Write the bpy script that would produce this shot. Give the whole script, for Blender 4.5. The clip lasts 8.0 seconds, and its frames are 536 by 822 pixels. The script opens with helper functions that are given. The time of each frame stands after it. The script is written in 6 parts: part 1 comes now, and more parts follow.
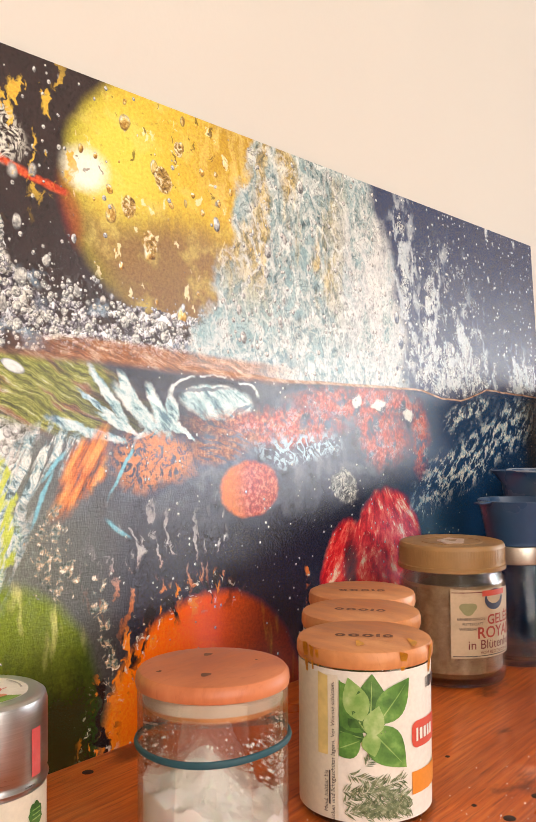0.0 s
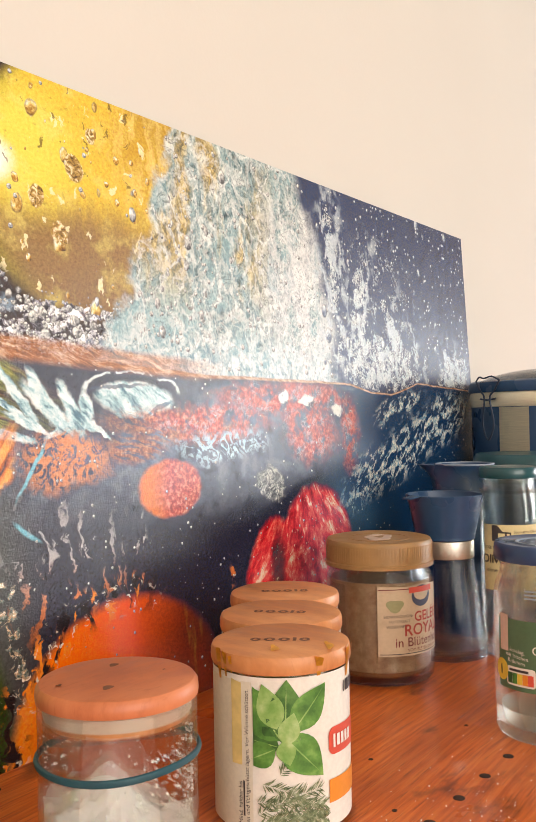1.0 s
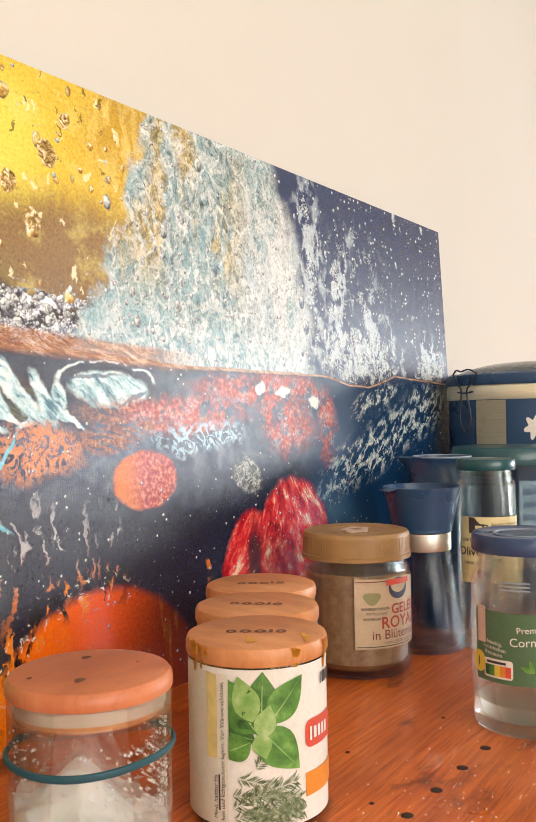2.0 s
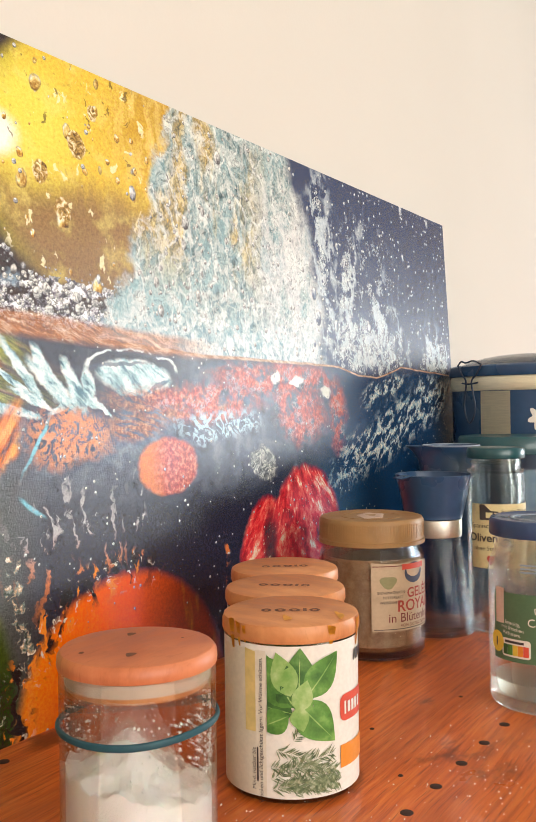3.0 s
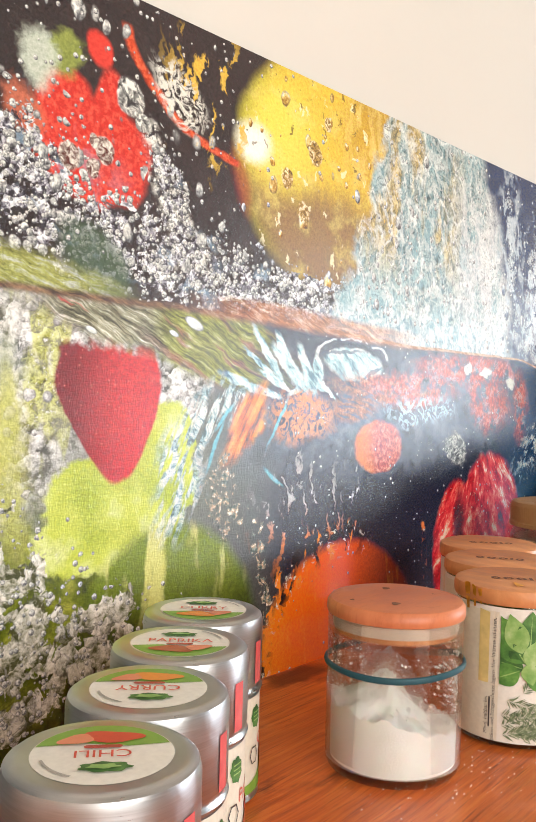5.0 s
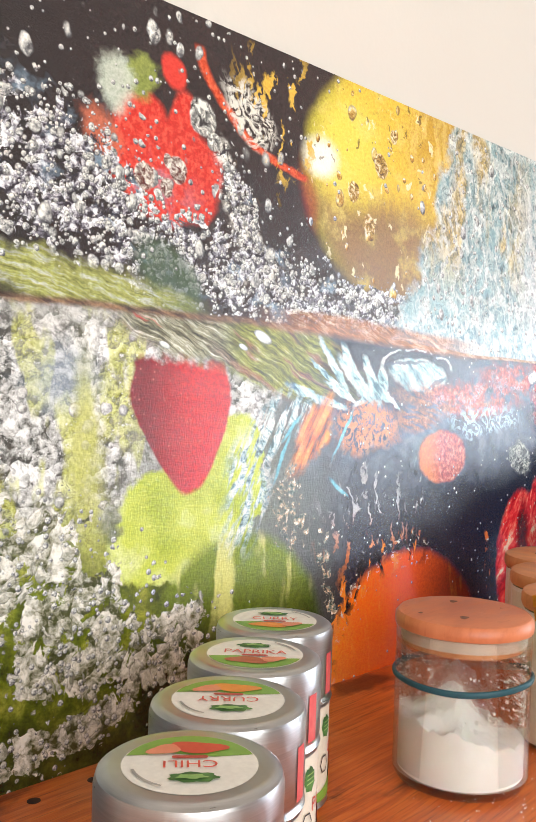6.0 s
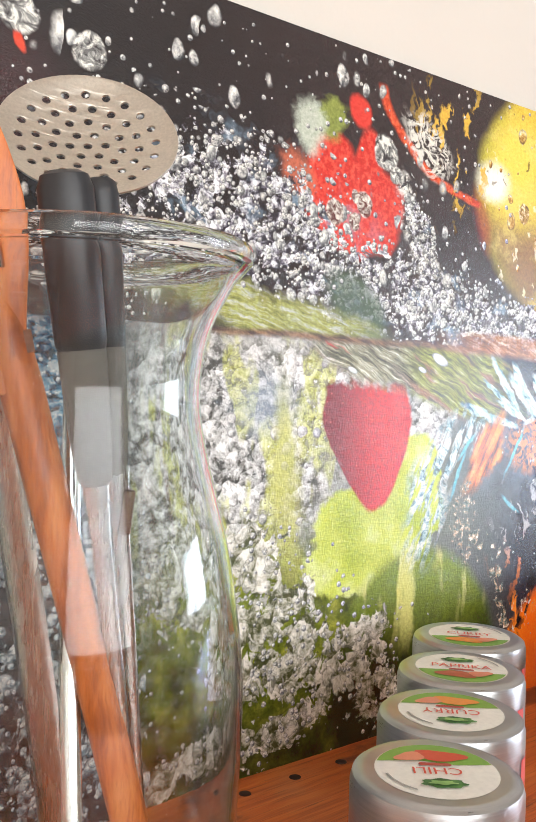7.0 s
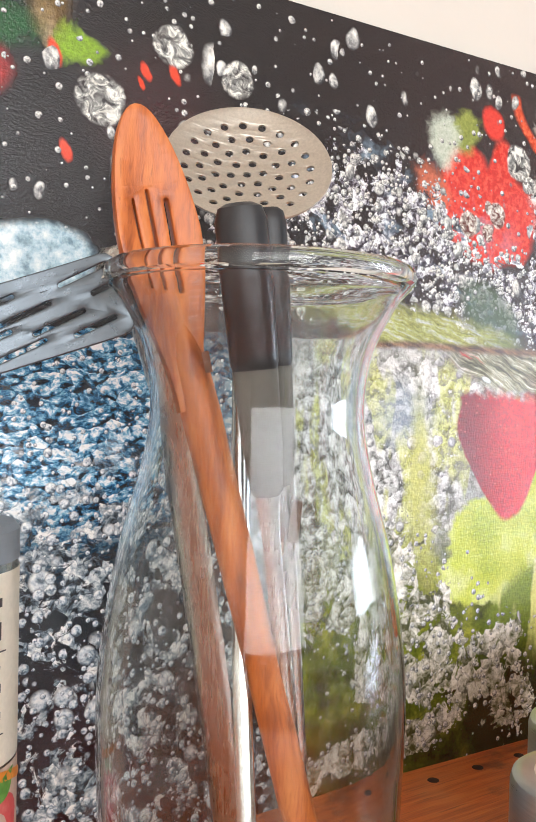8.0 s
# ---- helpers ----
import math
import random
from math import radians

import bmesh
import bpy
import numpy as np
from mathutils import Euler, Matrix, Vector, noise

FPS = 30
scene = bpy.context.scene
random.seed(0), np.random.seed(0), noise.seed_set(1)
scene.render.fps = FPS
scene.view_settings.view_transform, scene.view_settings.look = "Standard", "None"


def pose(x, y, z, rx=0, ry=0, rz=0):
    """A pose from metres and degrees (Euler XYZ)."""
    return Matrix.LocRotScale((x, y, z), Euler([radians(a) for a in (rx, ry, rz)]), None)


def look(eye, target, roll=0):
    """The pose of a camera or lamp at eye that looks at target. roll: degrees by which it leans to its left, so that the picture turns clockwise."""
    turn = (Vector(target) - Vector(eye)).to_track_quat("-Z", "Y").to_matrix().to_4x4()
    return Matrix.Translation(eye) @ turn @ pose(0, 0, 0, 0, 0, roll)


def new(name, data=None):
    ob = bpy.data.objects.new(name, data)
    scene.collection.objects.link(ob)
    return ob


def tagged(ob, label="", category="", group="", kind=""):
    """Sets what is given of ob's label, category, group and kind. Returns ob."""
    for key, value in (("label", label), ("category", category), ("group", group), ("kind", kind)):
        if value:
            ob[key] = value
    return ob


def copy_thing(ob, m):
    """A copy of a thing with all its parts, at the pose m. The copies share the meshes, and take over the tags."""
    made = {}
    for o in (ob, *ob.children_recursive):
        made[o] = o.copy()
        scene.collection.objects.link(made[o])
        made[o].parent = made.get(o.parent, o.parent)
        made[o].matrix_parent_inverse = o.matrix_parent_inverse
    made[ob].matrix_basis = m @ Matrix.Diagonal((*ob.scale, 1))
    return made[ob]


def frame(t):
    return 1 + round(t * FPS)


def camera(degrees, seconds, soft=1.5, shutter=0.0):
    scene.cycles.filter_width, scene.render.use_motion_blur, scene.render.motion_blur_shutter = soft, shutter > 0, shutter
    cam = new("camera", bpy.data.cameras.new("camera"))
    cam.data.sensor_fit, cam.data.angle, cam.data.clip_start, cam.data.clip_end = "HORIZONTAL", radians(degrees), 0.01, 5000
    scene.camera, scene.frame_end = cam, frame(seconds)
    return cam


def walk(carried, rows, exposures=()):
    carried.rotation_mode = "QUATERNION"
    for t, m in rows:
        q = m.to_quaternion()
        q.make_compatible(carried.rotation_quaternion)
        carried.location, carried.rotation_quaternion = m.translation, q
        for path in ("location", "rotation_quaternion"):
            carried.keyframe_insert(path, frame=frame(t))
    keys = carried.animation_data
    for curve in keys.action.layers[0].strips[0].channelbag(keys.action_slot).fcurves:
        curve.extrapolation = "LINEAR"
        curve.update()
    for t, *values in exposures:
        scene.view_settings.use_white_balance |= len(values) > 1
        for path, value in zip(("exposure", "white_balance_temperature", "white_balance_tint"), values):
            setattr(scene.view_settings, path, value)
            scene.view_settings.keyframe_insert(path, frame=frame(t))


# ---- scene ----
cam = camera(34.17, 8.0, 1.0)
# seconds, x, y, z, and the turn in degrees
PATH = [
    (0.0, 0.0000, -0.4500, 0.2151, 90.910, 0.359, -50.626),
    (0.5, 0.0186, -0.4442, 0.2136, 90.682, 0.911, -52.714),
    (1.0, 0.0272, -0.4533, 0.2159, 90.555, 1.078, -54.164),
    (1.5, 0.0344, -0.4539, 0.2140, 90.369, 1.051, -55.132),
    (2.8, 0.0213, -0.4363, 0.2089, 90.019, 0.868, -56.384),
    (3.0, 0.0054, -0.4352, 0.2085, 89.788, 0.742, -56.590),
    (3.5, -0.0223, -0.4296, 0.2066, 89.570, -0.818, -56.001),
    (4.0, -0.0512, -0.4228, 0.2058, 89.251, -1.149, -53.938),
    (4.5, -0.0704, -0.4148, 0.2014, 89.238, -1.082, -51.191),
    (4.7, -0.0828, -0.4126, 0.2035, 89.070, -1.274, -50.189),
    (6.0, -0.1085, -0.4119, 0.2150, 88.746, -1.664, -45.408),
    (6.5, -0.1343, -0.4054, 0.2253, 88.639, -1.714, -42.612),
    (7.0, -0.1649, -0.4039, 0.2295, 88.446, -1.557, -37.967),
    (7.5, -0.1886, -0.3981, 0.2334, 88.437, -1.252, -33.455),
    (8.0, -0.1946, -0.4043, 0.2341, 88.463, -1.246, -31.485),
]
walk(cam, [(t, pose(x, y, z, rx, ry, rz)) for t, x, y, z, rx, ry, rz in PATH], [(0.0, 0.08, 7050, 17), (1.5, 0.10, 6850, 13), (3.5, 0.13, 6620, 11), (4.5, 0.15, 6520, 11), (6.0, 0.17, 6200, 11), (8.0, 0.17, 6060, 12)])

# ---- world and light ----
world = bpy.data.worlds.new("world")
scene.world = world
world.use_nodes = True
sky = world.node_tree.nodes.new("ShaderNodeTexSky")
sky.sky_type, sky.sun_disc, sky.sun_elevation, sky.sun_rotation = "NISHITA", False, radians(40), radians(120)
world.node_tree.links.new(sky.outputs[0], world.node_tree.nodes["Background"].inputs[0])
world.node_tree.nodes["Background"].inputs[1].default_value = 0.12


def area(name, m, w, h, power, colour):
    lamp = bpy.data.lights.new(name, "AREA")
    lamp.shape, lamp.size, lamp.size_y, lamp.energy, lamp.color = "RECTANGLE", w, h, power, colour
    ob = new(name, lamp)
    ob.matrix_world = m
    return ob


# east: daylight through the low window; south: fill light added to brighten the front
area("window_light_east", look((2.63, -1.4, 0.28), (0.0, -1.4, 0.28)), 1.06, 0.46, 32, (0.80, 0.92, 1.0))
area("fill_light_south", look((-0.85, -2.82, 0.80), (-0.85, 0, 0.80)), 2.36, 1.36, 68, (1.0, 0.965, 0.885))


# ---- materials ----
class Later:
    """A node's output that is made only when something uses it."""

    def __init__(self, make):
        self.make, self.made = make, None

    def get(self):
        if self.made is None:
            self.made = self.make()
            while isinstance(self.made, Later):
                self.made = self.made.get()
        return self.made


def later(method):
    def call(*a, **k):
        return Later(lambda: method(*a, **k))

    return call


class Tree:
    """A short way to write node trees."""

    def __init__(self, name):
        self.mat = bpy.data.materials.new(name)
        self.mat.use_nodes = True
        self.nt = self.mat.node_tree
        self.bsdf = self.nt.nodes["Principled BSDF"]
        self.out = self.nt.nodes["Material Output"]

    def node(self, kind, **props):
        n = self.nt.nodes.new("ShaderNode" + kind)
        for k, v in props.items():
            setattr(n, k, v)
        return n

    def put(self, socket, value):
        if isinstance(value, Later):
            value = value.get()
        if hasattr(value, "is_output"):
            self.nt.links.new(value, socket)
        elif isinstance(value, (tuple, list)) and socket.type == "RGBA" and len(value) == 3:
            socket.default_value = (*value, 1)
        else:
            socket.default_value = value

    def set(self, **values):
        for k, v in values.items():
            self.put(self.bsdf.inputs[k.replace("_", " ")], v)
        return self

    def coords(self, kind="Object"):
        return self.node("TexCoord").outputs[kind]

    @later
    def math(self, op, a, b=0.0, clamp=False):
        n = self.node("Math", operation=op, use_clamp=clamp)
        self.put(n.inputs[0], a)
        self.put(n.inputs[1], b)
        return n.outputs[0]

    @later
    def vec(self, op, a, b=(0, 0, 0)):
        n = self.node("VectorMath", operation=op)
        self.put(n.inputs[0], a)
        self.put(n.inputs[1], b)
        return n.outputs["Value" if op in ("LENGTH", "DOT_PRODUCT") else "Vector"]

    @later
    def step(self, value, lo, hi, a=0.0, b=1.0):
        n = self.node("MapRange", interpolation_type="SMOOTHSTEP")
        for i, v in enumerate((value, lo, hi, a, b)):
            self.put(n.inputs[i], v)
        return n.outputs[0]

    @later
    def noise(self, at, scale, detail=4.0, rough=0.55, colour=False, warp=0.0):
        n = self.node("TexNoise")
        self.put(n.inputs["Vector"], at)
        self.put(n.inputs["Scale"], scale)
        self.put(n.inputs["Detail"], detail)
        self.put(n.inputs["Roughness"], rough)
        self.put(n.inputs["Distortion"], warp)
        return n.outputs[1 if colour else 0]

    @later
    def cells(self, at, scale, feature="F1", out="Distance", rand=1.0):
        n = self.node("TexVoronoi", feature=feature)
        self.put(n.inputs["Vector"], at)
        self.put(n.inputs["Scale"], scale)
        self.put(n.inputs["Randomness"], rand)
        return n.outputs[out]

    @later
    def move(self, at, loc=(0, 0, 0), rot=0.0, scale=(1, 1, 1)):
        n = self.node("Mapping", vector_type="TEXTURE")
        self.put(n.inputs[0], at)
        n.inputs[1].default_value = loc
        n.inputs[2].default_value = (0, 0, radians(rot))
        n.inputs[3].default_value = scale
        return n.outputs[0]

    @later
    def stretch(self, at, scale):
        return self.vec("MULTIPLY", at, scale)

    @later
    def mix(self, f, a, b, blend="MIX"):
        n = self.node("Mix", data_type="RGBA", blend_type=blend)
        self.put(n.inputs[0], f)
        self.put(n.inputs[6], a)
        self.put(n.inputs[7], b)
        return n.outputs[2]

    @later
    def ramp(self, value, *stops):
        n = self.node("ValToRGB")
        while len(n.color_ramp.elements) < len(stops):
            n.color_ramp.elements.new(0.5)
        for e, (p, c) in zip(n.color_ramp.elements, stops):
            e.position, e.color = p, (*c, 1)
        self.put(n.inputs[0], value)
        return n.outputs[0]

    def bump(self, height, strength=0.3, distance=0.001):
        n = self.node("Bump")
        n.inputs["Strength"].default_value = strength
        n.inputs["Distance"].default_value = distance
        self.put(n.inputs["Height"], height)
        self.put(self.bsdf.inputs["Normal"], n.outputs[0])
        return self


def paint(name, colour, rough=0.5, metal=0.0, vary=0.12, scale=60.0, bump=0.06, coat=0.0):
    """A painted, printed or plastic surface with faint mottling and grain."""
    t = Tree(name)
    at = t.coords()
    n = t.noise(at, scale, 5)
    dark = tuple(c * (1 - vary) for c in colour)
    light = tuple(min(1, c * (1 + vary)) for c in colour)
    t.set(Base_Color=t.ramp(n, (0.3, dark), (0.7, light)), Metallic=metal)
    t.set(Roughness=t.step(t.noise(at, scale * 0.3, 3), 0.3, 0.7, max(0.02, rough - 0.06), rough + 0.06))
    t.set(Coat_Weight=coat)
    t.bump(t.noise(at, scale * 9, 3), bump, 0.0006)
    return t.mat


def glass(name, tint=(1, 1, 1), clear=0.5, rough=0.0, wavy=0.12, ior=1.42):
    """Clear bottle glass with a faint waviness."""
    t = Tree(name)
    at = t.coords()
    t.set(Base_Color=tint, Transmission_Weight=1.0, IOR=ior, Roughness=rough)
    t.bump(t.noise(t.stretch(at, (1, 1, 0.4)), 45, 2), wavy, 0.002)
    clear_node = t.node("BsdfTransparent")
    clear_node.inputs[0].default_value = (*tint, 1)
    m = t.node("MixShader")
    m.inputs[0].default_value = clear
    t.nt.links.new(t.bsdf.outputs[0], m.inputs[1])
    t.nt.links.new(clear_node.outputs[0], m.inputs[2])
    t.nt.links.new(m.outputs[0], t.out.inputs[0])
    return t.mat


M = {}


def wall_paint():
    t = Tree("wall_paint")
    at = t.coords()
    n = t.noise(at, 2.2, 3)
    t.set(Base_Color=t.ramp(n, (0.3, (0.70, 0.645, 0.575)), (0.7, (0.73, 0.675, 0.605))), Roughness=0.85)
    t.bump(t.noise(at, 260, 4), 0.12, 0.0008)
    return t.mat


def worktop_wood():
    t = Tree("worktop_wood")
    at = t.coords()
    turned = t.move(at, (0, 0, 0), 2)
    w = t.vec("ADD", turned, t.stretch(t.noise(turned, 5, 3, colour=True), (0.03, 0.014, 0)))
    grain = t.noise(t.stretch(w, (5, 90, 5)), 3.0, 6, 0.6)
    fine = t.noise(t.stretch(w, (14, 420, 14)), 2.0, 4, 0.6)
    broad = t.noise(t.stretch(w, (2.5, 14, 2)), 2.2, 3)
    c = t.ramp(grain, (0.28, (0.38, 0.060, 0.010)), (0.5, (0.66, 0.140, 0.021)), (0.74, (0.80, 0.25, 0.048)))
    c = t.mix(t.step(broad, 0.4, 0.68, 0, 0.45), c, (0.40, 0.08, 0.014))
    c = t.mix(t.step(fine, 0.55, 0.70, 0, 0.75), c, (0.16, 0.028, 0.008))
    worn = t.noise(turned, 9, 5)
    c = t.mix(t.step(t.noise(t.stretch(turned, (1, 1.8, 1)), 13, 5, 0.65), 0.56, 0.70, 0, 0.75), c, (0.12, 0.022, 0.008))
    c = t.mix(t.step(worn, 0.58, 0.78, 0, 0.35), c, (0.66, 0.30, 0.12))
    # one dark ragged patch at the foot of the panel
    foot_patch = t.step(t.vec("LENGTH", t.move(t.vec("ADD", at, t.stretch(t.noise(at, 40, 4, colour=True), (0.03, 0.03, 0))), (0.418, 0.001, 0.0), 0, (0.036, 0.013, 1))), 0.5, 1.25, 0.85, 0)
    c = t.mix(foot_patch, c, (0.03, 0.008, 0.006))
    t.set(Base_Color=c, Roughness=t.step(worn, 0.3, 0.7, 0.27, 0.45), Coat_Weight=0.3)
    t.bump(t.math("ADD", t.math("MULTIPLY", grain, 0.5), fine), 0.25, 0.0006)
    return t.mat


M["wall"] = wall_paint()
M["wood_top"] = worktop_wood()
# unseen south wall, darkened so that less of it mirrors in the panel
M["toned_down_wall"] = paint("toned_down_wall", (0.30, 0.245, 0.19), 0.85, scale=8)
M["glass"] = glass("clear_glass", (0.97, 0.985, 0.98), 0.62, wavy=0.03)
M["vase_glass"] = glass("thick_glass", (0.95, 0.985, 0.985), 0.06, wavy=0.05, ior=1.34)
M["board"] = paint("board", (0.03, 0.03, 0.035), 0.5)
M["blue"] = paint("blue", (0.022, 0.066, 0.15), 0.3)
M["honey_lid"] = paint("honey_lid", (0.36, 0.20, 0.075), 0.45)
M["white_gloss"] = paint("white_gloss", (0.75, 0.74, 0.71), 0.35)
M["floor"] = paint("floor_tiles", (0.35, 0.27, 0.2), 0.5)


def turned_wood(name, dark, mid, light, scale=1.0, rough=0.42, grain=(40, 9, 9), bump=0.2):
    """Oiled or lacquered wood with grain, darker flecks and wear."""
    t = Tree(name)
    at = t.coords()
    w = t.vec("ADD", at, t.stretch(t.noise(at, 30, 3, colour=True), (0.008, 0.008, 0.008)))
    n = t.noise(t.stretch(w, grain), 4.0 * scale, 6, 0.62)
    fine = t.noise(t.stretch(w, tuple(g * 4 for g in grain)), 5.0 * scale, 4, 0.6)
    c = t.ramp(n, (0.3, dark), (0.5, mid), (0.72, light))
    c = t.mix(t.step(fine, 0.55, 0.72, 0, 0.45), c, dark)
    c = t.mix(t.step(t.noise(at, 55, 4), 0.58, 0.75, 0, 0.4), c, light)
    t.set(Base_Color=c, Roughness=t.step(n, 0.3, 0.7, rough - 0.07, rough + 0.08))
    t.bump(t.math("ADD", n, fine), bump, 0.0004)
    return t.mat


def brushed(name, colour, rough=0.25, spread=0.08, scale=(6, 6, 260), spots=0.0, metal=1.0):
    """Metal with fine brush marks."""
    t = Tree(name)
    at = t.coords()
    n = t.noise(t.stretch(at, scale), 9, 4, 0.6)
    big = t.noise(at, 45, 4)
    c = t.ramp(n, (0.3, tuple(0.86 * v for v in colour)), (0.7, tuple(min(1, 1.08 * v) for v in colour)))
    c = t.mix(t.step(big, 0.55, 0.75, 0, spots), c, tuple(0.6 * v for v in colour))
    t.set(Base_Color=c, Metallic=metal, Roughness=t.math("ADD", t.step(n, 0.3, 0.7, rough - spread, rough + spread), t.step(big, 0.4, 0.7, 0, 0.08)))
    t.bump(n, 0.08, 0.0003)
    return t.mat


def salt_mat():
    t = Tree("salt")
    at = t.coords()
    n = t.noise(at, 900, 3, 0.7)
    t.set(Base_Color=t.ramp(t.noise(at, 70, 4), (0.3, (0.86, 0.82, 0.77)), (0.7, (0.94, 0.91, 0.88))), Roughness=0.75, Subsurface_Weight=0.15, Subsurface_Scale=0.002)
    t.bump(n, 0.6, 0.0008)
    return t.mat


def herbs_mat():
    t = Tree("dried_herbs")
    at = t.coords()
    n = t.noise(t.stretch(at, (1, 1, 2)), 420, 4, 0.7)
    t.set(Base_Color=t.ramp(n, (0.35, (0.07, 0.06, 0.025)), (0.5, (0.20, 0.17, 0.07)), (0.66, (0.42, 0.36, 0.2))), Roughness=0.9)
    t.bump(n, 0.8, 0.001)
    return t.mat


def honey_mat():
    t = Tree("honey_film")
    at = t.coords()
    n = t.noise(at, 160, 5, 0.7)
    t.set(Base_Color=t.ramp(n, (0.3, (0.33, 0.17, 0.085)), (0.5, (0.46, 0.27, 0.145)), (0.7, (0.60, 0.40, 0.22))), Roughness=0.35, Transmission_Weight=0.35, IOR=1.45)
    t.bump(n, 0.5, 0.001)
    return t.mat


def paper(name, colour, blot=(0.4, 0.3, 0.18), dirt=0.18, rough=0.6):
    """Printed paper, a little blotched and scuffed."""
    t = Tree(name)
    at = t.coords()
    c = t.ramp(t.noise(at, 380, 4), (0.3, tuple(0.93 * v for v in colour)), (0.7, tuple(min(1, 1.04 * v) for v in colour)))
    c = t.mix(t.step(t.noise(at, 48, 5, 0.65), 0.52, 0.78, 0, dirt), c, blot)
    t.set(Base_Color=c, Roughness=rough, Coat_Weight=0.1)
    t.bump(t.noise(at, 700, 3), 0.05, 0.0003)
    return t.mat


def leafy(name, a, b, c, scale=95):
    t = Tree(name)
    at = t.coords()
    n = t.noise(at, scale, 4, 0.6)
    t.set(Base_Color=t.ramp(n, (0.34, a), (0.52, b), (0.68, c)), Roughness=0.5)
    return t.mat


M["bamboo"] = turned_wood("bamboo", (0.47, 0.17, 0.06), (0.64, 0.265, 0.10), (0.74, 0.35, 0.15), 0.7, 0.45, (26, 6, 6))
M["bamboo_red"] = turned_wood("reddish_lid_wood", (0.42, 0.11, 0.04), (0.57, 0.175, 0.07), (0.66, 0.23, 0.10), 0.7, 0.42, (6, 20, 6))
M["spoon_wood"] = turned_wood("spoon_wood", (0.24, 0.05, 0.010), (0.56, 0.15, 0.030), (0.72, 0.26, 0.07), 0.8, 0.4, (60, 60, 6), 0.3)
M["tin"] = brushed("tin_plate", (0.50, 0.505, 0.51), 0.32, 0.05, (6, 6, 200), 0.15)
M["steel"] = brushed("polished_steel", (0.72, 0.71, 0.69), 0.14, 0.04, (90, 90, 6), 0.1)
M["arm_steel"] = brushed("arm_steel", (0.50, 0.49, 0.47), 0.24, 0.05, (90, 90, 6), 0.2)
M["satin_steel"] = brushed("satin_steel", (0.62, 0.575, 0.51), 0.42, 0.02, (90, 90, 90))
M["dark_steel"] = brushed("dark_steel", (0.10, 0.115, 0.13), 0.30, 0.05, (20, 20, 20), 0.1, 0.8)
M["print_grey"] = paint("print_grey", (0.36, 0.34, 0.31), 0.6)
# steel, its bright gold reflection put into the base colour
M["gold_reflection_steel"] = brushed("steel_gold_reflection", (0.84, 0.76, 0.56), 0.34, 0.06, (5, 5, 180), 0.2, 0.4)
M["salt"] = salt_mat()
M["herbs"] = herbs_mat()
M["honey"] = honey_mat()
M["frosted_glass"] = glass("streaked_glass", (0.93, 0.95, 0.92), 0.62, 0.1, 0.3)
M["smoke_glass"] = glass("smoked_glass", (0.84, 0.87, 0.92), 0.6, 0.03)
M["lid_glass"] = glass("lid_glass", (0.7, 0.74, 0.76), 0.4, 0.05)
M["cloudy"] = glass("cloudy_plastic", (0.62, 0.74, 0.82), 0.45, 0.35)
M["smoke"] = paint("smoke_cup", (0.16, 0.17, 0.2), 0.35)
M["brine"] = glass("cloudy_water", (0.86, 0.86, 0.82), 0.4, 0.3)
M["seal"] = paint("silicone_seal", (0.62, 0.5, 0.4), 0.4)
# dark colour that carries the shade inside the worktop's holes
M["hole"] = paint("hole_shade", (0.035, 0.012, 0.006), 0.8)
M["burnt"] = paint("burnt_wood", (0.17, 0.065, 0.03), 0.6, vary=0.3, scale=300)
M["turmeric"] = paint("turmeric", (0.74, 0.34, 0.03), 0.4, vary=0.25, scale=200)
M["stain"] = paint("yellow_stain", (0.72, 0.56, 0.22), 0.6, vary=0.15, scale=120)
M["label_white"] = paper("label_white", (0.80, 0.765, 0.70), (0.62, 0.5, 0.3), 0.14)
M["label_cream"] = paper("label_cream", (0.74, 0.68, 0.56), (0.6, 0.46, 0.25), 0.2)
M["label_yellow"] = paper("label_yellow", (0.70, 0.61, 0.33), (0.5, 0.4, 0.2), 0.15)
M["label_pink"] = paper("label_pink", (0.66, 0.49, 0.40), (0.4, 0.25, 0.2), 0.25)
M["parchment"] = paper("parchment", (0.60, 0.46, 0.31), (0.36, 0.25, 0.15), 0.55)
M["label_green"] = paper("label_green", (0.20, 0.38, 0.05), (0.12, 0.22, 0.03), 0.2, 0.5)
M["gherkin_green"] = paper("gherkin_green", (0.075, 0.15, 0.075), (0.04, 0.09, 0.05), 0.35, 0.5)
M["ink"] = paint("ink", (0.05, 0.04, 0.04), 0.6)
M["ink_blue"] = paint("ink_blue", (0.05, 0.06, 0.10), 0.6)
M["red"] = paper("print_red", (0.66, 0.085, 0.05), (0.5, 0.06, 0.04), 0.2, 0.5)
M["brick"] = paper("print_brick", (0.42, 0.055, 0.035), (0.3, 0.04, 0.03), 0.3, 0.55)
M["dark_red"] = paper("print_dark_red", (0.19, 0.03, 0.025), (0.12, 0.03, 0.02), 0.3, 0.55)
M["tab_red"] = paper("tab_red", (0.66, 0.10, 0.10), (0.75, 0.35, 0.3), 0.45, 0.5)
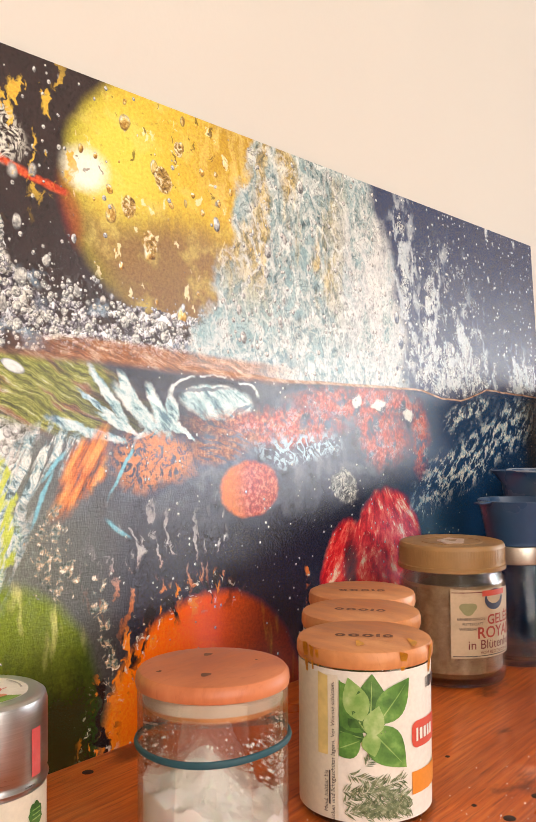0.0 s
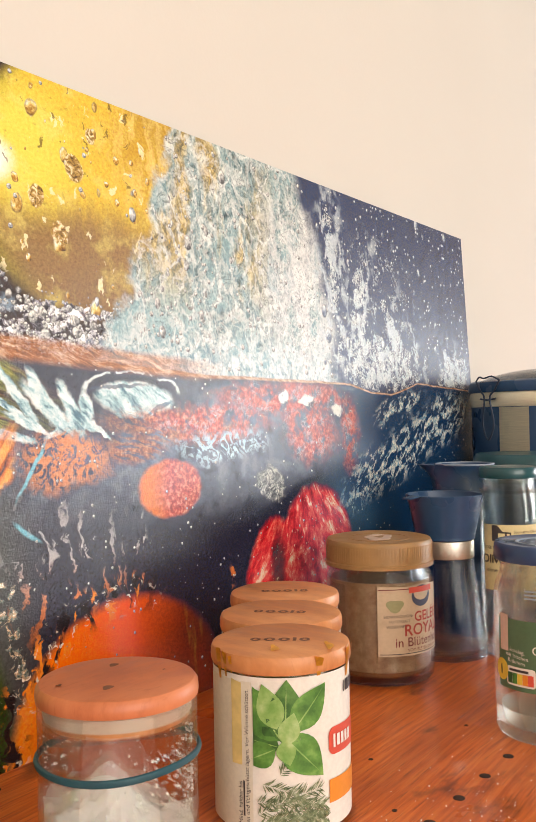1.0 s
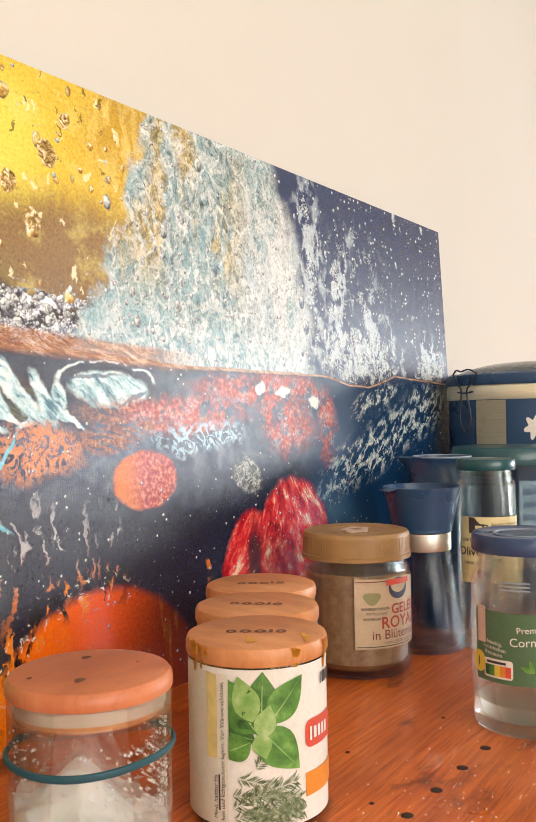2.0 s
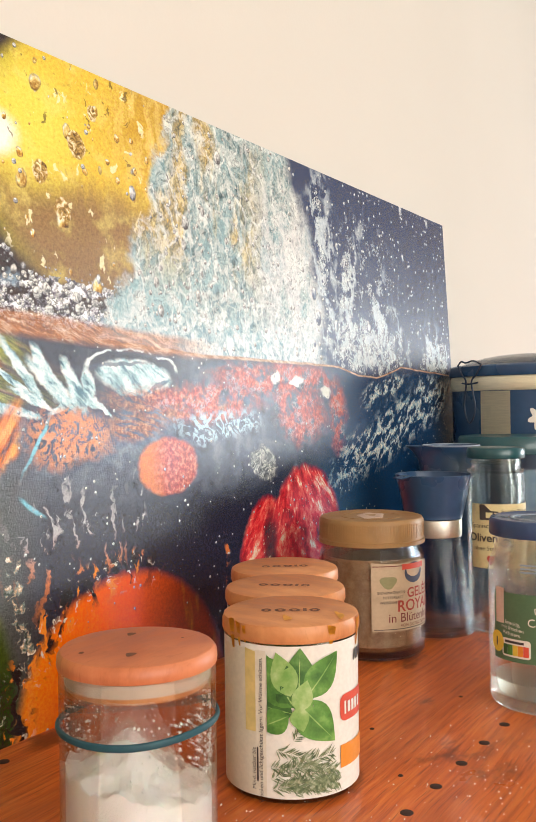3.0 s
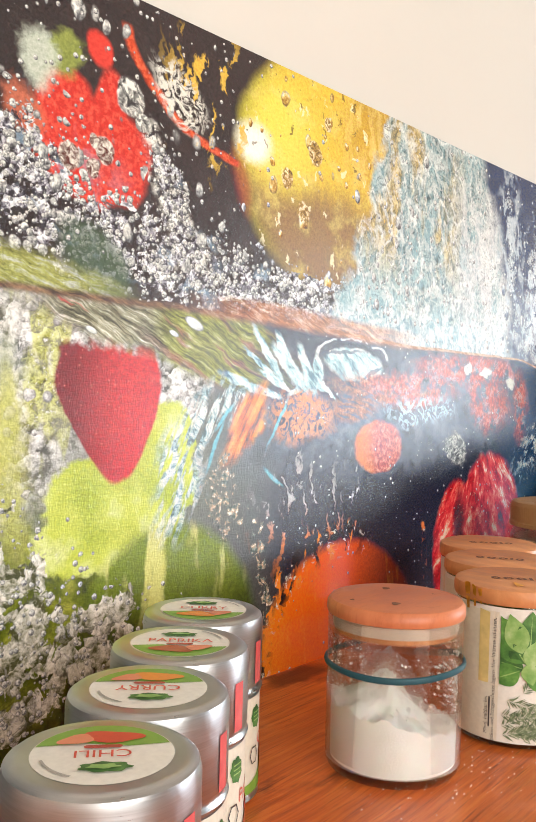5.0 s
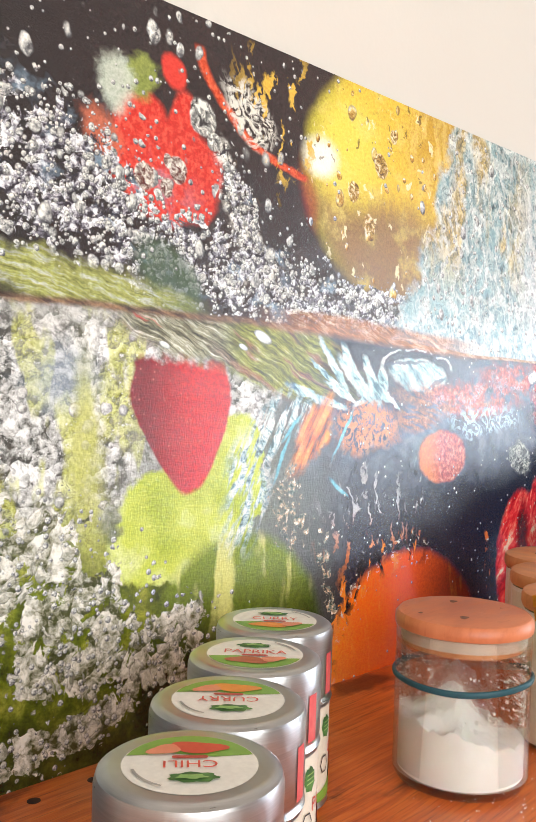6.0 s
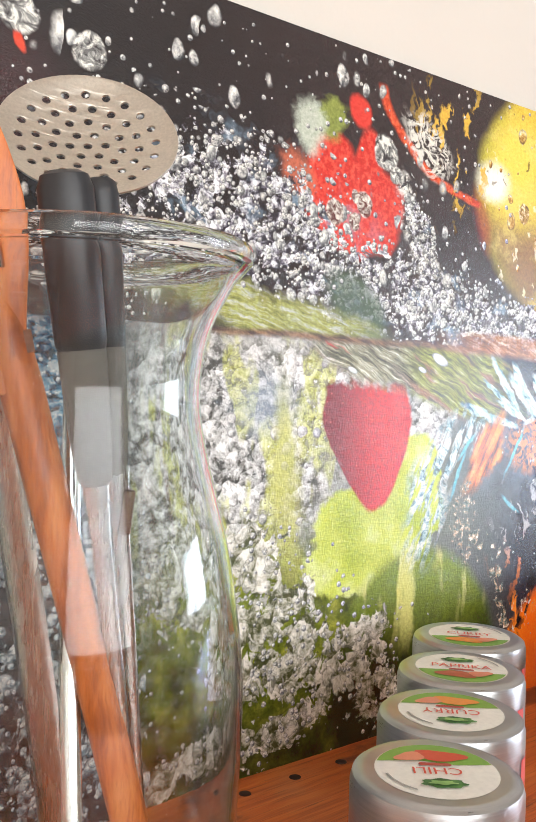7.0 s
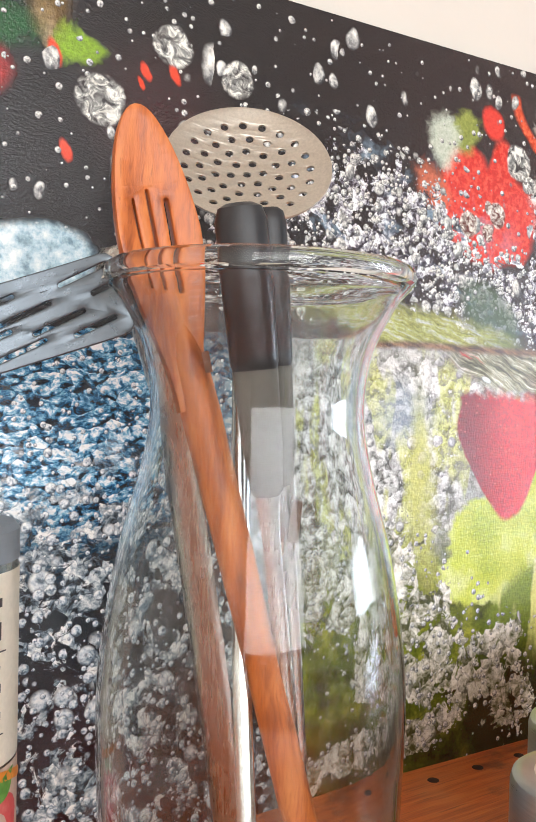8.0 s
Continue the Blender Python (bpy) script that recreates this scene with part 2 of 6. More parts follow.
M["salmon"] = paper("print_salmon", (0.72, 0.25, 0.14), (0.6, 0.15, 0.08), 0.3, 0.5)
M["chilli"] = paper("print_chilli", (0.60, 0.07, 0.03), (0.7, 0.2, 0.1), 0.3, 0.5)
M["paprika"] = paper("print_paprika", (0.42, 0.09, 0.03), (0.6, 0.2, 0.08), 0.4, 0.5)
M["orange"] = paper("print_orange", (0.76, 0.26, 0.03), (0.6, 0.15, 0.02), 0.25, 0.5)
M["yellow"] = paper("print_yellow", (0.76, 0.55, 0.06), (0.6, 0.4, 0.05), 0.2, 0.5)
M["moss"] = paper("print_moss", (0.30, 0.29, 0.14), (0.45, 0.36, 0.2), 0.4, 0.6)
M["leaf"] = leafy("leaf", (0.045, 0.15, 0.025), (0.10, 0.27, 0.045), (0.22, 0.42, 0.10))
M["leaf_dark"] = leafy("leaf_dark", (0.02, 0.08, 0.018), (0.05, 0.16, 0.03), (0.12, 0.28, 0.06))
M["leaf_light"] = leafy("leaf_light", (0.16, 0.34, 0.07), (0.28, 0.46, 0.14), (0.44, 0.58, 0.26))
M["rosemary"] = leafy("rosemary", (0.05, 0.085, 0.035), (0.18, 0.23, 0.12), (0.50, 0.54, 0.40), 420)
M["teal"] = paint("teal", (0.008, 0.072, 0.088), 0.35, coat=0.3)
M["teal_rubber"] = paint("teal_rubber", (0.012, 0.075, 0.10), 0.55)
M["blue_lid"] = paint("blue_lid", (0.02, 0.055, 0.15), 0.3, coat=0.4)
M["grey_blue"] = paint("grey_blue", (0.25, 0.31, 0.40), 0.45)
M["black"] = paint("black_plastic", (0.022, 0.022, 0.025), 0.4, vary=0.2, scale=200)
M["grey_plastic"] = paint("grey_plastic", (0.15, 0.135, 0.115), 0.5, 0.0)
M["grey_cap"] = paint("grey_cap", (0.22, 0.25, 0.28), 0.45)
M["brown"] = paint("brown_lock", (0.16, 0.09, 0.06), 0.5)
M["dark_wire"] = paint("dark_wire", (0.035, 0.05, 0.085), 0.35, 0.4)


def srgb(r, g, b, k=1.0):
    """A paint's colour from its 0 to 255 values."""
    return tuple(k * ((c / 255) / 12.92 if c < 11 else ((c / 255 + 0.055) / 1.055) ** 2.4) for c in (r, g, b))


GROUPS = {}


class Group(Tree):
    """A node group, written like a material's tree."""

    def __init__(self, name, ins, outs):
        self.nt = bpy.data.node_groups.new(name, "ShaderNodeTree")
        for way, sockets in (("INPUT", ins), ("OUTPUT", outs)):
            for kind, n in sockets:
                self.nt.interface.new_socket(n, in_out=way, socket_type="NodeSocket" + kind)
        self.given = self.nt.nodes.new("NodeGroupInput").outputs
        self.result = self.nt.nodes.new("NodeGroupOutput").inputs


def grouped(t, key, ins, outs, fill, **values):
    """The outputs of a group node in t; the group is made once for each key."""
    if key not in GROUPS:
        g = Group(key[0], ins, outs)
        fill(g)
        GROUPS[key] = g.nt
    n = t.node("Group")
    n.node_tree = GROUPS[key]
    for k, v in values.items():
        t.put(n.inputs[k], v)
    return n.outputs


def oval_group(g):
    m = g.node("Mapping", vector_type="TEXTURE")
    for i, k in enumerate(("At", "Place", "Turn", "Size")):
        g.put(m.inputs[i], g.given[k])
    g.put(g.result["Mask"], g.step(g.vec("LENGTH", m.outputs[0]), g.given["Near"], g.given["Far"], 1, 0))


def drop_group(scale, small, big, tones):
    def fill(g):
        at = g.given["At"]
        vor = g.node("TexVoronoi")
        g.put(vor.inputs["Vector"], at)
        g.put(vor.inputs["Scale"], scale)
        chance = g.node("SeparateColor")
        g.put(chance.inputs[0], vor.outputs["Color"])
        radius = g.step(chance.outputs[0], 0, 1, small, big)
        d = g.math("DIVIDE", vor.outputs["Distance"], radius)
        keep = g.math("LESS_THAN", chance.outputs[1], g.given["Density"])
        mask = g.math("MULTIPLY", g.step(d, 0.86, 1.06, 1, 0), keep)
        rel = g.vec("MULTIPLY", g.vec("SUBTRACT", at, vor.outputs["Position"]), (scale, scale, 0))
        lit = g.math("DIVIDE", g.vec("DOT_PRODUCT", rel, (-0.5, 0.75, 0)), radius)
        rough = g.math("MULTIPLY", g.math("SUBTRACT", g.noise(at, scale * 3.2, 3, 0.6), 0.5), 2.6)
        tone = g.math("ADD", g.math("ADD", g.math("MULTIPLY", lit, 0.3), 0.56), g.math("MULTIPLY", rough, 0.55))
        drop = g.mix(g.step(d, 0.68, 0.98, 0, 0.6), g.ramp(tone, *tones), srgb(38, 36, 42))
        g.put(g.result["Colour"], g.mix(mask, g.given["Under"], drop))

    return fill


def foam_group(scale, tones):
    def fill(g):
        bent = g.vec("SUBTRACT", g.noise(g.given["At"], scale * 0.8, 3, 0.6, colour=True), (0.5, 0.5, 0.5))
        at = g.vec("ADD", g.given["At"], g.stretch(bent, (0.9 / scale, 0.9 / scale, 0)))
        vor = g.node("TexVoronoi")
        g.put(vor.inputs["Vector"], at)
        g.put(vor.inputs["Scale"], scale)
        chance = g.node("SeparateColor")
        g.put(chance.inputs[0], vor.outputs["Color"])
        rel = g.vec("SUBTRACT", at, vor.outputs["Position"])
        lit = g.math("MULTIPLY", g.vec("DOT_PRODUCT", rel, (-0.45, 0.9, 0)), scale * 0.30)
        grain = g.math("MULTIPLY", g.math("SUBTRACT", g.noise(at, scale * 1.5, 5, 0.68), 0.5), 2.5)
        tone = g.math("ADD", g.math("ADD", lit, grain), g.math("MULTIPLY", chance.outputs[0], 0.34))
        tone = g.math("SUBTRACT", g.math("ADD", tone, 0.52), g.math("MULTIPLY", vor.outputs["Distance"], 0.46))
        g.put(g.result["Colour"], g.ramp(tone, *tones))

    return fill


def printed_panel(u0, u1, v0, v1):
    """The printed photograph, fruit falling into water, for one field of the panel; metres across and up it."""
    t = Tree("printed_panel")

    def near(a, b, c, d):
        return a < u1 and b > u0 and c < v1 and d > v0

    sep = t.node("SeparateXYZ")
    t.put(sep.inputs[0], t.coords())
    join = t.node("CombineXYZ")
    t.put(join.inputs[0], sep.outputs[0])
    t.put(join.inputs[1], sep.outputs[2])
    p, u, v = join.outputs[0], sep.outputs[0], sep.outputs[2]

    def warp(at, scale, amount, detail=4):
        n = t.vec("SUBTRACT", t.noise(at, scale, detail, 0.6, colour=True), (0.5, 0.5, 0.5))
        return t.vec("ADD", at, t.stretch(n, (amount, amount, 0)))

    soft = warp(p, 30, 0.010)
    jag, tatter = warp(p, 90, 0.008), warp(p, 60, 0.010)
    ragged = warp(warp(p, 16, 0.035), 110, 0.014, 5)
    n_mid, n_fine = t.noise(p, 55, 5, 0.6), t.noise(p, 240, 5, 0.65)
    streak = t.noise(t.stretch(ragged, (1, 0.22, 1)), 130, 5, 0.62)
    flow = t.noise(t.stretch(t.move(warp(p, 20, 0.02), (0, 0, 0), -16), (0.2, 1.3, 1)), 210, 6, 0.68)
    curl = t.noise(p, 42, 5, 0.6, warp=3.2)
    lines = t.step(t.math("ABSOLUTE", t.math("SUBTRACT", curl, 0.5)), 0.0, 0.05, 1, 0)
    fur = t.noise(p, 88, 5, 0.68, warp=2.2)
    fine_lines = t.step(t.math("ABSOLUTE", t.math("SUBTRACT", fur, 0.5)), 0.0, 0.05, 1, 0)

    def blob(x, y, rx, ry, rot=0, edge=0.15, at=None):
        far = max(rx, ry) * (1 + edge) if rot else 0
        fx, fy = far or rx * (1 + edge), far or ry * (1 + edge)
        slack = 0.026 if at is ragged else 0.008
        if not near(x - fx - slack, x + fx + slack, y - fy - slack, y + fy + slack):
            return None
        ins = (("Vector", "At"), ("Vector", "Place"), ("Vector", "Turn"), ("Vector", "Size"), ("Float", "Near"), ("Float", "Far"))
        return Later(lambda: grouped(t, ("oval_mask",), ins, (("Float", "Mask"),), oval_group, At=soft if at is None else at, Place=(x, y, 0), Turn=(0, 0, radians(rot)), Size=(rx, ry, 1), Near=1 - edge, Far=1 + edge)["Mask"])

    def also(a, *more):
        if a is None or any(b is None for b in more):
            return None
        for b in more:
            a = t.math("MULTIPLY", a, b)
        return a

    def either(a, *more):
        found = [b for b in (a, *more) if b is not None]
        if not found:
            return None
        a = found[0]
        for b in found[1:]:
            a = t.math("MAXIMUM", a, b)
        return a

    def less(mask, k):
        return None if mask is None or k is None else t.math("MULTIPLY", mask, k)

    def flaky(mask, grain, fill=0.3):
        """A splash whose flakes thin out towards the edge of the mask."""
        if mask is None:
            return None
        return t.step(t.math("ADD", grain, t.math("MULTIPLY", mask, fill)), 0.775, 0.81)

    def band(s, lo, hi, e=0.01):
        return also(t.step(s, lo - e, lo + e), t.step(s, hi - e, hi + e, 1, 0))

    state = {}

    def lay(mask, colour):
        if mask is not None:
            state["c"] = t.mix(mask, state["c"], colour) if "c" in state else colour
            if isinstance(state["c"], Later):
                state["c"] = state["c"].get()

    def bubbles(scale, small, big, density, at=None, tones=None):
        """Round drops, lit from above, as many as the density from 0 to 1 says."""
        if density is None:
            return
        tones = tones or ((0.12, srgb(30, 28, 34)), (0.36, srgb(110, 110, 112)), (0.58, srgb(190, 190, 186)), (0.8, srgb(250, 248, 240)))
        ins = (("Vector", "At"), ("Float", "Density"), ("Color", "Under"))
        state["c"] = grouped(t, ("drops", scale, small, big, tones), ins, (("Color", "Colour"),), drop_group(scale, small, big, tones), At=p if at is None else at, Density=density, Under=state["c"])["Colour"]

    def chunks(at, scale, *tones):
        """Broken foam in small lumps, lit from above, dark in the clefts."""
        return Later(lambda: grouped(t, ("foam", scale, tones), (("Vector", "At"),), (("Color", "Colour"),), foam_group(scale, tones), At=at)["Colour"])

    def net(at, scale, width=0.1):
        """Thin threads of water that branch and join."""
        return t.step(t.cells(at, scale, "DISTANCE_TO_EDGE"), 0.0, width, 1, 0)

    # waterline height along the panel
    wl = t.node("ValToRGB")
    stops = ((0.0, 0.262), (0.34, 0.262), (0.5, 0.254), (0.72, 0.252), (0.76, 0.244), (0.80, 0.241), (0.86, 0.255), (1.0, 0.250))
    while len(wl.color_ramp.elements) < len(stops):
        wl.color_ramp.elements.new(0.5)
    for e, (x, h) in zip(wl.color_ramp.elements, stops):
        e.position, e.color = (x * 1.14 + 0.06) / 1.2, (h, h, h, 1)
    t.put(wl.inputs[0], t.math("DIVIDE", t.math("ADD", u, 0.06), 1.2))
    over = t.math("SUBTRACT", t.math("ADD", v, t.math("MULTIPLY", t.math("SUBTRACT", t.noise(p, 14, 3), 0.5), 0.006)), wl.outputs[0])
    under = t.step(over, -0.0006, 0.0006, 1, 0) if v0 < 0.26 else None
    above = 1.0 if v1 > 0.24 else None

    # above the water
    lay(1.0, t.mix(t.step(u, 0.62, 0.78), t.mix(t.step(u, 0.0, 0.3), srgb(24, 18, 20), srgb(56, 42, 42)), srgb(38, 58, 98)))
    lay(less(t.step(n_mid, 0.4, 0.7), 0.45), t.mix(t.step(u, 0.6, 0.78), srgb(34, 28, 32), srgb(28, 44, 80)))
    lay(less(t.step(u, -0.02, -0.12) if u0 < 0 else None, 0.6), srgb(22, 26, 34))
    # blurred fruit at the far end
    lay(blob(-0.050, 0.402, 0.014, 0.009, 8, 0.3, ragged), srgb(128, 164, 30))
    lay(blob(-0.066, 0.407, 0.006, 0.010, 8, 0.4, ragged), t.mix(n_fine, srgb(30, 34, 30), srgb(214, 190, 150)))
    lay(blob(-0.086, 0.404, 0.016, 0.011, 0, 0.5, ragged), srgb(22, 78, 36))
    lay(blob(-0.093, 0.383, 0.011, 0.011, 0, 0.4), srgb(150, 30, 30))
    lay(less(blob(-0.064, 0.425, 0.010, 0.018, 0, 0.6), 0.7), srgb(120, 92, 34))
    lay(blob(-0.06, 0.438, 0.004, 0.006, 0, 0.4), srgb(230, 110, 40))
    lay(less(blob(-0.005, 0.376, 0.03, 0.03, 0, 0.8), 0.35), srgb(80, 30, 34))
    for x, y, r in ((-0.013, 0.398, 0.0022), (-0.016, 0.391, 0.0016), (0.004, 0.399, 0.0026), (-0.061, 0.398, 0.003), (-0.056, 0.35, 0.003)):
        lay(blob(x, y, r, r * 2.1, 20, 0.3), srgb(225, 70, 40))

    # lemon, yellow where lit and brown below
    lemon = blob(0.457, 0.382, 0.097, 0.090, 0, 0.07, warp(p, 26, 0.012))
    low = t.step(t.math("ADD", v, t.math("MULTIPLY", t.math("SUBTRACT", streak, 0.5), 0.03)), 0.348, 0.388)
    skin = t.mix(low, srgb(150, 116, 66), srgb(232, 196, 66))
    skin = t.mix(less(t.step(v, 0.335, 0.29), 0.6), skin, srgb(128, 98, 68))
    skin = t.mix(less(blob(0.40, 0.405, 0.05, 0.04, 0, 0.6), 0.85), skin, srgb(244, 226, 92))
    skin = t.mix(less(t.step(t.vec("LENGTH", t.move(p, (0.457, 0.382, 0), 0, (0.097, 0.09, 1))), 0.75, 1.0), also(0.6, t.step(u, 0.44, 0.36))), skin, srgb(150, 150, 40))
    skin = t.mix(less(t.step(t.noise(p, 36, 4, 0.6), 0.5, 0.66), 0.4), skin, srgb(250, 226, 120))
    skin = t.mix(less(t.step(n_fine, 0.56, 0.7), 0.28), skin, srgb(112, 72, 34))
    lay(lemon, skin)
    lay(less(blob(0.54, 0.435, 0.05, 0.06, 0, 0.5, ragged), 0.9), t.mix(t.step(streak, 0.4, 0.65), srgb(206, 160, 48), srgb(240, 206, 110)))
    lay(blob(0.38, 0.391, 0.018, 0.0135, 10, 0.45), srgb(255, 252, 236))

    bubbles(115, 0.12, 0.34, less(lemon, 0.28), t.stretch(soft, (1, 0.8, 1)), ((0.2, srgb(110, 74, 30)), (0.45, srgb(196, 140, 50)), (0.62, srgb(244, 210, 120)), (0.8, srgb(255, 252, 230))))
    lay(also(lemon, t.step(t.noise(t.stretch(ragged, (1, 0.55, 1)), 95, 4), 0.63, 0.66), 0.8), srgb(255, 240, 186))
    lay(also(lemon, t.step(t.noise(t.stretch(ragged, (1, 0.45, 1)), 110, 3), 0.655, 0.68), t.step(v, 0.36, 0.40), 0.75), srgb(92, 66, 26))

    # chilli stalk
    ring = t.vec("LENGTH", t.move(soft, (0.378, 0.452, 0), 0, (0.122, 0.083, 1)))
    stalk = also(1.0 if near(0.24, 0.39, 0.34, 0.45) else None, band(ring, 0.95, 1.01, 0.015), t.step(u, 0.366, 0.360), t.step(v, 0.440, 0.434))
    lay(stalk, t.mix(t.step(n_fine, 0.4, 0.62), srgb(196, 62, 30), srgb(240, 104, 62)))
    lay(less(blob(0.366, 0.36, 0.008, 0.02, 15, 0.7), 0.6), srgb(170, 48, 34))

    rill = either(blob(0.283, 0.358, 0.009, 0.022, 22, 0.3, ragged), blob(0.300, 0.325, 0.013, 0.026, 30, 0.3, ragged), blob(0.312, 0.30, 0.02, 0.012, 0, 0.4, ragged))
    lay(rill, chunks(p, 120, (0.22, srgb(60, 52, 54)), (0.42, srgb(170, 168, 160)), (0.62, srgb(240, 236, 226)), (0.8, srgb(255, 253, 246))))
    # tomato with its leaf
    red = either(blob(0.235, 0.352, 0.044, 0.034, 0, 0.12, warp(p, 40, 0.02)), blob(0.214, 0.372, 0.021, 0.024, 0, 0.15), blob(0.247, 0.381, 0.013, 0.024, -5, 0.15))
    lay(red, t.mix(t.step(n_fine, 0.42, 0.66), srgb(206, 44, 34), srgb(242, 88, 66)))
    lay(blob(0.24, 0.415, 0.0095, 0.011, 20, 0.2), srgb(222, 62, 48))
    lay(blob(0.213, 0.402, 0.012, 0.014, 10, 0.25, ragged), t.mix(n_mid, srgb(90, 110, 40), srgb(170, 176, 90)))
    lay(less(blob(0.196, 0.396, 0.012, 0.018, 20, 0.3, ragged), 0.85), srgb(206, 214, 196))
    lay(less(blob(0.183, 0.366, 0.012, 0.014, 20, 0.4, ragged), 0.7), srgb(222, 120, 88))

    # spray above the waterline
    spray = either(blob(0.28, 0.296, 0.13, 0.030, -6, 0.5), blob(0.15, 0.335, 0.09, 0.045, -12, 0.5), blob(0.42, 0.283, 0.10, 0.02, 0, 0.4), blob(0.06, 0.305, 0.05, 0.03, 0, 0.5), blob(0.30, 0.335, 0.012, 0.045, 24, 0.5))
    spray = also(above, spray, t.step(over, 0.0, 0.004))
    lay(flaky(spray, t.noise(ragged, 78, 5, 0.62), 0.33), chunks(soft, 135, (0.18, srgb(46, 40, 48)), (0.40, srgb(128, 124, 134)), (0.58, srgb(206, 206, 210)), (0.78, srgb(252, 252, 252))))
    lay(also(spray, t.step(t.noise(ragged, 28, 4), 0.54, 0.66), 0.7), srgb(140, 166, 186))
    bubbles(105, 0.2, 0.5, less(spray, 0.75))
    bubbles(190, 0.25, 0.52, less(spray, 0.8))
    bubbles(330, 0.25, 0.5, less(spray, 0.62))
    lay(less(blob(0.235, 0.285, 0.03, 0.018, -35, 0.3), 0.8), t.mix(n_fine, srgb(40, 66, 44), srgb(92, 112, 82)))
    lay(less(blob(0.165, 0.276, 0.08, 0.012, -6, 0.5, ragged), 0.8), t.ramp(flow, (0.35, srgb(120, 124, 60)), (0.5, srgb(186, 190, 100)), (0.65, srgb(226, 230, 214))))

    # falling sheet of water
    left = t.math("ADD", 0.470, t.math("MULTIPLY", t.math("SUBTRACT", v, 0.262), 0.48))
    wob = t.math("MULTIPLY", t.math("SUBTRACT", t.noise(p, 24, 4), 0.5), 0.07)
    right = t.math("SUBTRACT", 0.795, t.math("MULTIPLY", t.math("POWER", t.math("MAXIMUM", t.math("SUBTRACT", v, 0.26), 0), 2.0), 1.5))
    sheet = also(above if near(0.43, 0.84, 0.24, 0.5) else None, t.step(t.math("ADD", t.math("SUBTRACT", u, left), wob), -0.006, 0.006), t.step(t.math("SUBTRACT", t.math("SUBTRACT", u, right), less(wob, 0.9)), -0.012, 0.012, 1, 0), t.step(over, 0, 0.002))
    crinkle = warp(t.stretch(warp(p, 24, 0.045), (1, 0.6, 1)), 70, 0.022, 4)
    fine_flow = t.noise(t.stretch(warp(p, 40, 0.022), (1, 0.55, 1)), 150, 6, 0.7, warp=0.8)
    tone = t.math("ADD", t.math("MULTIPLY", fine_flow, 0.6), t.math("MULTIPLY", n_mid, 0.4))
    water = t.ramp(tone, (0.38, srgb(52, 70, 76)), (0.45, srgb(112, 138, 142)), (0.53, srgb(164, 184, 184)), (0.62, srgb(242, 244, 238)))
    sky_tint = t.mix(n_fine, srgb(104, 150, 164), srgb(186, 214, 214))
    water = t.mix(less(t.step(t.noise(p, 21, 4), 0.46, 0.58), 0.6), water, sky_tint)
    water = t.mix(less(t.step(u, 0.60, 0.52), 0.5), water, sky_tint)
    gold = also(t.step(t.noise(t.stretch(warp(p, 40, 0.016), (1, 0.3, 1)), 26, 4), 0.47, 0.58), t.step(v, 0.29, 0.36), t.step(u, 0.72, 0.64))
    water = t.mix(less(gold, 0.8), water, t.ramp(fine_flow, (0.38, srgb(110, 92, 40)), (0.5, srgb(192, 156, 70)), (0.62, srgb(240, 214, 140))))
    pale = also(t.step(u, 0.66, 0.72), t.step(t.noise(t.stretch(p, (1, 0.35, 1)), 30, 3), 0.4, 0.55))
    water = t.mix(less(pale, 0.55), water, t.mix(n_fine, srgb(196, 190, 192), srgb(248, 242, 238)))
    water = t.mix(less(also(net(crinkle, 44, 0.12), t.step(n_mid, 0.42, 0.54)), 0.7), water, srgb(246, 248, 242))
    water = t.mix(less(also(net(crinkle, 90, 0.16), t.step(n_mid, 0.54, 0.44)), 0.4), water, srgb(250, 248, 240))
    water = t.mix(less(also(lines, t.step(n_mid, 0.47, 0.55)), 0.55), water, srgb(58, 70, 74))
    water = t.mix(less(t.step(v, 0.30, 0.262), 0.5), water, t.mix(t.step(fine_flow, 0.42, 0.58), srgb(130, 170, 184), srgb(252, 252, 248)))
    lay(sheet, water)
    lay(less(also(sheet, blob(0.735, 0.33, 0.05, 0.10, 6, 0.5), t.step(n_fine, 0.5, 0.58)), 0.5), srgb(238, 234, 232))
    bubbles(150, 0.15, 0.42, less(sheet, 0.22))

    # splashes on the navy side
    mound = also(above, either(blob(0.90, 0.275, 0.12, 0.038, 0, 0.6), blob(0.85, 0.32, 0.018, 0.07, -8, 0.5), blob(0.80, 0.38, 0.012, 0.07, 4, 0.6), blob(1.09, 0.27, 0.055, 0.028, 10, 0.5), blob(0.93, 0.31, 0.012, 0.06, 35, 0.5)), t.step(over, 0, 0.002))
    lay(flaky(mound, t.noise(t.stretch(ragged, (1, 0.6, 1)), 105, 5, 0.66), 0.29), t.mix(streak, srgb(104, 136, 158), srgb(232, 238, 236)))
    lay(also(flaky(mound, n_mid, 0.36), fine_lines, 0.9), srgb(238, 242, 238))
    lay(also(above if u1 > 0.72 else None, blob(0.89, 0.335, 0.10, 0.085, 0, 0.3), lines, t.step(n_mid, 0.5, 0.58), 0.8), srgb(206, 216, 220))
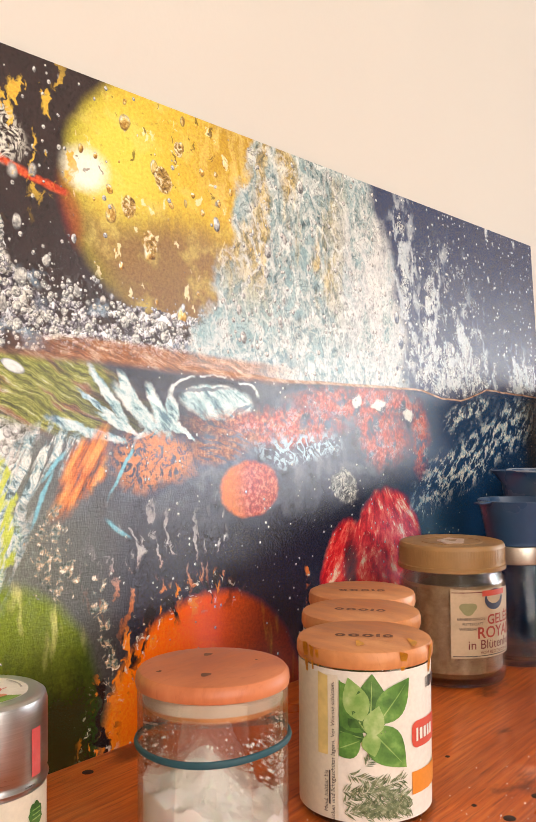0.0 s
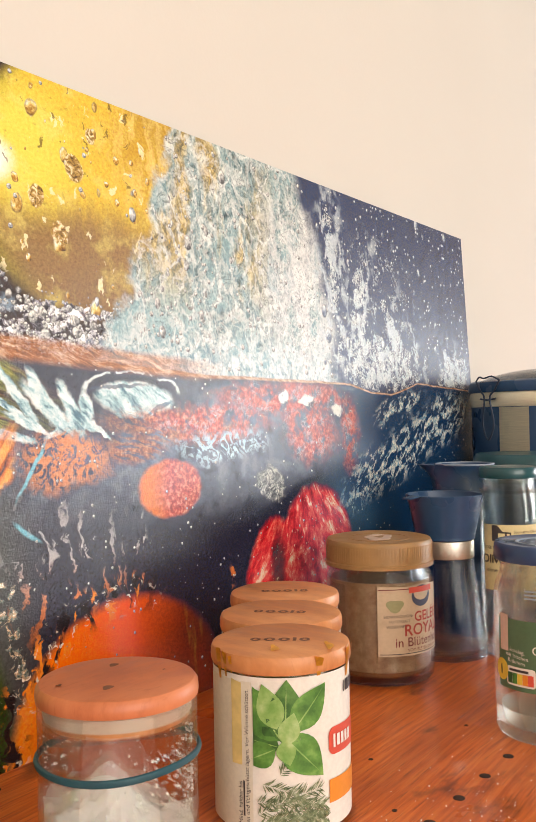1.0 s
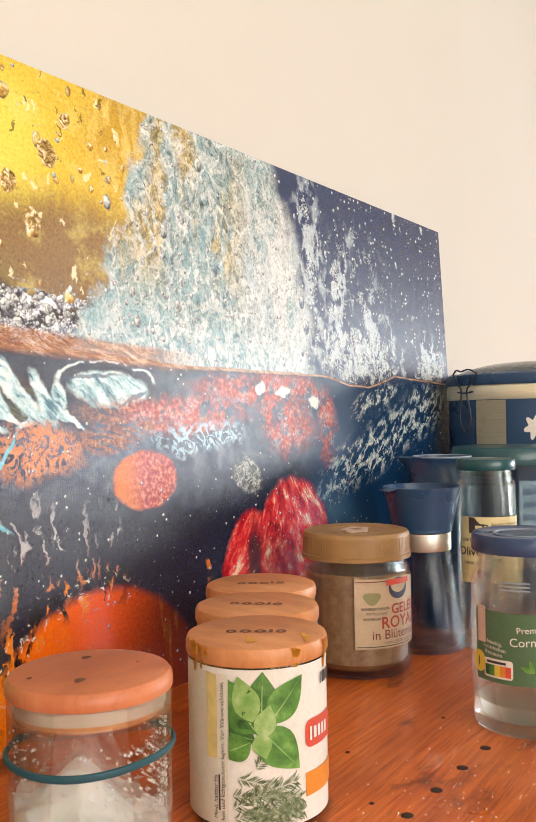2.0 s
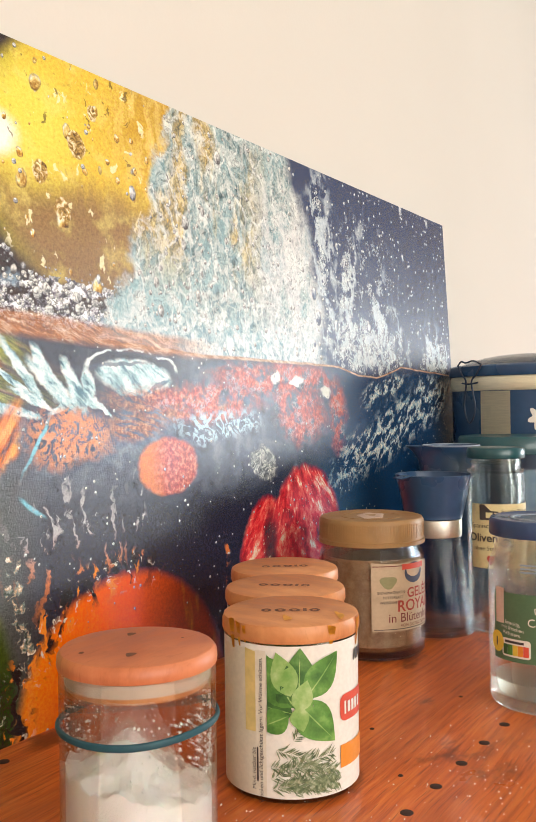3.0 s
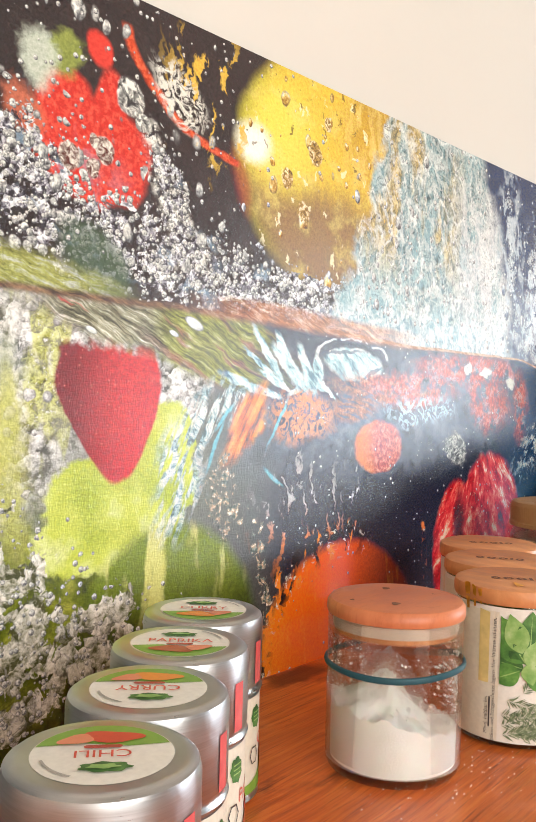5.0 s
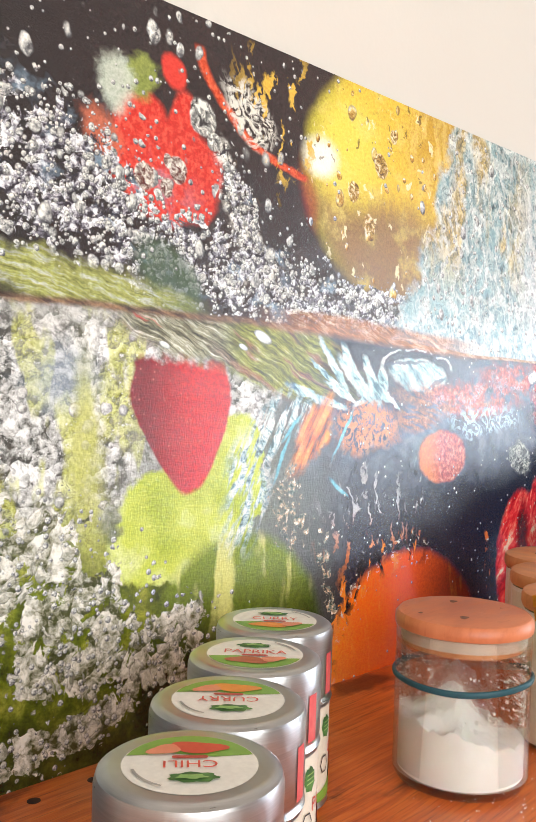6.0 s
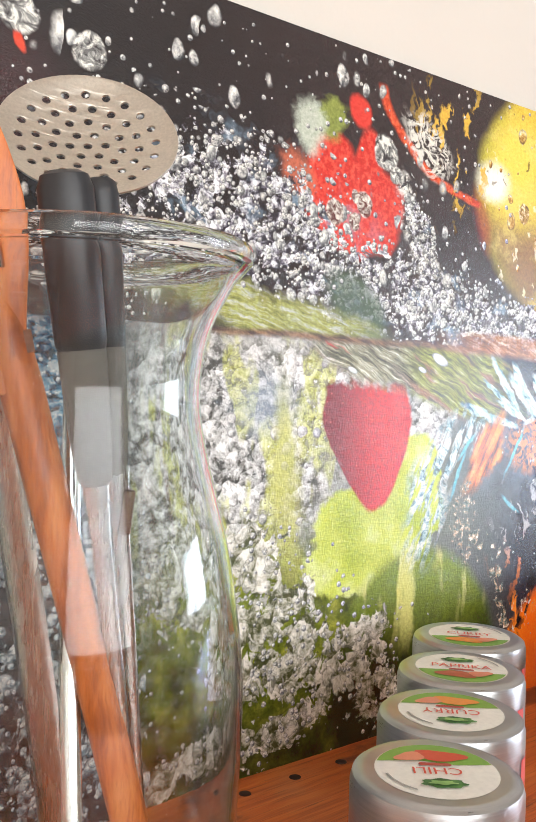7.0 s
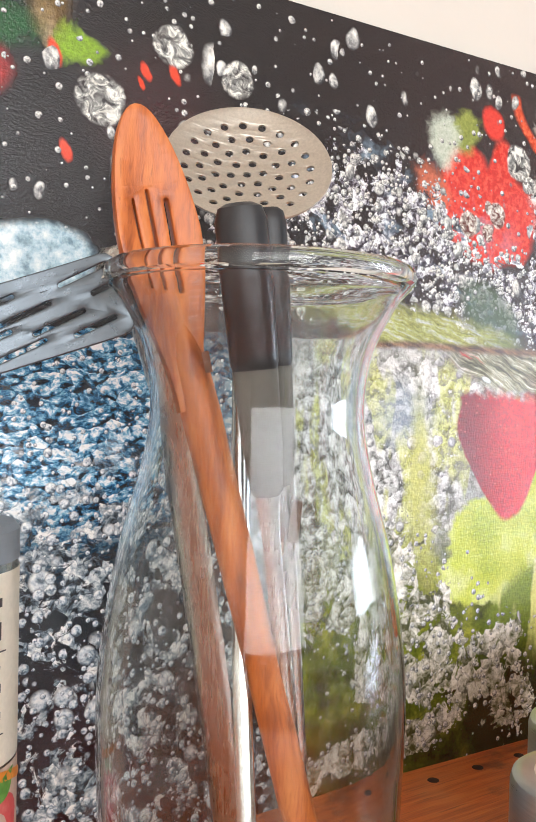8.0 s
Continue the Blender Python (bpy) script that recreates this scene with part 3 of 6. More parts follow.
    thread = also(above if u1 > 0.72 else None, either(blob(0.80, 0.36, 0.03, 0.10, 0, 0.5), blob(0.86, 0.345, 0.012, 0.075, -24, 0.5), blob(0.915, 0.31, 0.010, 0.06, -30, 0.5), blob(0.985, 0.29, 0.010, 0.05, 28, 0.5), blob(1.08, 0.285, 0.03, 0.03, 0, 0.5)))
    lay(also(thread, net(warp(t.stretch(warp(p, 26, 0.03), (1, 0.5, 1)), 80, 0.012), 46, 0.14), t.step(n_mid, 0.40, 0.5)), t.mix(n_fine, srgb(126, 152, 176), srgb(240, 244, 242)))
    dry = also(above if u1 > 0.72 else None, t.step(u, 0.72, 0.80), t.step(over, 0.01, 0.02))
    bubbles(62, 0.10, 0.30, less(dry, 0.5), t.stretch(p, (0.8, 0.55, 1)), ((0.2, srgb(52, 64, 92)), (0.45, srgb(110, 124, 146)), (0.7, srgb(222, 228, 228)), (0.85, srgb(250, 250, 244))))
    bubbles(190, 0.14, 0.40, less(dry, 0.32), None, ((0.2, srgb(70, 84, 110)), (0.5, srgb(190, 200, 206)), (0.8, srgb(245, 246, 240)), (0.9, srgb(250, 250, 244))))
    # drops over the dark and the fruit
    wet = also(above if u0 < 0.64 else None, t.step(u, 0.64, 0.56), t.step(over, 0.015, 0.03))
    amber = ((0.15, srgb(92, 58, 24)), (0.4, srgb(176, 128, 52)), (0.6, srgb(236, 206, 120)), (0.82, srgb(255, 250, 226)))
    if lemon is not None and wet is not None:
        bubbles(62, 0.12, 0.38, also(wet, lemon, 0.35), t.stretch(soft, (1, 0.72, 1)), amber)
        wet = also(wet, t.step(lemon, 0, 1, 1, 0.12))
    bubbles(36, 0.12, 0.36, less(wet, 0.20), t.stretch(soft, (1, 0.75, 1)))
    bubbles(80, 0.12, 0.40, less(wet, 0.45), t.stretch(soft, (1, 0.7, 1)))
    bubbles(190, 0.14, 0.4, less(wet, 0.30))
    gilt = also(blob(0.34, 0.41, 0.045, 0.05, 0, 0.5), t.step(t.noise(t.stretch(ragged, (1, 0.3, 1)), 90, 3), 0.57, 0.62))
    lay(gilt, srgb(226, 184, 70))
    lay(also(blob(0.305, 0.402, 0.026, 0.017, -25, 0.3, ragged), t.step(fur, 0.42, 0.56)), srgb(232, 228, 216))
    for x, y, r in ((0.003, 0.414, 0.011), (0.042, 0.404, 0.0105), (-0.038, 0.379, 0.013), (-0.022, 0.345, 0.011), (0.262, 0.392, 0.012), (0.272, 0.378, 0.006)):
        lay(blob(x, y, r * 0.95, r, 15, 0.1), t.ramp(t.noise(p, 150, 3, 0.6, warp=1.2), (0.35, srgb(52, 48, 50)), (0.5, srgb(150, 150, 146)), (0.62, srgb(244, 242, 232))))
    for x, y, r in ((0.452, 0.398, 0.010), (0.436, 0.35, 0.009), (0.416, 0.373, 0.008), (0.47, 0.425, 0.006)):
        lay(blob(x, y, r * 0.8, r, 15, 0.1), t.ramp(t.noise(p, 190, 3, 0.6, warp=1.2), (0.35, srgb(86, 58, 28)), (0.5, srgb(190, 150, 74)), (0.62, srgb(252, 240, 196))))
    for x, y, r in ((0.215, 0.345, 0.009), (0.241, 0.352, 0.009), (0.232, 0.34, 0.006), (0.233, 0.357, 0.005)):
        lay(blob(x, y, r * 0.8, r, 20, 0.12), t.ramp(t.noise(p, 210, 3, 0.6, warp=1.2), (0.38, srgb(90, 40, 34)), (0.52, srgb(176, 160, 150)), (0.64, srgb(240, 232, 220))))
    lay(blob(-0.075, 0.293, 0.034, 0.018, 6, 0.15, soft), t.ramp(t.noise(p, 90, 4, 0.6), (0.34, srgb(90, 120, 140)), (0.5, srgb(176, 204, 216)), (0.66, srgb(234, 242, 242))))

    # below the water
    deep = t.ramp(t.math("DIVIDE", t.math("ADD", u, 0.42), 1.56), (0.0, srgb(20, 28, 42)), (0.20, srgb(26, 40, 62)), (0.27, srgb(120, 130, 138)), (0.36, srgb(168, 166, 158)), (0.46, srgb(120, 124, 110)), (0.53, srgb(40, 38, 54)), (0.75, srgb(32, 36, 60)), (0.81, srgb(20, 64, 106)), (1.0, srgb(18, 58, 98)))
    lay(under, deep)
    glow = also(under, blob(0.56, 0.20, 0.2, 0.045, 0, 0.7))
    lay(less(glow, 0.55), t.ramp(t.noise(ragged, 48, 5), (0.35, srgb(40, 44, 70)), (0.5, srgb(92, 100, 128)), (0.65, srgb(150, 158, 176))))
    # left: white foam with lime patches
    foam = also(under, either(blob(0.13, 0.19, 0.085, 0.075, 0, 0.4, ragged), blob(0.20, 0.225, 0.09, 0.035, 0, 0.4, ragged), blob(0.292, 0.205, 0.03, 0.045, -12, 0.3, ragged)))
    foam_c = chunks(soft, 100, (0.10, srgb(70, 68, 62)), (0.30, srgb(158, 156, 150)), (0.52, srgb(208, 206, 202)), (0.78, srgb(254, 252, 248)))
    foam_c = t.mix(less(t.step(t.noise(t.stretch(p, (1, 0.35, 1)), 34, 3), 0.5, 0.57), 0.8), foam_c, chunks(soft, 120, (0.15, srgb(112, 112, 40)), (0.40, srgb(184, 186, 78)), (0.7, srgb(226, 228, 140))))
    foam_c = t.mix(less(also(lines, t.step(n_mid, 0.5, 0.56)), 0.5), foam_c, srgb(52, 50, 48))
    foam_c = t.mix(less(t.step(n_fine, 0.58, 0.66), 0.7), foam_c, srgb(255, 254, 250))
    lay(foam, foam_c)
    lay(also(under, blob(0.155, 0.222, 0.025, 0.02, 0, 0.5, ragged), 0.6), t.mix(flow, srgb(110, 134, 160), srgb(206, 214, 222)))
    bubbles(95, 0.2, 0.5, less(foam, 0.35), None, ((0.15, srgb(84, 82, 80)), (0.4, srgb(170, 168, 164)), (0.65, srgb(226, 224, 220)), (0.85, srgb(252, 250, 244))))
    # green fruit under foam
    moss = also(under, blob(0.15, 0.04, 0.14, 0.095, 0, 0.25, ragged))
    lay(moss, t.ramp(n_mid, (0.35, srgb(52, 58, 14)), (0.5, srgb(104, 116, 24)), (0.66, srgb(168, 172, 60))))
    lay(also(under, less(blob(0.09, 0.0, 0.2, 0.035, 0, 0.6), 0.75)), srgb(34, 38, 20))
    lime = also(under, either(blob(0.248, 0.132, 0.052, 0.036, 0, 0.06, ragged), blob(0.288, 0.160, 0.030, 0.040, 0, 0.06, ragged), blob(0.235, 0.112, 0.05, 0.02, 0, 0.08, ragged)))
    lay(lime, t.ramp(t.noise(soft, 24, 4), (0.34, srgb(172, 188, 56)), (0.52, srgb(204, 214, 86)), (0.68, srgb(232, 238, 160))))
    lay(also(under, blob(0.172, 0.17, 0.012, 0.06, 3, 0.5, ragged), 0.75), t.mix(flow, srgb(160, 160, 60), srgb(224, 224, 130)))
    melon = also(under, blob(0.292, 0.03, 0.084, 0.09, 0, 0.07, warp(p, 30, 0.008)))
    rind = t.mix(t.step(t.math("ADD", v, t.math("MULTIPLY", t.math("SUBTRACT", streak, 0.5), 0.05)), 0.035, 0.105), srgb(34, 42, 12), srgb(122, 142, 36))
    rind = t.mix(also(t.step(t.noise(t.stretch(soft, (1, 0.2, 1)), 44, 3), 0.50, 0.60), t.step(v, 0.045, 0.08), 0.9), rind, srgb(222, 220, 130))
    rind = t.mix(less(t.step(u, 0.345, 0.375), 0.6), rind, srgb(44, 74, 24))
    lay(melon, rind)
    drift = also(under, either(blob(0.165, 0.075, 0.05, 0.04, 20, 0.5, ragged), blob(0.20, 0.045, 0.075, 0.018, 28, 0.4, ragged), blob(0.12, 0.12, 0.06, 0.035, 0, 0.5, ragged), blob(0.25, 0.03, 0.02, 0.035, -10, 0.5, ragged), blob(0.1, 0.012, 0.08, 0.014, 10, 0.5, ragged)))
    lay(flaky(drift, t.noise(ragged, 62, 4, 0.6), 0.36), chunks(soft, 88, (0.10, srgb(76, 78, 44)), (0.30, srgb(150, 148, 124)), (0.52, srgb(206, 202, 186)), (0.80, srgb(252, 248, 238))))
    lay(also(drift, lines, t.step(n_mid, 0.46, 0.56), 0.5), srgb(44, 50, 20))
    bubbles(100, 0.25, 0.55, less(drift, 0.6), ragged, ((0.15, srgb(80, 82, 60)), (0.4, srgb(160, 158, 140)), (0.62, srgb(214, 210, 196)), (0.85, srgb(250, 246, 236))))
    bubbles(230, 0.25, 0.5, either(less(drift, 0.6), less(moss, 0.16)))
    # strawberry, narrow below
    berry = t.vec("LENGTH", t.move(warp(p, 46, 0.008), (0.2445, 0.206, 0), 0, (0.0415, 0.0575, 1)))
    tip = t.math("ADD", berry, t.math("MULTIPLY", t.step(v, 0.21, 0.15), t.math("MULTIPLY", t.math("POWER", t.math("ABSOLUTE", t.math("SUBTRACT", u, 0.251)), 2.0), 420.0)))
    straw = also(under if near(0.19, 0.3, 0.13, 0.25) else None, t.step(tip, 0.95, 1.03, 1, 0), t.step(t.math("ADD", v, t.math("MULTIPLY", t.math("SUBTRACT", n_mid, 0.5), 0.03)), 0.238, 0.23))
    lay(straw, t.mix(t.step(u, 0.21, 0.26), srgb(128, 14, 24), t.mix(t.step(n_fine, 0.4, 0.65), srgb(190, 20, 30), srgb(222, 44, 46))))
    lay(also(straw, t.step(t.cells(p, 190), 0.0, 0.22, 0.55, 0)), srgb(236, 120, 110))
    # strands of the surface, green and brown, running down to the right
    weed = also(under, either(blob(0.325, 0.240, 0.075, 0.024, -14, 0.22, tatter), blob(0.395, 0.236, 0.05, 0.016, -22, 0.25, tatter), blob(0.25, 0.25, 0.06, 0.015, -8, 0.4)))
    slope = t.move(warp(p, 22, 0.016), (0, 0, 0), -24)
    comb = t.stretch(slope, (0.13, 1.5, 1))
    hair = t.noise(comb, 270, 6, 0.74)
    tuft = t.noise(t.stretch(slope, (0.25, 1.3, 1)), 48, 3)
    green = t.ramp(hair, (0.34, srgb(40, 40, 18)), (0.44, srgb(96, 98, 40)), (0.52, srgb(142, 146, 62)), (0.60, srgb(180, 180, 96)), (0.70, srgb(236, 232, 200)))
    russet = t.ramp(hair, (0.34, srgb(40, 30, 30)), (0.44, srgb(104, 82, 62)), (0.52, srgb(160, 112, 74)), (0.60, srgb(176, 156, 120)), (0.70, srgb(240, 232, 216)))
    grey = t.ramp(hair, (0.36, srgb(44, 40, 38)), (0.46, srgb(112, 106, 90)), (0.54, srgb(170, 164, 146)), (0.64, srgb(244, 240, 230)))
    lay(weed, t.mix(t.step(t.math("SUBTRACT", 0.30, u), 0.0, 0.03, 0, 0.75), t.mix(t.step(tuft, 0.52, 0.60), green, russet), grey))
    lay(also(weed, t.step(u, 0.285, 0.26), t.step(t.noise(comb, 60, 3), 0.60, 0.64), 0.8), srgb(222, 70, 76))
    bubbles(58, 0.12, 0.34, less(weed, 0.16), t.stretch(t.move(p, (0, 0, 0), -20), (0.55, 1.3, 1)), ((0.1, srgb(160, 166, 160)), (0.4, srgb(214, 218, 210)), (0.7, srgb(240, 242, 236)), (0.9, srgb(252, 252, 248))))
    # white swirls
    lay(less(also(under, blob(0.47, 0.232, 0.095, 0.026, 0, 0.3)), 0.85), srgb(36, 36, 56))
    foamy = t.ramp(t.noise(t.stretch(t.move(warp(p, 40, 0.012), (0, 0, 0), -35), (0.4, 1.2, 1)), 120, 5, 0.62), (0.36, srgb(70, 110, 128)), (0.46, srgb(168, 204, 210)), (0.56, srgb(226, 238, 238)), (0.66, srgb(252, 252, 248)))
    for x, y, length, w, rot in ((0.392, 0.236, 0.026, 0.0042, -52), (0.383, 0.229, 0.020, 0.0022, -30), (0.412, 0.236, 0.020, 0.0050, -58), (0.418, 0.226, 0.026, 0.0062, -40), (0.438, 0.226, 0.022, 0.0060, -62), (0.448, 0.217, 0.016, 0.0052, -20), (0.452, 0.226, 0.006, 0.013, 10), (0.432, 0.213, 0.018, 0.0032, 20), (0.462, 0.212, 0.014, 0.0022, -35), (0.40, 0.217, 0.020, 0.0028, -22), (0.365, 0.214, 0.026, 0.0036, -18), (0.385, 0.209, 0.022, 0.0030, -14)):
        lay(also(under, blob(x, y, length, w, rot, 0.22, jag)), foamy)
    lay(also(under, blob(0.502, 0.2335, 0.040, 0.0135, -2, 0.12, tatter)), foamy)
    lay(also(under, blob(0.486, 0.2425, 0.030, 0.0016, 4, 0.4, tatter), 0.8), srgb(60, 76, 100))
    lay(also(under, blob(0.525, 0.226, 0.018, 0.0018, 20, 0.3, tatter)), srgb(90, 122, 140))
    lay(also(under if near(0.43, 0.57, 0.21, 0.27) else None, band(t.vec("LENGTH", t.move(tatter, (0.502, 0.236, 0), -3, (0.052, 0.0185, 1))), 0.95, 1.03, 0.03), t.step(v, 0.236, 0.242), t.step(n_mid, 0.38, 0.46)), srgb(222, 230, 228))
    # torn foam and orange light
    torn = also(under, either(blob(0.322, 0.188, 0.015, 0.036, -38, 0.25, warp(p, 60, 0.016)), blob(0.345, 0.20, 0.03, 0.014, 10, 0.4, ragged), blob(0.30, 0.15, 0.02, 0.035, -20, 0.5, ragged)))
    lay(also(torn, t.step(t.noise(t.stretch(t.move(p, (0, 0, 0), 60), (0.3, 1.4, 1)), 120, 5), 0.42, 0.54)), t.ramp(fur, (0.38, srgb(84, 104, 108)), (0.46, srgb(150, 182, 190)), (0.54, srgb(212, 220, 216)), (0.62, srgb(246, 246, 240))))
    lay(also(under, blob(0.366, 0.186, 0.013, 0.032, -40, 0.3, ragged)), t.ramp(t.noise(t.stretch(t.move(p, (0, 0, 0), 55), (0.25, 1.3, 1)), 120, 4), (0.36, srgb(70, 44, 44)), (0.46, srgb(214, 110, 40)), (0.6, srgb(250, 168, 84))))
    lay(also(under, blob(0.432, 0.19, 0.036, 0.017, 0, 0.4, ragged), t.step(fur, 0.42, 0.52)), t.mix(n_fine, srgb(190, 88, 46), srgb(240, 170, 120)))
    for x, y, w, rot in ((0.402, 0.186, 0.020, 58), (0.335, 0.17, 0.018, 60), (0.345, 0.19, 0.012, 45), (0.396, 0.145, 0.010, -35)):
        lay(also(under, blob(x, y, w, 0.0015, rot, 0.5)), srgb(120, 190, 208))
    mist = also(under, either(blob(0.345, 0.135, 0.024, 0.035, 18, 0.5, ragged), blob(0.382, 0.075, 0.009, 0.05, 10, 0.4, ragged)))
    lay(flaky(mist, t.noise(ragged, 120, 5, 0.65), 0.28), t.ramp(n_fine, (0.40, srgb(60, 70, 60)), (0.48, srgb(130, 142, 136)), (0.55, srgb(196, 160, 120)), (0.62, srgb(246, 238, 222))))
    # red light under the surface
    rust = also(under, either(blob(0.55, 0.212, 0.075, 0.013, -3, 0.4, tatter), blob(0.50, 0.196, 0.03, 0.010, 0, 0.4, tatter)))
    lay(also(rust, t.step(flow, 0.40, 0.52), 0.8), t.ramp(n_fine, (0.38, srgb(96, 52, 44)), (0.5, srgb(170, 92, 62)), (0.64, srgb(224, 160, 120))))
    ember = also(under, either(blob(0.71, 0.236, 0.10, 0.016, 0, 0.35, ragged), blob(0.74, 0.205, 0.045, 0.026, -15, 0.4, ragged), blob(0.60, 0.215, 0.07, 0.013, 0, 0.5, ragged), blob(0.815, 0.2, 0.018, 0.035, 0, 0.4, ragged)))
    lay(also(ember, t.step(t.noise(ragged, 54, 5, 0.66), 0.40, 0.54), 0.9), t.ramp(n_fine, (0.36, srgb(120, 34, 40)), (0.5, srgb(196, 72, 62)), (0.64, srgb(236, 150, 130))))
    lay(also(ember, fine_lines, t.step(n_mid, 0.5, 0.58), 0.6), srgb(222, 214, 214))
    for x, y, w in ((0.70, 0.238, 0.008), (0.737, 0.236, 0.012), (0.79, 0.225, 0.008)):
        lay(also(under, blob(x, y, w, 0.005, 15, 0.3, ragged)), srgb(232, 232, 222))
    pale = also(under, blob(0.61, 0.196, 0.055, 0.011, 0, 0.4, ragged))
    lay(also(pale, t.step(fur, 0.48, 0.56)), srgb(176, 204, 220))
    # floating orb and foam ball
    orb = also(under, blob(0.536, 0.164, 0.036, 0.0225, 0, 0.08, warp(p, 70, 0.007)))
    lay(orb, t.mix(t.step(u, 0.54, 0.505), t.ramp(n_fine, (0.36, srgb(140, 44, 44)), (0.5, srgb(196, 82, 68)), (0.64, srgb(232, 150, 124))), srgb(226, 124, 44)))
    ball = also(under, blob(0.667, 0.158, 0.02, 0.0175, 0, 0.15, ragged))
    lay(ball, t.ramp(fur, (0.38, srgb(50, 54, 62)), (0.5, srgb(130, 134, 134)), (0.62, srgb(222, 220, 208))))
    # red pepper in folds
    pep = also(under, either(blob(0.742, 0.085, 0.064, 0.066, 0, 0.07, warp(p, 60, 0.012)), blob(0.664, 0.065, 0.040, 0.062, -14, 0.08, warp(p, 60, 0.012)), blob(0.70, 0.108, 0.034, 0.018, 35, 0.1)))
    fan = t.node("CombineXYZ")
    t.put(fan.inputs[0], t.math("DIVIDE", t.math("SUBTRACT", u, 0.722), t.math("ADD", t.math("ABSOLUTE", t.math("SUBTRACT", 0.172, v)), 0.03)))
    t.put(fan.inputs[1], t.math("MULTIPLY", v, 6.0))
    strand = t.noise(warp(fan.outputs[0], 5, 0.10), 7.0, 6, 0.64)
    fold = t.noise(t.stretch(t.move(soft, (0.70, 0.2, 0), 0), (1, 0.16, 1)), 64, 4, 0.6)
    lay(pep, t.ramp(strand, (0.32, srgb(70, 6, 16)), (0.41, srgb(176, 14, 28)), (0.50, srgb(230, 40, 48)), (0.57, srgb(246, 104, 88)), (0.64, srgb(255, 218, 186))))
    lay(also(pep, blob(0.672, 0.075, 0.010, 0.038, -6, 0.5, warp(p, 60, 0.012)), 0.85), srgb(36, 12, 24))
    lay(also(pep, t.step(t.noise(warp(fan.outputs[0], 5, 0.12), 26, 3), 0.64, 0.70), 0.7), srgb(255, 214, 176))
    # slanting white splash on the teal side
    slash = also(under, either(blob(0.94, 0.178, 0.14, 0.026, 17, 0.4, ragged), blob(1.06, 0.215, 0.06, 0.028, 12, 0.4, ragged), blob(0.93, 0.226, 0.06, 0.012, 12, 0.4, ragged)))
    flake = t.noise(t.stretch(t.move(warp(p, 40, 0.01), (0, 0, 0), 35), (0.5, 1.2, 1)), 95, 5, 0.65)
    lay(also(slash, t.step(flake, 0.49, 0.55)), t.mix(t.step(n_fine, 0.4, 0.6), srgb(120, 164, 186), srgb(240, 240, 228)))
    # orange, glowing on one side
    orange = also(under, blob(0.482, -0.006, 0.108, 0.094, 0, 0.05, warp(p, 60, 0.008)))
    peel = t.ramp(t.math("DIVIDE", t.math("SUBTRACT", u, 0.37), 0.23), (0.0, srgb(255, 160, 24)), (0.2, srgb(255, 116, 0)), (0.5, srgb(246, 88, 0)), (0.75, srgb(146, 50, 18)), (1.0, srgb(50, 22, 26)))
    peel = t.mix(less(t.step(v, 0.06, 0.005), 0.3), peel, srgb(210, 60, 20))
    peel = t.mix(less(t.step(fold, 0.55, 0.7), 0.25), peel, srgb(255, 176, 60))
    lay(orange, peel)
    edge = also(under if near(0.34, 0.54, 0, 0.13) else None, band(t.vec("LENGTH", t.move(p, (0.482, -0.006, 0), 0, (0.108, 0.094, 1))), 0.9, 1.16, 0.06), t.step(u, 0.53, 0.48))
    lay(also(edge, t.step(t.noise(t.stretch(ragged, (1, 0.45, 1)), 95, 4), 0.54, 0.6)), srgb(24, 18, 26))
    lay(also(edge, t.step(t.noise(t.stretch(ragged, (1, 0.45, 1)), 105, 4, warp=0.6), 0.57, 0.62)), srgb(246, 140, 40))
    lay(also(edge, t.step(t.noise(ragged, 160, 4), 0.6, 0.66)), srgb(226, 216, 196))
    # rising strings of drops
    strings = also(under, either(blob(0.50, 0.115, 0.006, 0.045, 2, 0.5), blob(0.43, 0.12, 0.05, 0.045, 0, 0.6), blob(0.455, 0.13, 0.003, 0.05, 0, 0.5), blob(0.606, 0.07, 0.004, 0.05, 0, 0.5)))
    lay(also(strings, t.step(t.noise(t.stretch(ragged, (1, 0.35, 1)), 120, 4), 0.56, 0.63), 0.85), t.mix(t.step(v, 0.09, 0.13), srgb(232, 128, 58), srgb(186, 180, 182)))
    bubbles(260, 0.12, 0.36, also(under if u1 > 0.36 else None, t.step(u, 0.36, 0.4), 0.10))
    # far end: blue foam over dark drops
    cold = also(under if u0 < 0.1 else None, t.step(u, 0.09, 0.04))
    lay(cold, srgb(12, 20, 32))
    lay(also(cold, blob(-0.05, 0.215, 0.085, 0.055, 0, 0.5, ragged)), chunks(t.stretch(soft, (0.8, 1.25, 1)), 165, (0.16, srgb(6, 22, 38)), (0.36, srgb(36, 104, 148)), (0.56, srgb(126, 184, 214)), (0.80, srgb(250, 252, 252))))
    lay(also(cold, t.step(v, 0.115, 0.05), 0.8), srgb(52, 20, 28))
    chill = ((0.2, srgb(30, 44, 60)), (0.4, srgb(130, 146, 158)), (0.6, srgb(216, 222, 226)), (0.8, srgb(255, 255, 252)))
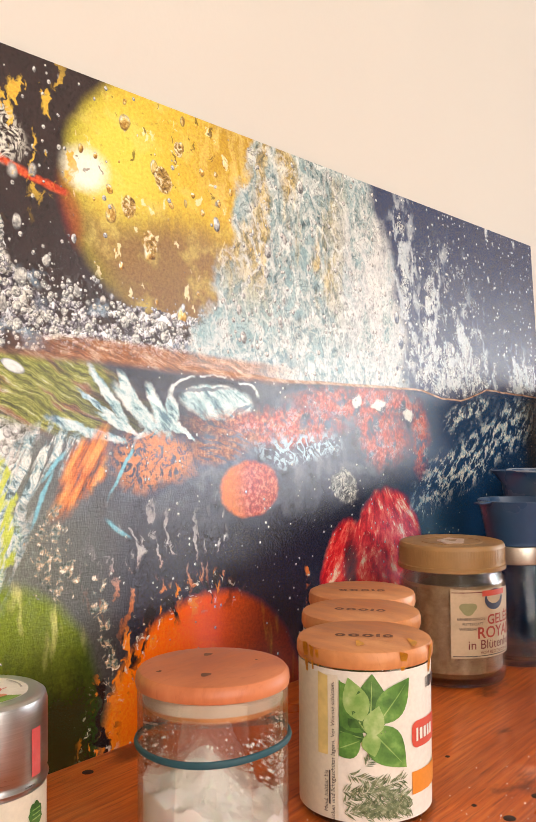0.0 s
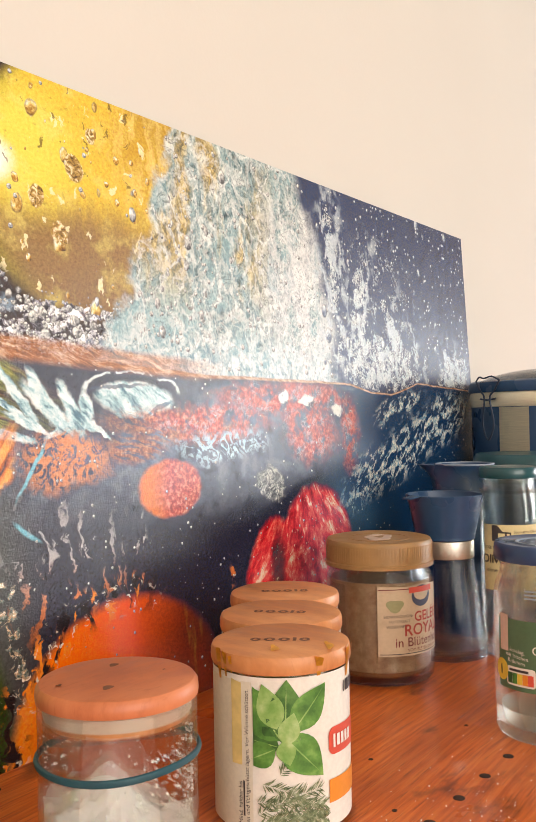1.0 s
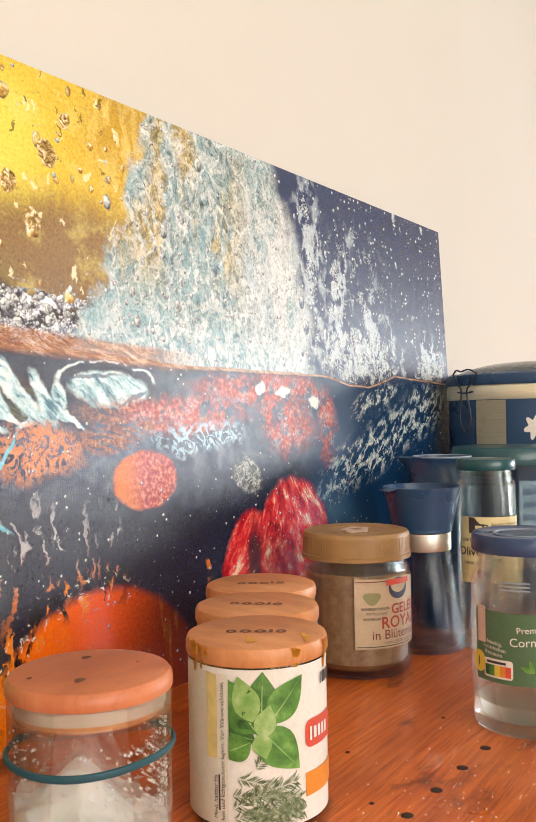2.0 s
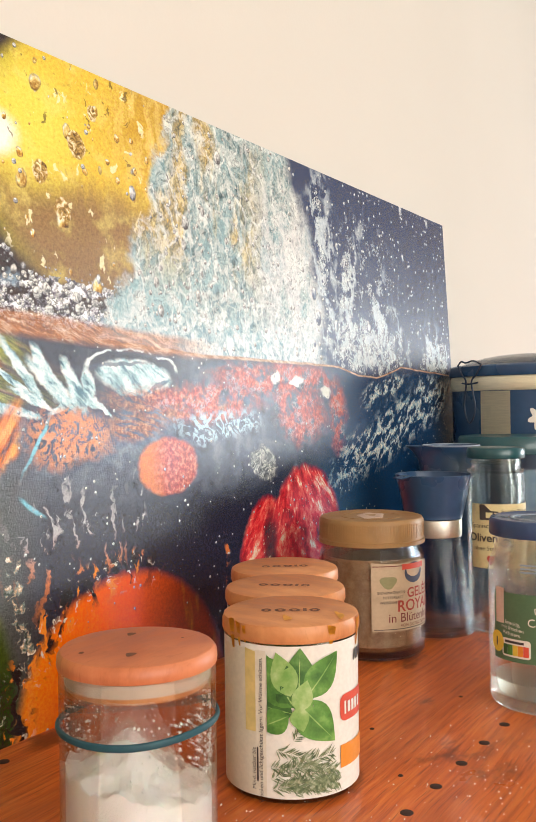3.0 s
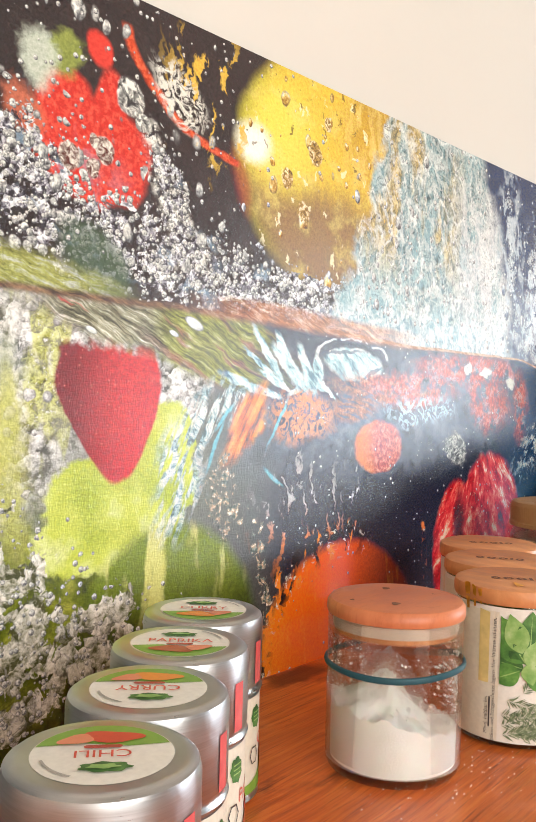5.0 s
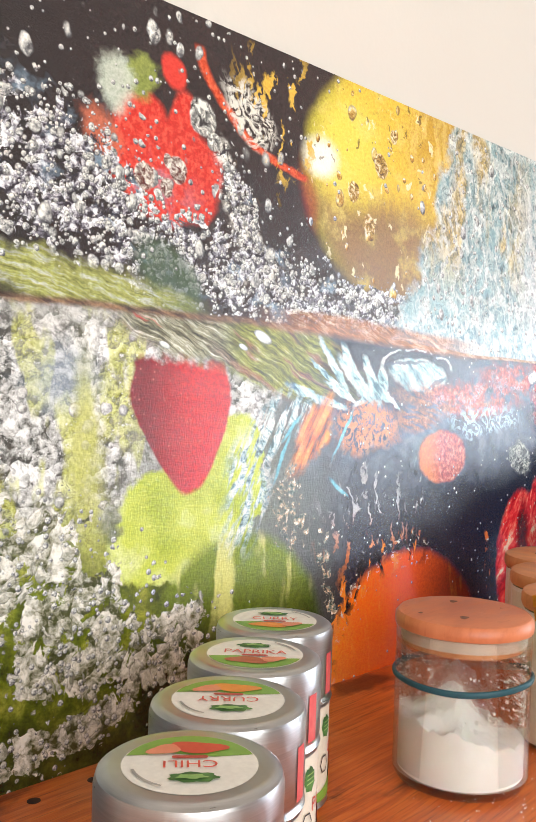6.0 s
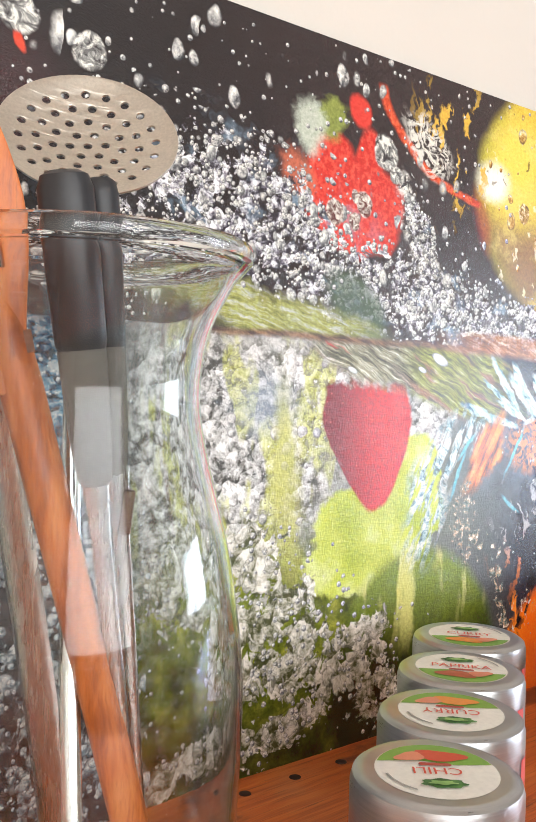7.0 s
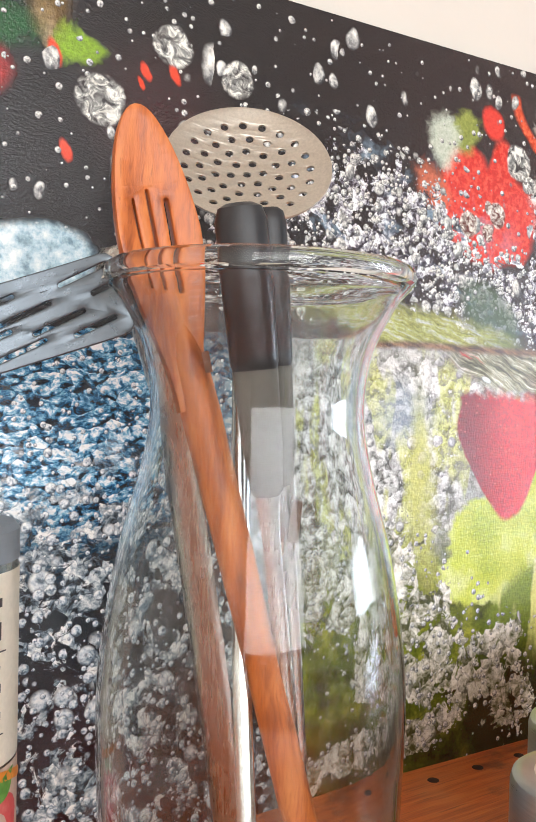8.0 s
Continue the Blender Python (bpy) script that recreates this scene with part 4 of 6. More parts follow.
    lay(also(cold, t.step(t.noise(ragged, 48, 5, 0.65), 0.49, 0.53), t.step(v, 0.22, 0.16)), chunks(soft, 105, (0.14, srgb(22, 28, 38)), (0.34, srgb(104, 118, 128)), (0.56, srgb(188, 196, 200)), (0.76, srgb(253, 252, 248))))
    bubbles(75, 0.18, 0.5, also(cold, t.step(v, 0.2, 0.12), 0.5), None, chill)
    bubbles(160, 0.2, 0.5, also(cold, t.step(v, 0.24, 0.14), 0.7), None, chill)
    bubbles(300, 0.2, 0.5, less(cold, 0.3), None, chill)
    # the waterline itself
    rim = None if not near(-1, 2, 0.23, 0.275) else t.step(t.math("ABSOLUTE", over), t.step(u, 0.2, 0.9, 0.0042, 0.0016), 0.0002)
    lay(less(rim, t.step(u, 0.1, 0.14)), t.mix(t.step(flow, 0.35, 0.65), t.mix(t.step(u, 0.3, 0.45), srgb(66, 46, 40), srgb(150, 96, 60)), t.mix(t.step(u, 0.35, 0.8), srgb(150, 116, 84), srgb(242, 204, 176))))
    tawny = also(1.0 if near(0.3, 0.62, 0.23, 0.29) else None, band(over, -0.004, 0.012, 0.003), blob(0.46, 0.266, 0.12, 0.03, 0, 0.4))
    lay(less(tawny, 0.8), t.ramp(flow, (0.34, srgb(96, 60, 40)), (0.5, srgb(180, 112, 66)), (0.64, srgb(236, 196, 160))))

    # fine print grain
    lay(0.3, t.mix(1.0, state["c"], t.ramp(t.noise(p, 400, 4, 0.72), (0.36, (0.08, 0.08, 0.08)), (0.64, (0.92, 0.92, 0.92))), "OVERLAY"))
    t.set(Base_Color=state["c"], Roughness=0.22, Specular_IOR_Level=0.7)
    relief = t.math("ADD", t.noise(p, 690, 3, 0.6), t.math("MULTIPLY", n_fine, 0.3))
    t.bump(relief, 0.85, 0.0005)
    return t.mat



# ---- mesh helpers ----
def link(name, bm, material, smooth=True):
    bmesh.ops.recalc_face_normals(bm, faces=bm.faces)
    mesh = bpy.data.meshes.new(name)
    bm.to_mesh(mesh)
    bm.free()
    mesh.materials.append(material)
    if smooth:
        mesh.shade_smooth()
        mesh.set_sharp_from_angle(angle=radians(38))
    return new(name, mesh)


def part(name, bm, material, parent, label="", smooth=True):
    """One bmesh as a mesh object under a thing or a part."""
    ob = link(name, bm, material, smooth)
    ob.parent = parent
    if label:
        tagged(ob, label)
    return ob


def thing(name, label, category, m=None, group=""):
    ob = new(name)
    ob.empty_display_size = 0.02
    if m is not None:
        ob.matrix_world = m
    return tagged(ob, label, category, group)


def lathe(profile, seg=48, closed=False):
    """A turned body from pairs of radius and height; radius 0 closes it."""
    bm = bmesh.new()
    rings = []
    for r, z in profile:
        if r < 1e-6:
            rings.append([bm.verts.new((0, 0, z))])
        else:
            rings.append([bm.verts.new((r * math.cos(a), r * math.sin(a), z)) for a in np.linspace(0, 2 * math.pi, seg, endpoint=False)])
    pairs = list(zip(rings, rings[1:]))
    if closed:
        pairs.append((rings[-1], rings[0]))
    for a, b in pairs:
        for i in range(seg):
            j = (i + 1) % seg
            q = [a[i % len(a)], a[j % len(a)], b[j % len(b)], b[i % len(b)]]
            q = list(dict.fromkeys(q))
            if len(q) > 2:
                bm.faces.new(q)
    return bm


def box(lo, hi, bevel=0.0, seg=2):
    bm = bmesh.new()
    c, s = [(a + b) / 2 for a, b in zip(lo, hi)], [b - a for a, b in zip(lo, hi)]
    bmesh.ops.create_cube(bm, size=1, matrix=Matrix.LocRotScale(c, None, s))
    if bevel:
        bmesh.ops.bevel(bm, geom=list(bm.edges), offset=bevel, segments=seg, affect="EDGES", profile=0.6)
    return bm


def structure(name, bm, material, label, category, smooth=False):
    return tagged(link(name, bm, material, smooth), label, category, kind="structure")


# ---- the room ----
LEAN, TALL, RIGHT = 2.99, 0.457, 1.1436
WALL = 0.032
structure("wall_north", box((-2.2, WALL, -0.9), (2.7, WALL + 0.12, 1.65)), M["wall"], "plain cream painted kitchen wall", "wall")
structure("floor", box((-2.2, -2.9, -0.98), (2.7, WALL, -0.9)), M["floor"], "dull brown tiled kitchen floor", "floor")
structure("ceiling", box((-2.2, -2.9, 1.65), (2.7, WALL + 0.12, 1.75)), M["wall"], "plain pale ceiling", "ceiling")
structure("worktop_base", box((-1.55, -0.57, -0.9), (2.05, WALL - 0.002, -0.036), 0.003), M["white_gloss"], "plain white cupboard front under the worktop", "cupboard")
worktop = structure("worktop", box((-1.6, -0.62, -0.035), (2.1, WALL - 0.002, 0.0), 0.004), M["wood_top"], "orange-brown oiled wooden worktop with worm holes", "worktop")
structure("wall_west", box((-2.32, -2.9, -0.9), (-2.2, WALL + 0.12, 1.65)), M["wall"], "plain cream painted wall", "wall")



def pierced_wall(lo, hi, axis, a0, a1, z0, z1):
    """A wall with one window opening; axis is the way it runs."""
    bm = bmesh.new()
    for p0, p1, q0, q1 in ((lo[axis], a0, lo[2], hi[2]), (a1, hi[axis], lo[2], hi[2]), (a0, a1, lo[2], z0), (a0, a1, z1, hi[2])):
        l, h = list(lo), list(hi)
        l[axis], h[axis], l[2], h[2] = p0, p1, q0, q1
        c, d = [(x + y) / 2 for x, y in zip(l, h)], [y - x for x, y in zip(l, h)]
        bmesh.ops.create_cube(bm, size=1, matrix=Matrix.LocRotScale(c, None, d))
    return bm


structure("wall_east", pierced_wall((2.7, -2.9, -0.9), (2.82, WALL + 0.12, 1.65), 1, -1.95, -0.85, 0.04, 0.52), M["wall"], "plain cream wall with a low window", "wall")
# the south wall and its opening are added, out of view
structure("wall_south", pierced_wall((-2.2, -3.02, -0.9), (2.7, -2.9, 1.65), 0, -2.05, 0.35, 0.1, 1.5), M["toned_down_wall"], "unseen wall darkened to tan to cut the panel's sheen, with an opening for the added fill light", "wall")


def window_frame(name, centre, w, h, turn):
    top = tagged(new(name), "white painted window frame added out of view", "window", kind="structure")
    top.matrix_world = pose(*centre, 0, 0, turn)
    for lo, hi in (((-w / 2, -0.02, -h / 2), (-w / 2 + 0.05, 0.03, h / 2)), ((w / 2 - 0.05, -0.02, -h / 2), (w / 2, 0.03, h / 2)), ((-w / 2 + 0.05, -0.02, -h / 2), (w / 2 - 0.05, 0.03, -h / 2 + 0.05)), ((-w / 2 + 0.05, -0.02, h / 2 - 0.05), (w / 2 - 0.05, 0.03, h / 2))):
        part("frame_bar", box(lo, hi, 0.004), M["white_gloss"], top)


window_frame("window_1", (2.76, -1.4, 0.28), 1.1, 0.48, 90)
# frame for the opening added around the south fill light
window_frame("added_window_2", (-0.85, -2.96, 0.8), 2.4, 1.4, 0)

# ---- the panel ----
panel = thing("wall_panel", "large glossy printed panel of fruit splashing into water, leaning on the wall", "picture", pose(0, 0, 0.0, -LEAN))
part("backing_board", box((-0.42, 0.0004, 0.0), (RIGHT, 0.0045, TALL), 0.0006, 1), M["board"], panel, "dark edge of the board")


def print_face():
    """The printed sheet, in fields that each have their share of the picture."""
    across, up = [-0.42, 0.1, 0.325, 0.47, 0.62, 0.8, RIGHT], [0.0, 0.12, 0.222, 0.27, 0.34, TALL]
    verts, faces, mats = [], [], []
    for v0, v1 in zip(up, up[1:]):
        for u0, u1 in zip(across, across[1:]):
            cuts = [u0, 0.372, 0.42, u1] if (u0, v0) == (0.325, 0.222) else [u0, u1]
            for a, b in zip(cuts, cuts[1:]):
                faces.append(tuple(range(len(verts), len(verts) + 4)))
                verts += [(a, 0.0, v0), (b, 0.0, v0), (b, 0.0, v1), (a, 0.0, v1)]
                mats.append(printed_panel(a, b, v0, v1))
    mesh = bpy.data.meshes.new("print_face")
    mesh.from_pydata(verts, [], faces)
    for n, m in enumerate(mats):
        mesh.materials.append(m)
        mesh.polygons[n].material_index = n
    ob = new("print_face", mesh)
    ob.parent = panel
    return tagged(ob, "glossy print of fruit splashing into water")


print_face()

# ---- shapes for the things ----
def smooth_path(points, n=6):
    """More points along a smooth curve through those given."""
    q = [Vector((*p, 0)) if len(p) == 2 else Vector(p) for p in points]
    q = [q[0] * 2 - q[1], *q, q[-1] * 2 - q[-2]]
    out = []
    for a, b, c, d in zip(q, q[1:], q[2:], q[3:]):
        for i in range(n):
            s = i / n
            out.append(0.5 * (2 * b + (c - a) * s + (2 * a - 5 * b + 4 * c - d) * s * s + (3 * b - a - 3 * c + d) * s ** 3))
    out.append(q[-2])
    return [tuple(p)[:len(points[0])] for p in out]


def from_curve(curve):
    """The filled mesh of a flat curve or text, as a bmesh."""
    ob = new("shape", curve)
    bpy.context.view_layer.update()
    mesh = bpy.data.meshes.new_from_object(ob.evaluated_get(bpy.context.evaluated_depsgraph_get()))
    bm = bmesh.new()
    bm.from_mesh(mesh)
    bmesh.ops.remove_doubles(bm, verts=bm.verts, dist=1e-6)
    bpy.data.objects.remove(ob)
    bpy.data.meshes.remove(mesh)
    bpy.data.curves.remove(curve)
    return bm


def plate(outlines, thick=0.0, bevel=0.0):
    """A flat plate from closed outlines; those inside the first are holes."""
    if len(outlines) == 1 and not thick:
        bm = bmesh.new()
        bm.faces.new([bm.verts.new((x, y, 0)) for x, y in outlines[0]])
        return bm
    curve = bpy.data.curves.new("plate", "CURVE")
    curve.dimensions, curve.fill_mode, curve.extrude, curve.bevel_depth, curve.bevel_resolution = "2D", "BOTH", thick / 2, bevel, 1
    for line in outlines:
        s = curve.splines.new("POLY")
        s.points.add(len(line) - 1)
        for p, (x, y) in zip(s.points, line):
            p.co = (x, y, 0, 1)
        s.use_cyclic_u = True
    return from_curve(curve)


def lettering(words, size, align="CENTER", bold=0.0):
    curve = bpy.data.curves.new("text", "FONT")
    curve.body, curve.size, curve.align_x, curve.align_y = words, size, align, "CENTER"
    curve.offset, curve.resolution_u = bold, 3
    return from_curve(curve)


def oval(x, y, rx, ry, rot=0, n=24, wave=0.0, waves=3):
    c, s = math.cos(radians(rot)), math.sin(radians(rot))
    out = []
    for a in np.linspace(0, 2 * math.pi, n, endpoint=False):
        k = 1 + wave * math.sin(waves * a + x * 900)
        px, py = rx * k * math.cos(a), ry * k * math.sin(a)
        out.append((x + c * px - s * py, y + s * px + c * py))
    return out


def slot(x, y, length, width, rot=0, n=8):
    c, s = math.cos(radians(rot)), math.sin(radians(rot))
    half = length / 2 - width / 2
    pts = [(half + width / 2 * math.cos(a), width / 2 * math.sin(a)) for a in np.linspace(-math.pi / 2, math.pi / 2, n)]
    pts += [(-p, -q) for p, q in pts]
    return [(x + c * p - s * q, y + s * p + c * q) for p, q in pts]


def leaf(x, y, length, width, rot):
    c, s = math.cos(radians(rot)), math.sin(radians(rot))
    pts = []
    for k in np.linspace(0, 1, 11):
        pts.append((k * length, width / 2 * math.sin(math.pi * k ** 0.8)))
    pts += [(p, -q) for p, q in pts[-2:0:-1]]
    return [(x + c * p - s * q, y + s * p + c * q) for p, q in pts]


def rect(x0, y0, x1, y1, r=0.0):
    if not r:
        return [(x0, y0), (x1, y0), (x1, y1), (x0, y1)]
    out = []
    for cx, cy, a0 in ((x1 - r, y0 + r, -90), (x1 - r, y1 - r, 0), (x0 + r, y1 - r, 90), (x0 + r, y0 + r, 180)):
        out += [(cx + r * math.cos(radians(a0 + a)), cy + r * math.sin(radians(a0 + a))) for a in (0, 30, 60, 90)]
    return out


def wrap(bm, r, angle, z, lift=0.0003, turn=0):
    """Bend a flat print round an upright cylinder: x runs round it to the right, y up."""
    if turn:
        bmesh.ops.rotate(bm, verts=bm.verts, matrix=Matrix.Rotation(radians(turn), 3, "Z"))
    bmesh.ops.triangulate(bm, faces=bm.faces)
    for _ in range(4):
        long = [e for e in bm.edges if abs(e.verts[0].co.x - e.verts[1].co.x) > r * 0.16]
        if not long:
            break
        bmesh.ops.subdivide_edges(bm, edges=long, cuts=1)
    for v in bm.verts:
        a = radians(angle) + v.co.x / r
        v.co = ((r + lift + v.co.z) * math.cos(a), (r + lift + v.co.z) * math.sin(a), z + v.co.y)
    return bm


def raise_to(bm, z, rot=0):
    bmesh.ops.rotate(bm, verts=bm.verts, matrix=Matrix.Rotation(radians(rot), 3, "Z"))
    bmesh.ops.translate(bm, verts=bm.verts, vec=(0, 0, z))
    return bm


def sleeve(r, a0, a1, z0, z1, lift=0.0003, n=40, wave=0.0):
    """A paper label round a jar, between two angles."""
    bm = bmesh.new()
    cols = []
    for a in np.linspace(radians(a0), radians(a1), n):
        k = wave * noise.noise((a * 3, z0 * 90, r * 50))
        cols.append([bm.verts.new(((r + lift) * math.cos(a), (r + lift) * math.sin(a), z)) for z in (z0, z1 + k)])
    for p, q in zip(cols, cols[1:]):
        bm.faces.new((p[0], q[0], q[1], p[1]))
    return bm


def tube(path, radii, seg=10, flat=1.0, side=None):
    """A rod along a path; flat squeezes it across the given side."""
    bm = bmesh.new()
    path = [Vector(p) for p in path]
    rings = []
    for i, p in enumerate(path):
        along = (path[min(i + 1, len(path) - 1)] - path[max(i - 1, 0)]).normalized()
        ref = Vector(side) if side is not None else Vector((0.31, 0.95, 0.1))
        a = (ref - along * ref.dot(along)).normalized()
        b = along.cross(a)
        r = radii[i] if hasattr(radii, "__len__") else radii
        rings.append([bm.verts.new(p + a * r * math.cos(w) + b * r * flat * math.sin(w)) for w in np.linspace(0, 2 * math.pi, seg, endpoint=False)])
    for x, y in zip(rings, rings[1:]):
        for i in range(seg):
            bm.faces.new((x[i], x[(i + 1) % seg], y[(i + 1) % seg], y[i]))
    bm.faces.new(rings[0][::-1])
    bm.faces.new(rings[-1])
    return bm


def ring(r, z, thick, seg=64, tilt=0.0, wob=0.0):
    """A rubber band round a jar."""
    bm = bmesh.new()
    loops = []
    for a in np.linspace(0, 2 * math.pi, seg, endpoint=False):
        h = z + tilt * math.cos(a + 0.6) + wob * math.sin(3 * a)
        loops.append([bm.verts.new(((r + thick * math.cos(w)) * math.cos(a), (r + thick * math.cos(w)) * math.sin(a), h + 1.5 * thick * math.sin(w))) for w in np.linspace(0, 2 * math.pi, 8, endpoint=False)])
    for i in range(seg):
        p, q = loops[i], loops[(i + 1) % seg]
        for j in range(8):
            bm.faces.new((p[j], q[j], q[(j + 1) % 8], p[(j + 1) % 8]))
    return bm


def refine(bm, size):
    """Cut a filled plate fine enough to bend."""
    bmesh.ops.triangulate(bm, faces=bm.faces)
    for _ in range(6):
        long = [e for e in bm.edges if e.calc_length() > size]
        if not long:
            break
        bmesh.ops.subdivide_edges(bm, edges=long, cuts=1)
        bmesh.ops.triangulate(bm, faces=bm.faces)
    return bm


def place(bm, m):
    bmesh.ops.transform(bm, matrix=m, verts=bm.verts)
    return bm


def axes(origin, x, y):
    """A frame with its x and y axes along the given ways."""
    x = Vector(x).normalized()
    z = x.cross(Vector(y)).normalized()
    y = z.cross(x)
    return Matrix.Translation(origin) @ Matrix((x, y, z)).transposed().to_4x4()


# ---- holes drilled in the worktop, in two rows: flat discs with the inner shade as dark colour ----
def hole_disc(x, y):
    bm = lathe([(0, 0.0003), (0.0030, 0.00035), (0.0034, 0.0002), (0.0036, -0.0002)], 14)
    for v in bm.verts:
        v.co.x, v.co.y = x + v.co.x * 1.05, y + v.co.y
    return bm


for k in range(7):
    part("drilled_hole_shade", hole_disc(0.3419 + 0.0368 * k, -0.2455 - 0.0006 * k), M["hole"], worktop)
for k in range(7):
    part("drilled_hole_shade", hole_disc(0.1288 + 0.0368 * k, -0.0165), M["hole"], worktop)
for x, y in ((0.511, -0.179), (0.455, -0.225), (0.60, -0.205)):
    part("worm_hole_shade", place(hole_disc(0, 0), Matrix.Translation((x, y, 0)) @ Matrix.Diagonal((0.45, 0.45, 1, 1))), M["hole"], worktop)


def crumbs():
    """Salt grains and crumbs spilt on the wood."""
    bm = bmesh.new()
    rnd = random.Random(4)
    for _ in range(300):
        x, y = rnd.gauss(0.50, 0.09), rnd.gauss(-0.27, 0.035)
        if rnd.random() < 0.3:
            x, y = rnd.gauss(0.345, 0.05), rnd.gauss(-0.18, 0.02)
        s = rnd.uniform(0.00025, 0.0006)
        bmesh.ops.create_cube(bm, size=s, matrix=pose(x, y, s * 0.4, rnd.uniform(0, 90), rnd.uniform(0, 90), rnd.uniform(0, 90)))
    return tagged(link("salt_grains", bm, M["salt"], False), "scattered white salt grains on the wood", "salt", kind="stuff")


crumbs()


# ---- herb jars with bamboo lids ----
def herb_jar(m, stained, label):
    jar = thing("herb_jar", label, "jar", m, "herb jars with bamboo lids")
    r = 0.0372
    wall = [(0, 0.0006), (r - 0.006, 0), (r - 0.0015, 0.001), (r, 0.004), (r, 0.078), (r - 0.001, 0.083), (r - 0.0016, 0.0855), (r - 0.0034, 0.0855), (r - 0.003, 0.08), (r - 0.0024, 0.006), (0, 0.004)]
    part("glass_body", lathe(wall, 56), M["glass"], jar)
    part("herb_filling", lathe([(0, 0.0045), (r - 0.003, 0.0065), (r - 0.003, 0.058), (r - 0.012, 0.061), (0, 0.0595)], 40), M["herbs"], jar)
    lid = part("lid", lathe([(0, 0.0842), (r - 0.002, 0.0842), (r + 0.0006, 0.0848), (r + 0.0014, 0.087), (r + 0.0013, 0.0915), (r + 0.0004, 0.0938), (r - 0.0022, 0.0949), (0, 0.0951)], 64), M["bamboo"], jar)
    # the maker's mark, burnt into the lid as plain bars
    x = -0.0165
    for w, h in ((0.006, 0.007), (0.002, 0.007), (0.0065, 0.007), (0.0065, 0.007), (0.006, 0.007)):
        part("burnt_mark", raise_to(plate([oval(x + w / 2, 0.004, w / 2, h / 2, 0, 14), oval(x + w / 2, 0.004, w * 0.22, h * 0.24, 0, 10)] if w > 0.003 else [rect(x, 0, x + w, h)]), 0.0953, 122), M["burnt"], lid)
        x += w + 0.0015
    paper = part("label", sleeve(r, -236, -10, 0.004, 0.0838, n=64), M["label_white"], jar, "white printed paper label")
    part("label_strip", sleeve(r, -222, -169, 0.0045, 0.081, 0.0006, 24), M["label_cream"], paper, "cream strip of small print")
    for words, a in (("Trocken und lichtgeschützt lagern. Vor Wärme schützen.", -173.5),):
        part("small_print", wrap(lettering(words, 0.0033), r, a, 0.039, 0.0008, 90), M["ink"], paper)
    part("small_print", wrap(lettering("Mind. haltbar bis", 0.0033, "LEFT"), r, -180, 0.0075, 0.0008, 90), M["ink"], paper)
    part("small_print", wrap(plate([rect(-0.009, -0.0005, 0.009, 0.0005)]), r, -176.7, 0.021, 0.0008, 90), M["ink"], paper)
    if stained:
        part("yellow_stain", sleeve(r, -188, -178, 0.038, 0.081, 0.0009, 12, 0.004), M["stain"], paper)
    rnd = random.Random(7)
    # basil leaves
    for i, (x, y, length, w, rot, k) in enumerate(((-0.006, 0.049, 0.028, 0.022, 168, 1), (-0.005, 0.052, 0.032, 0.022, 122, 0), (-0.003, 0.050, 0.034, 0.020, 88, 1), (-0.007, 0.058, 0.024, 0.014, 108, 2), (0.001, 0.057, 0.029, 0.0165, 51, 0), (-0.004, 0.055, 0.031, 0.020, -47, 0), (-0.008, 0.048, 0.018, 0.014, 205, 0), (-0.003, 0.050, 0.017, 0.011, 74, 2), (-0.004, 0.052, 0.013, 0.010, -75, 2))):
        length = min(length, (0.0832 - y) / max(math.sin(radians(rot)), 0.1))
        lift = 0.0008 + 0.00006 * i
        shape = lambda w: plate([[(max(q[0], -0.0194), q[1]) for q in leaf(x, y, length, w, rot)]])
        sprig = part("basil_leaf", wrap(shape(w), r, -138, 0.0, lift), M[("leaf", "leaf_dark", "leaf_light")[k]], paper)
        part("leaf_vein", wrap(plate([leaf(x, y, min(length * 0.9, 0.0145 if rot > 100 else 1), 0.0007, rot)]), r, -138, 0.0, lift + 0.00003), M["leaf_light"], sprig)
    # rosemary needles, one printed tuft
    needles = bmesh.new()
    for stem in range(17):
        x0, y0, rot = rnd.uniform(-0.019, 0.008), rnd.uniform(0.006, 0.036), rnd.uniform(-35, 60)
        for k in range(15):
            s = k / 15 * 0.019
            bx, by = x0 + s * math.cos(radians(rot)), y0 + s * math.sin(radians(rot))
            for side in (-1, 1):
                one = leaf(bx, by, rnd.uniform(0.004, 0.0075), 0.0007, rot + side * rnd.uniform(25, 60))[::2]
                if max(q[0] for q in one) < 0.022 and min(q[0] for q in one) > -0.0192 and min(q[1] for q in one) > 0.0048:
                    needles.faces.new([needles.verts.new((*q, 0)) for q in one])
    part("rosemary_print", wrap(needles, r, -138, 0, 0.0009), M["rosemary"], paper, "printed tuft of grey-green rosemary")
    part("logo_patch", wrap(plate([rect(-0.008, -0.0072, 0.02, 0.0072, 0.004)]), r, -93, 0.048, 0.0008), M["red"], paper, "red rounded maker's patch")
    part("logo_bars", wrap(plate([rect(-0.005, -0.0035, -0.0035, 0.0035)]), r, -93, 0.048, 0.0011), M["label_white"], paper)
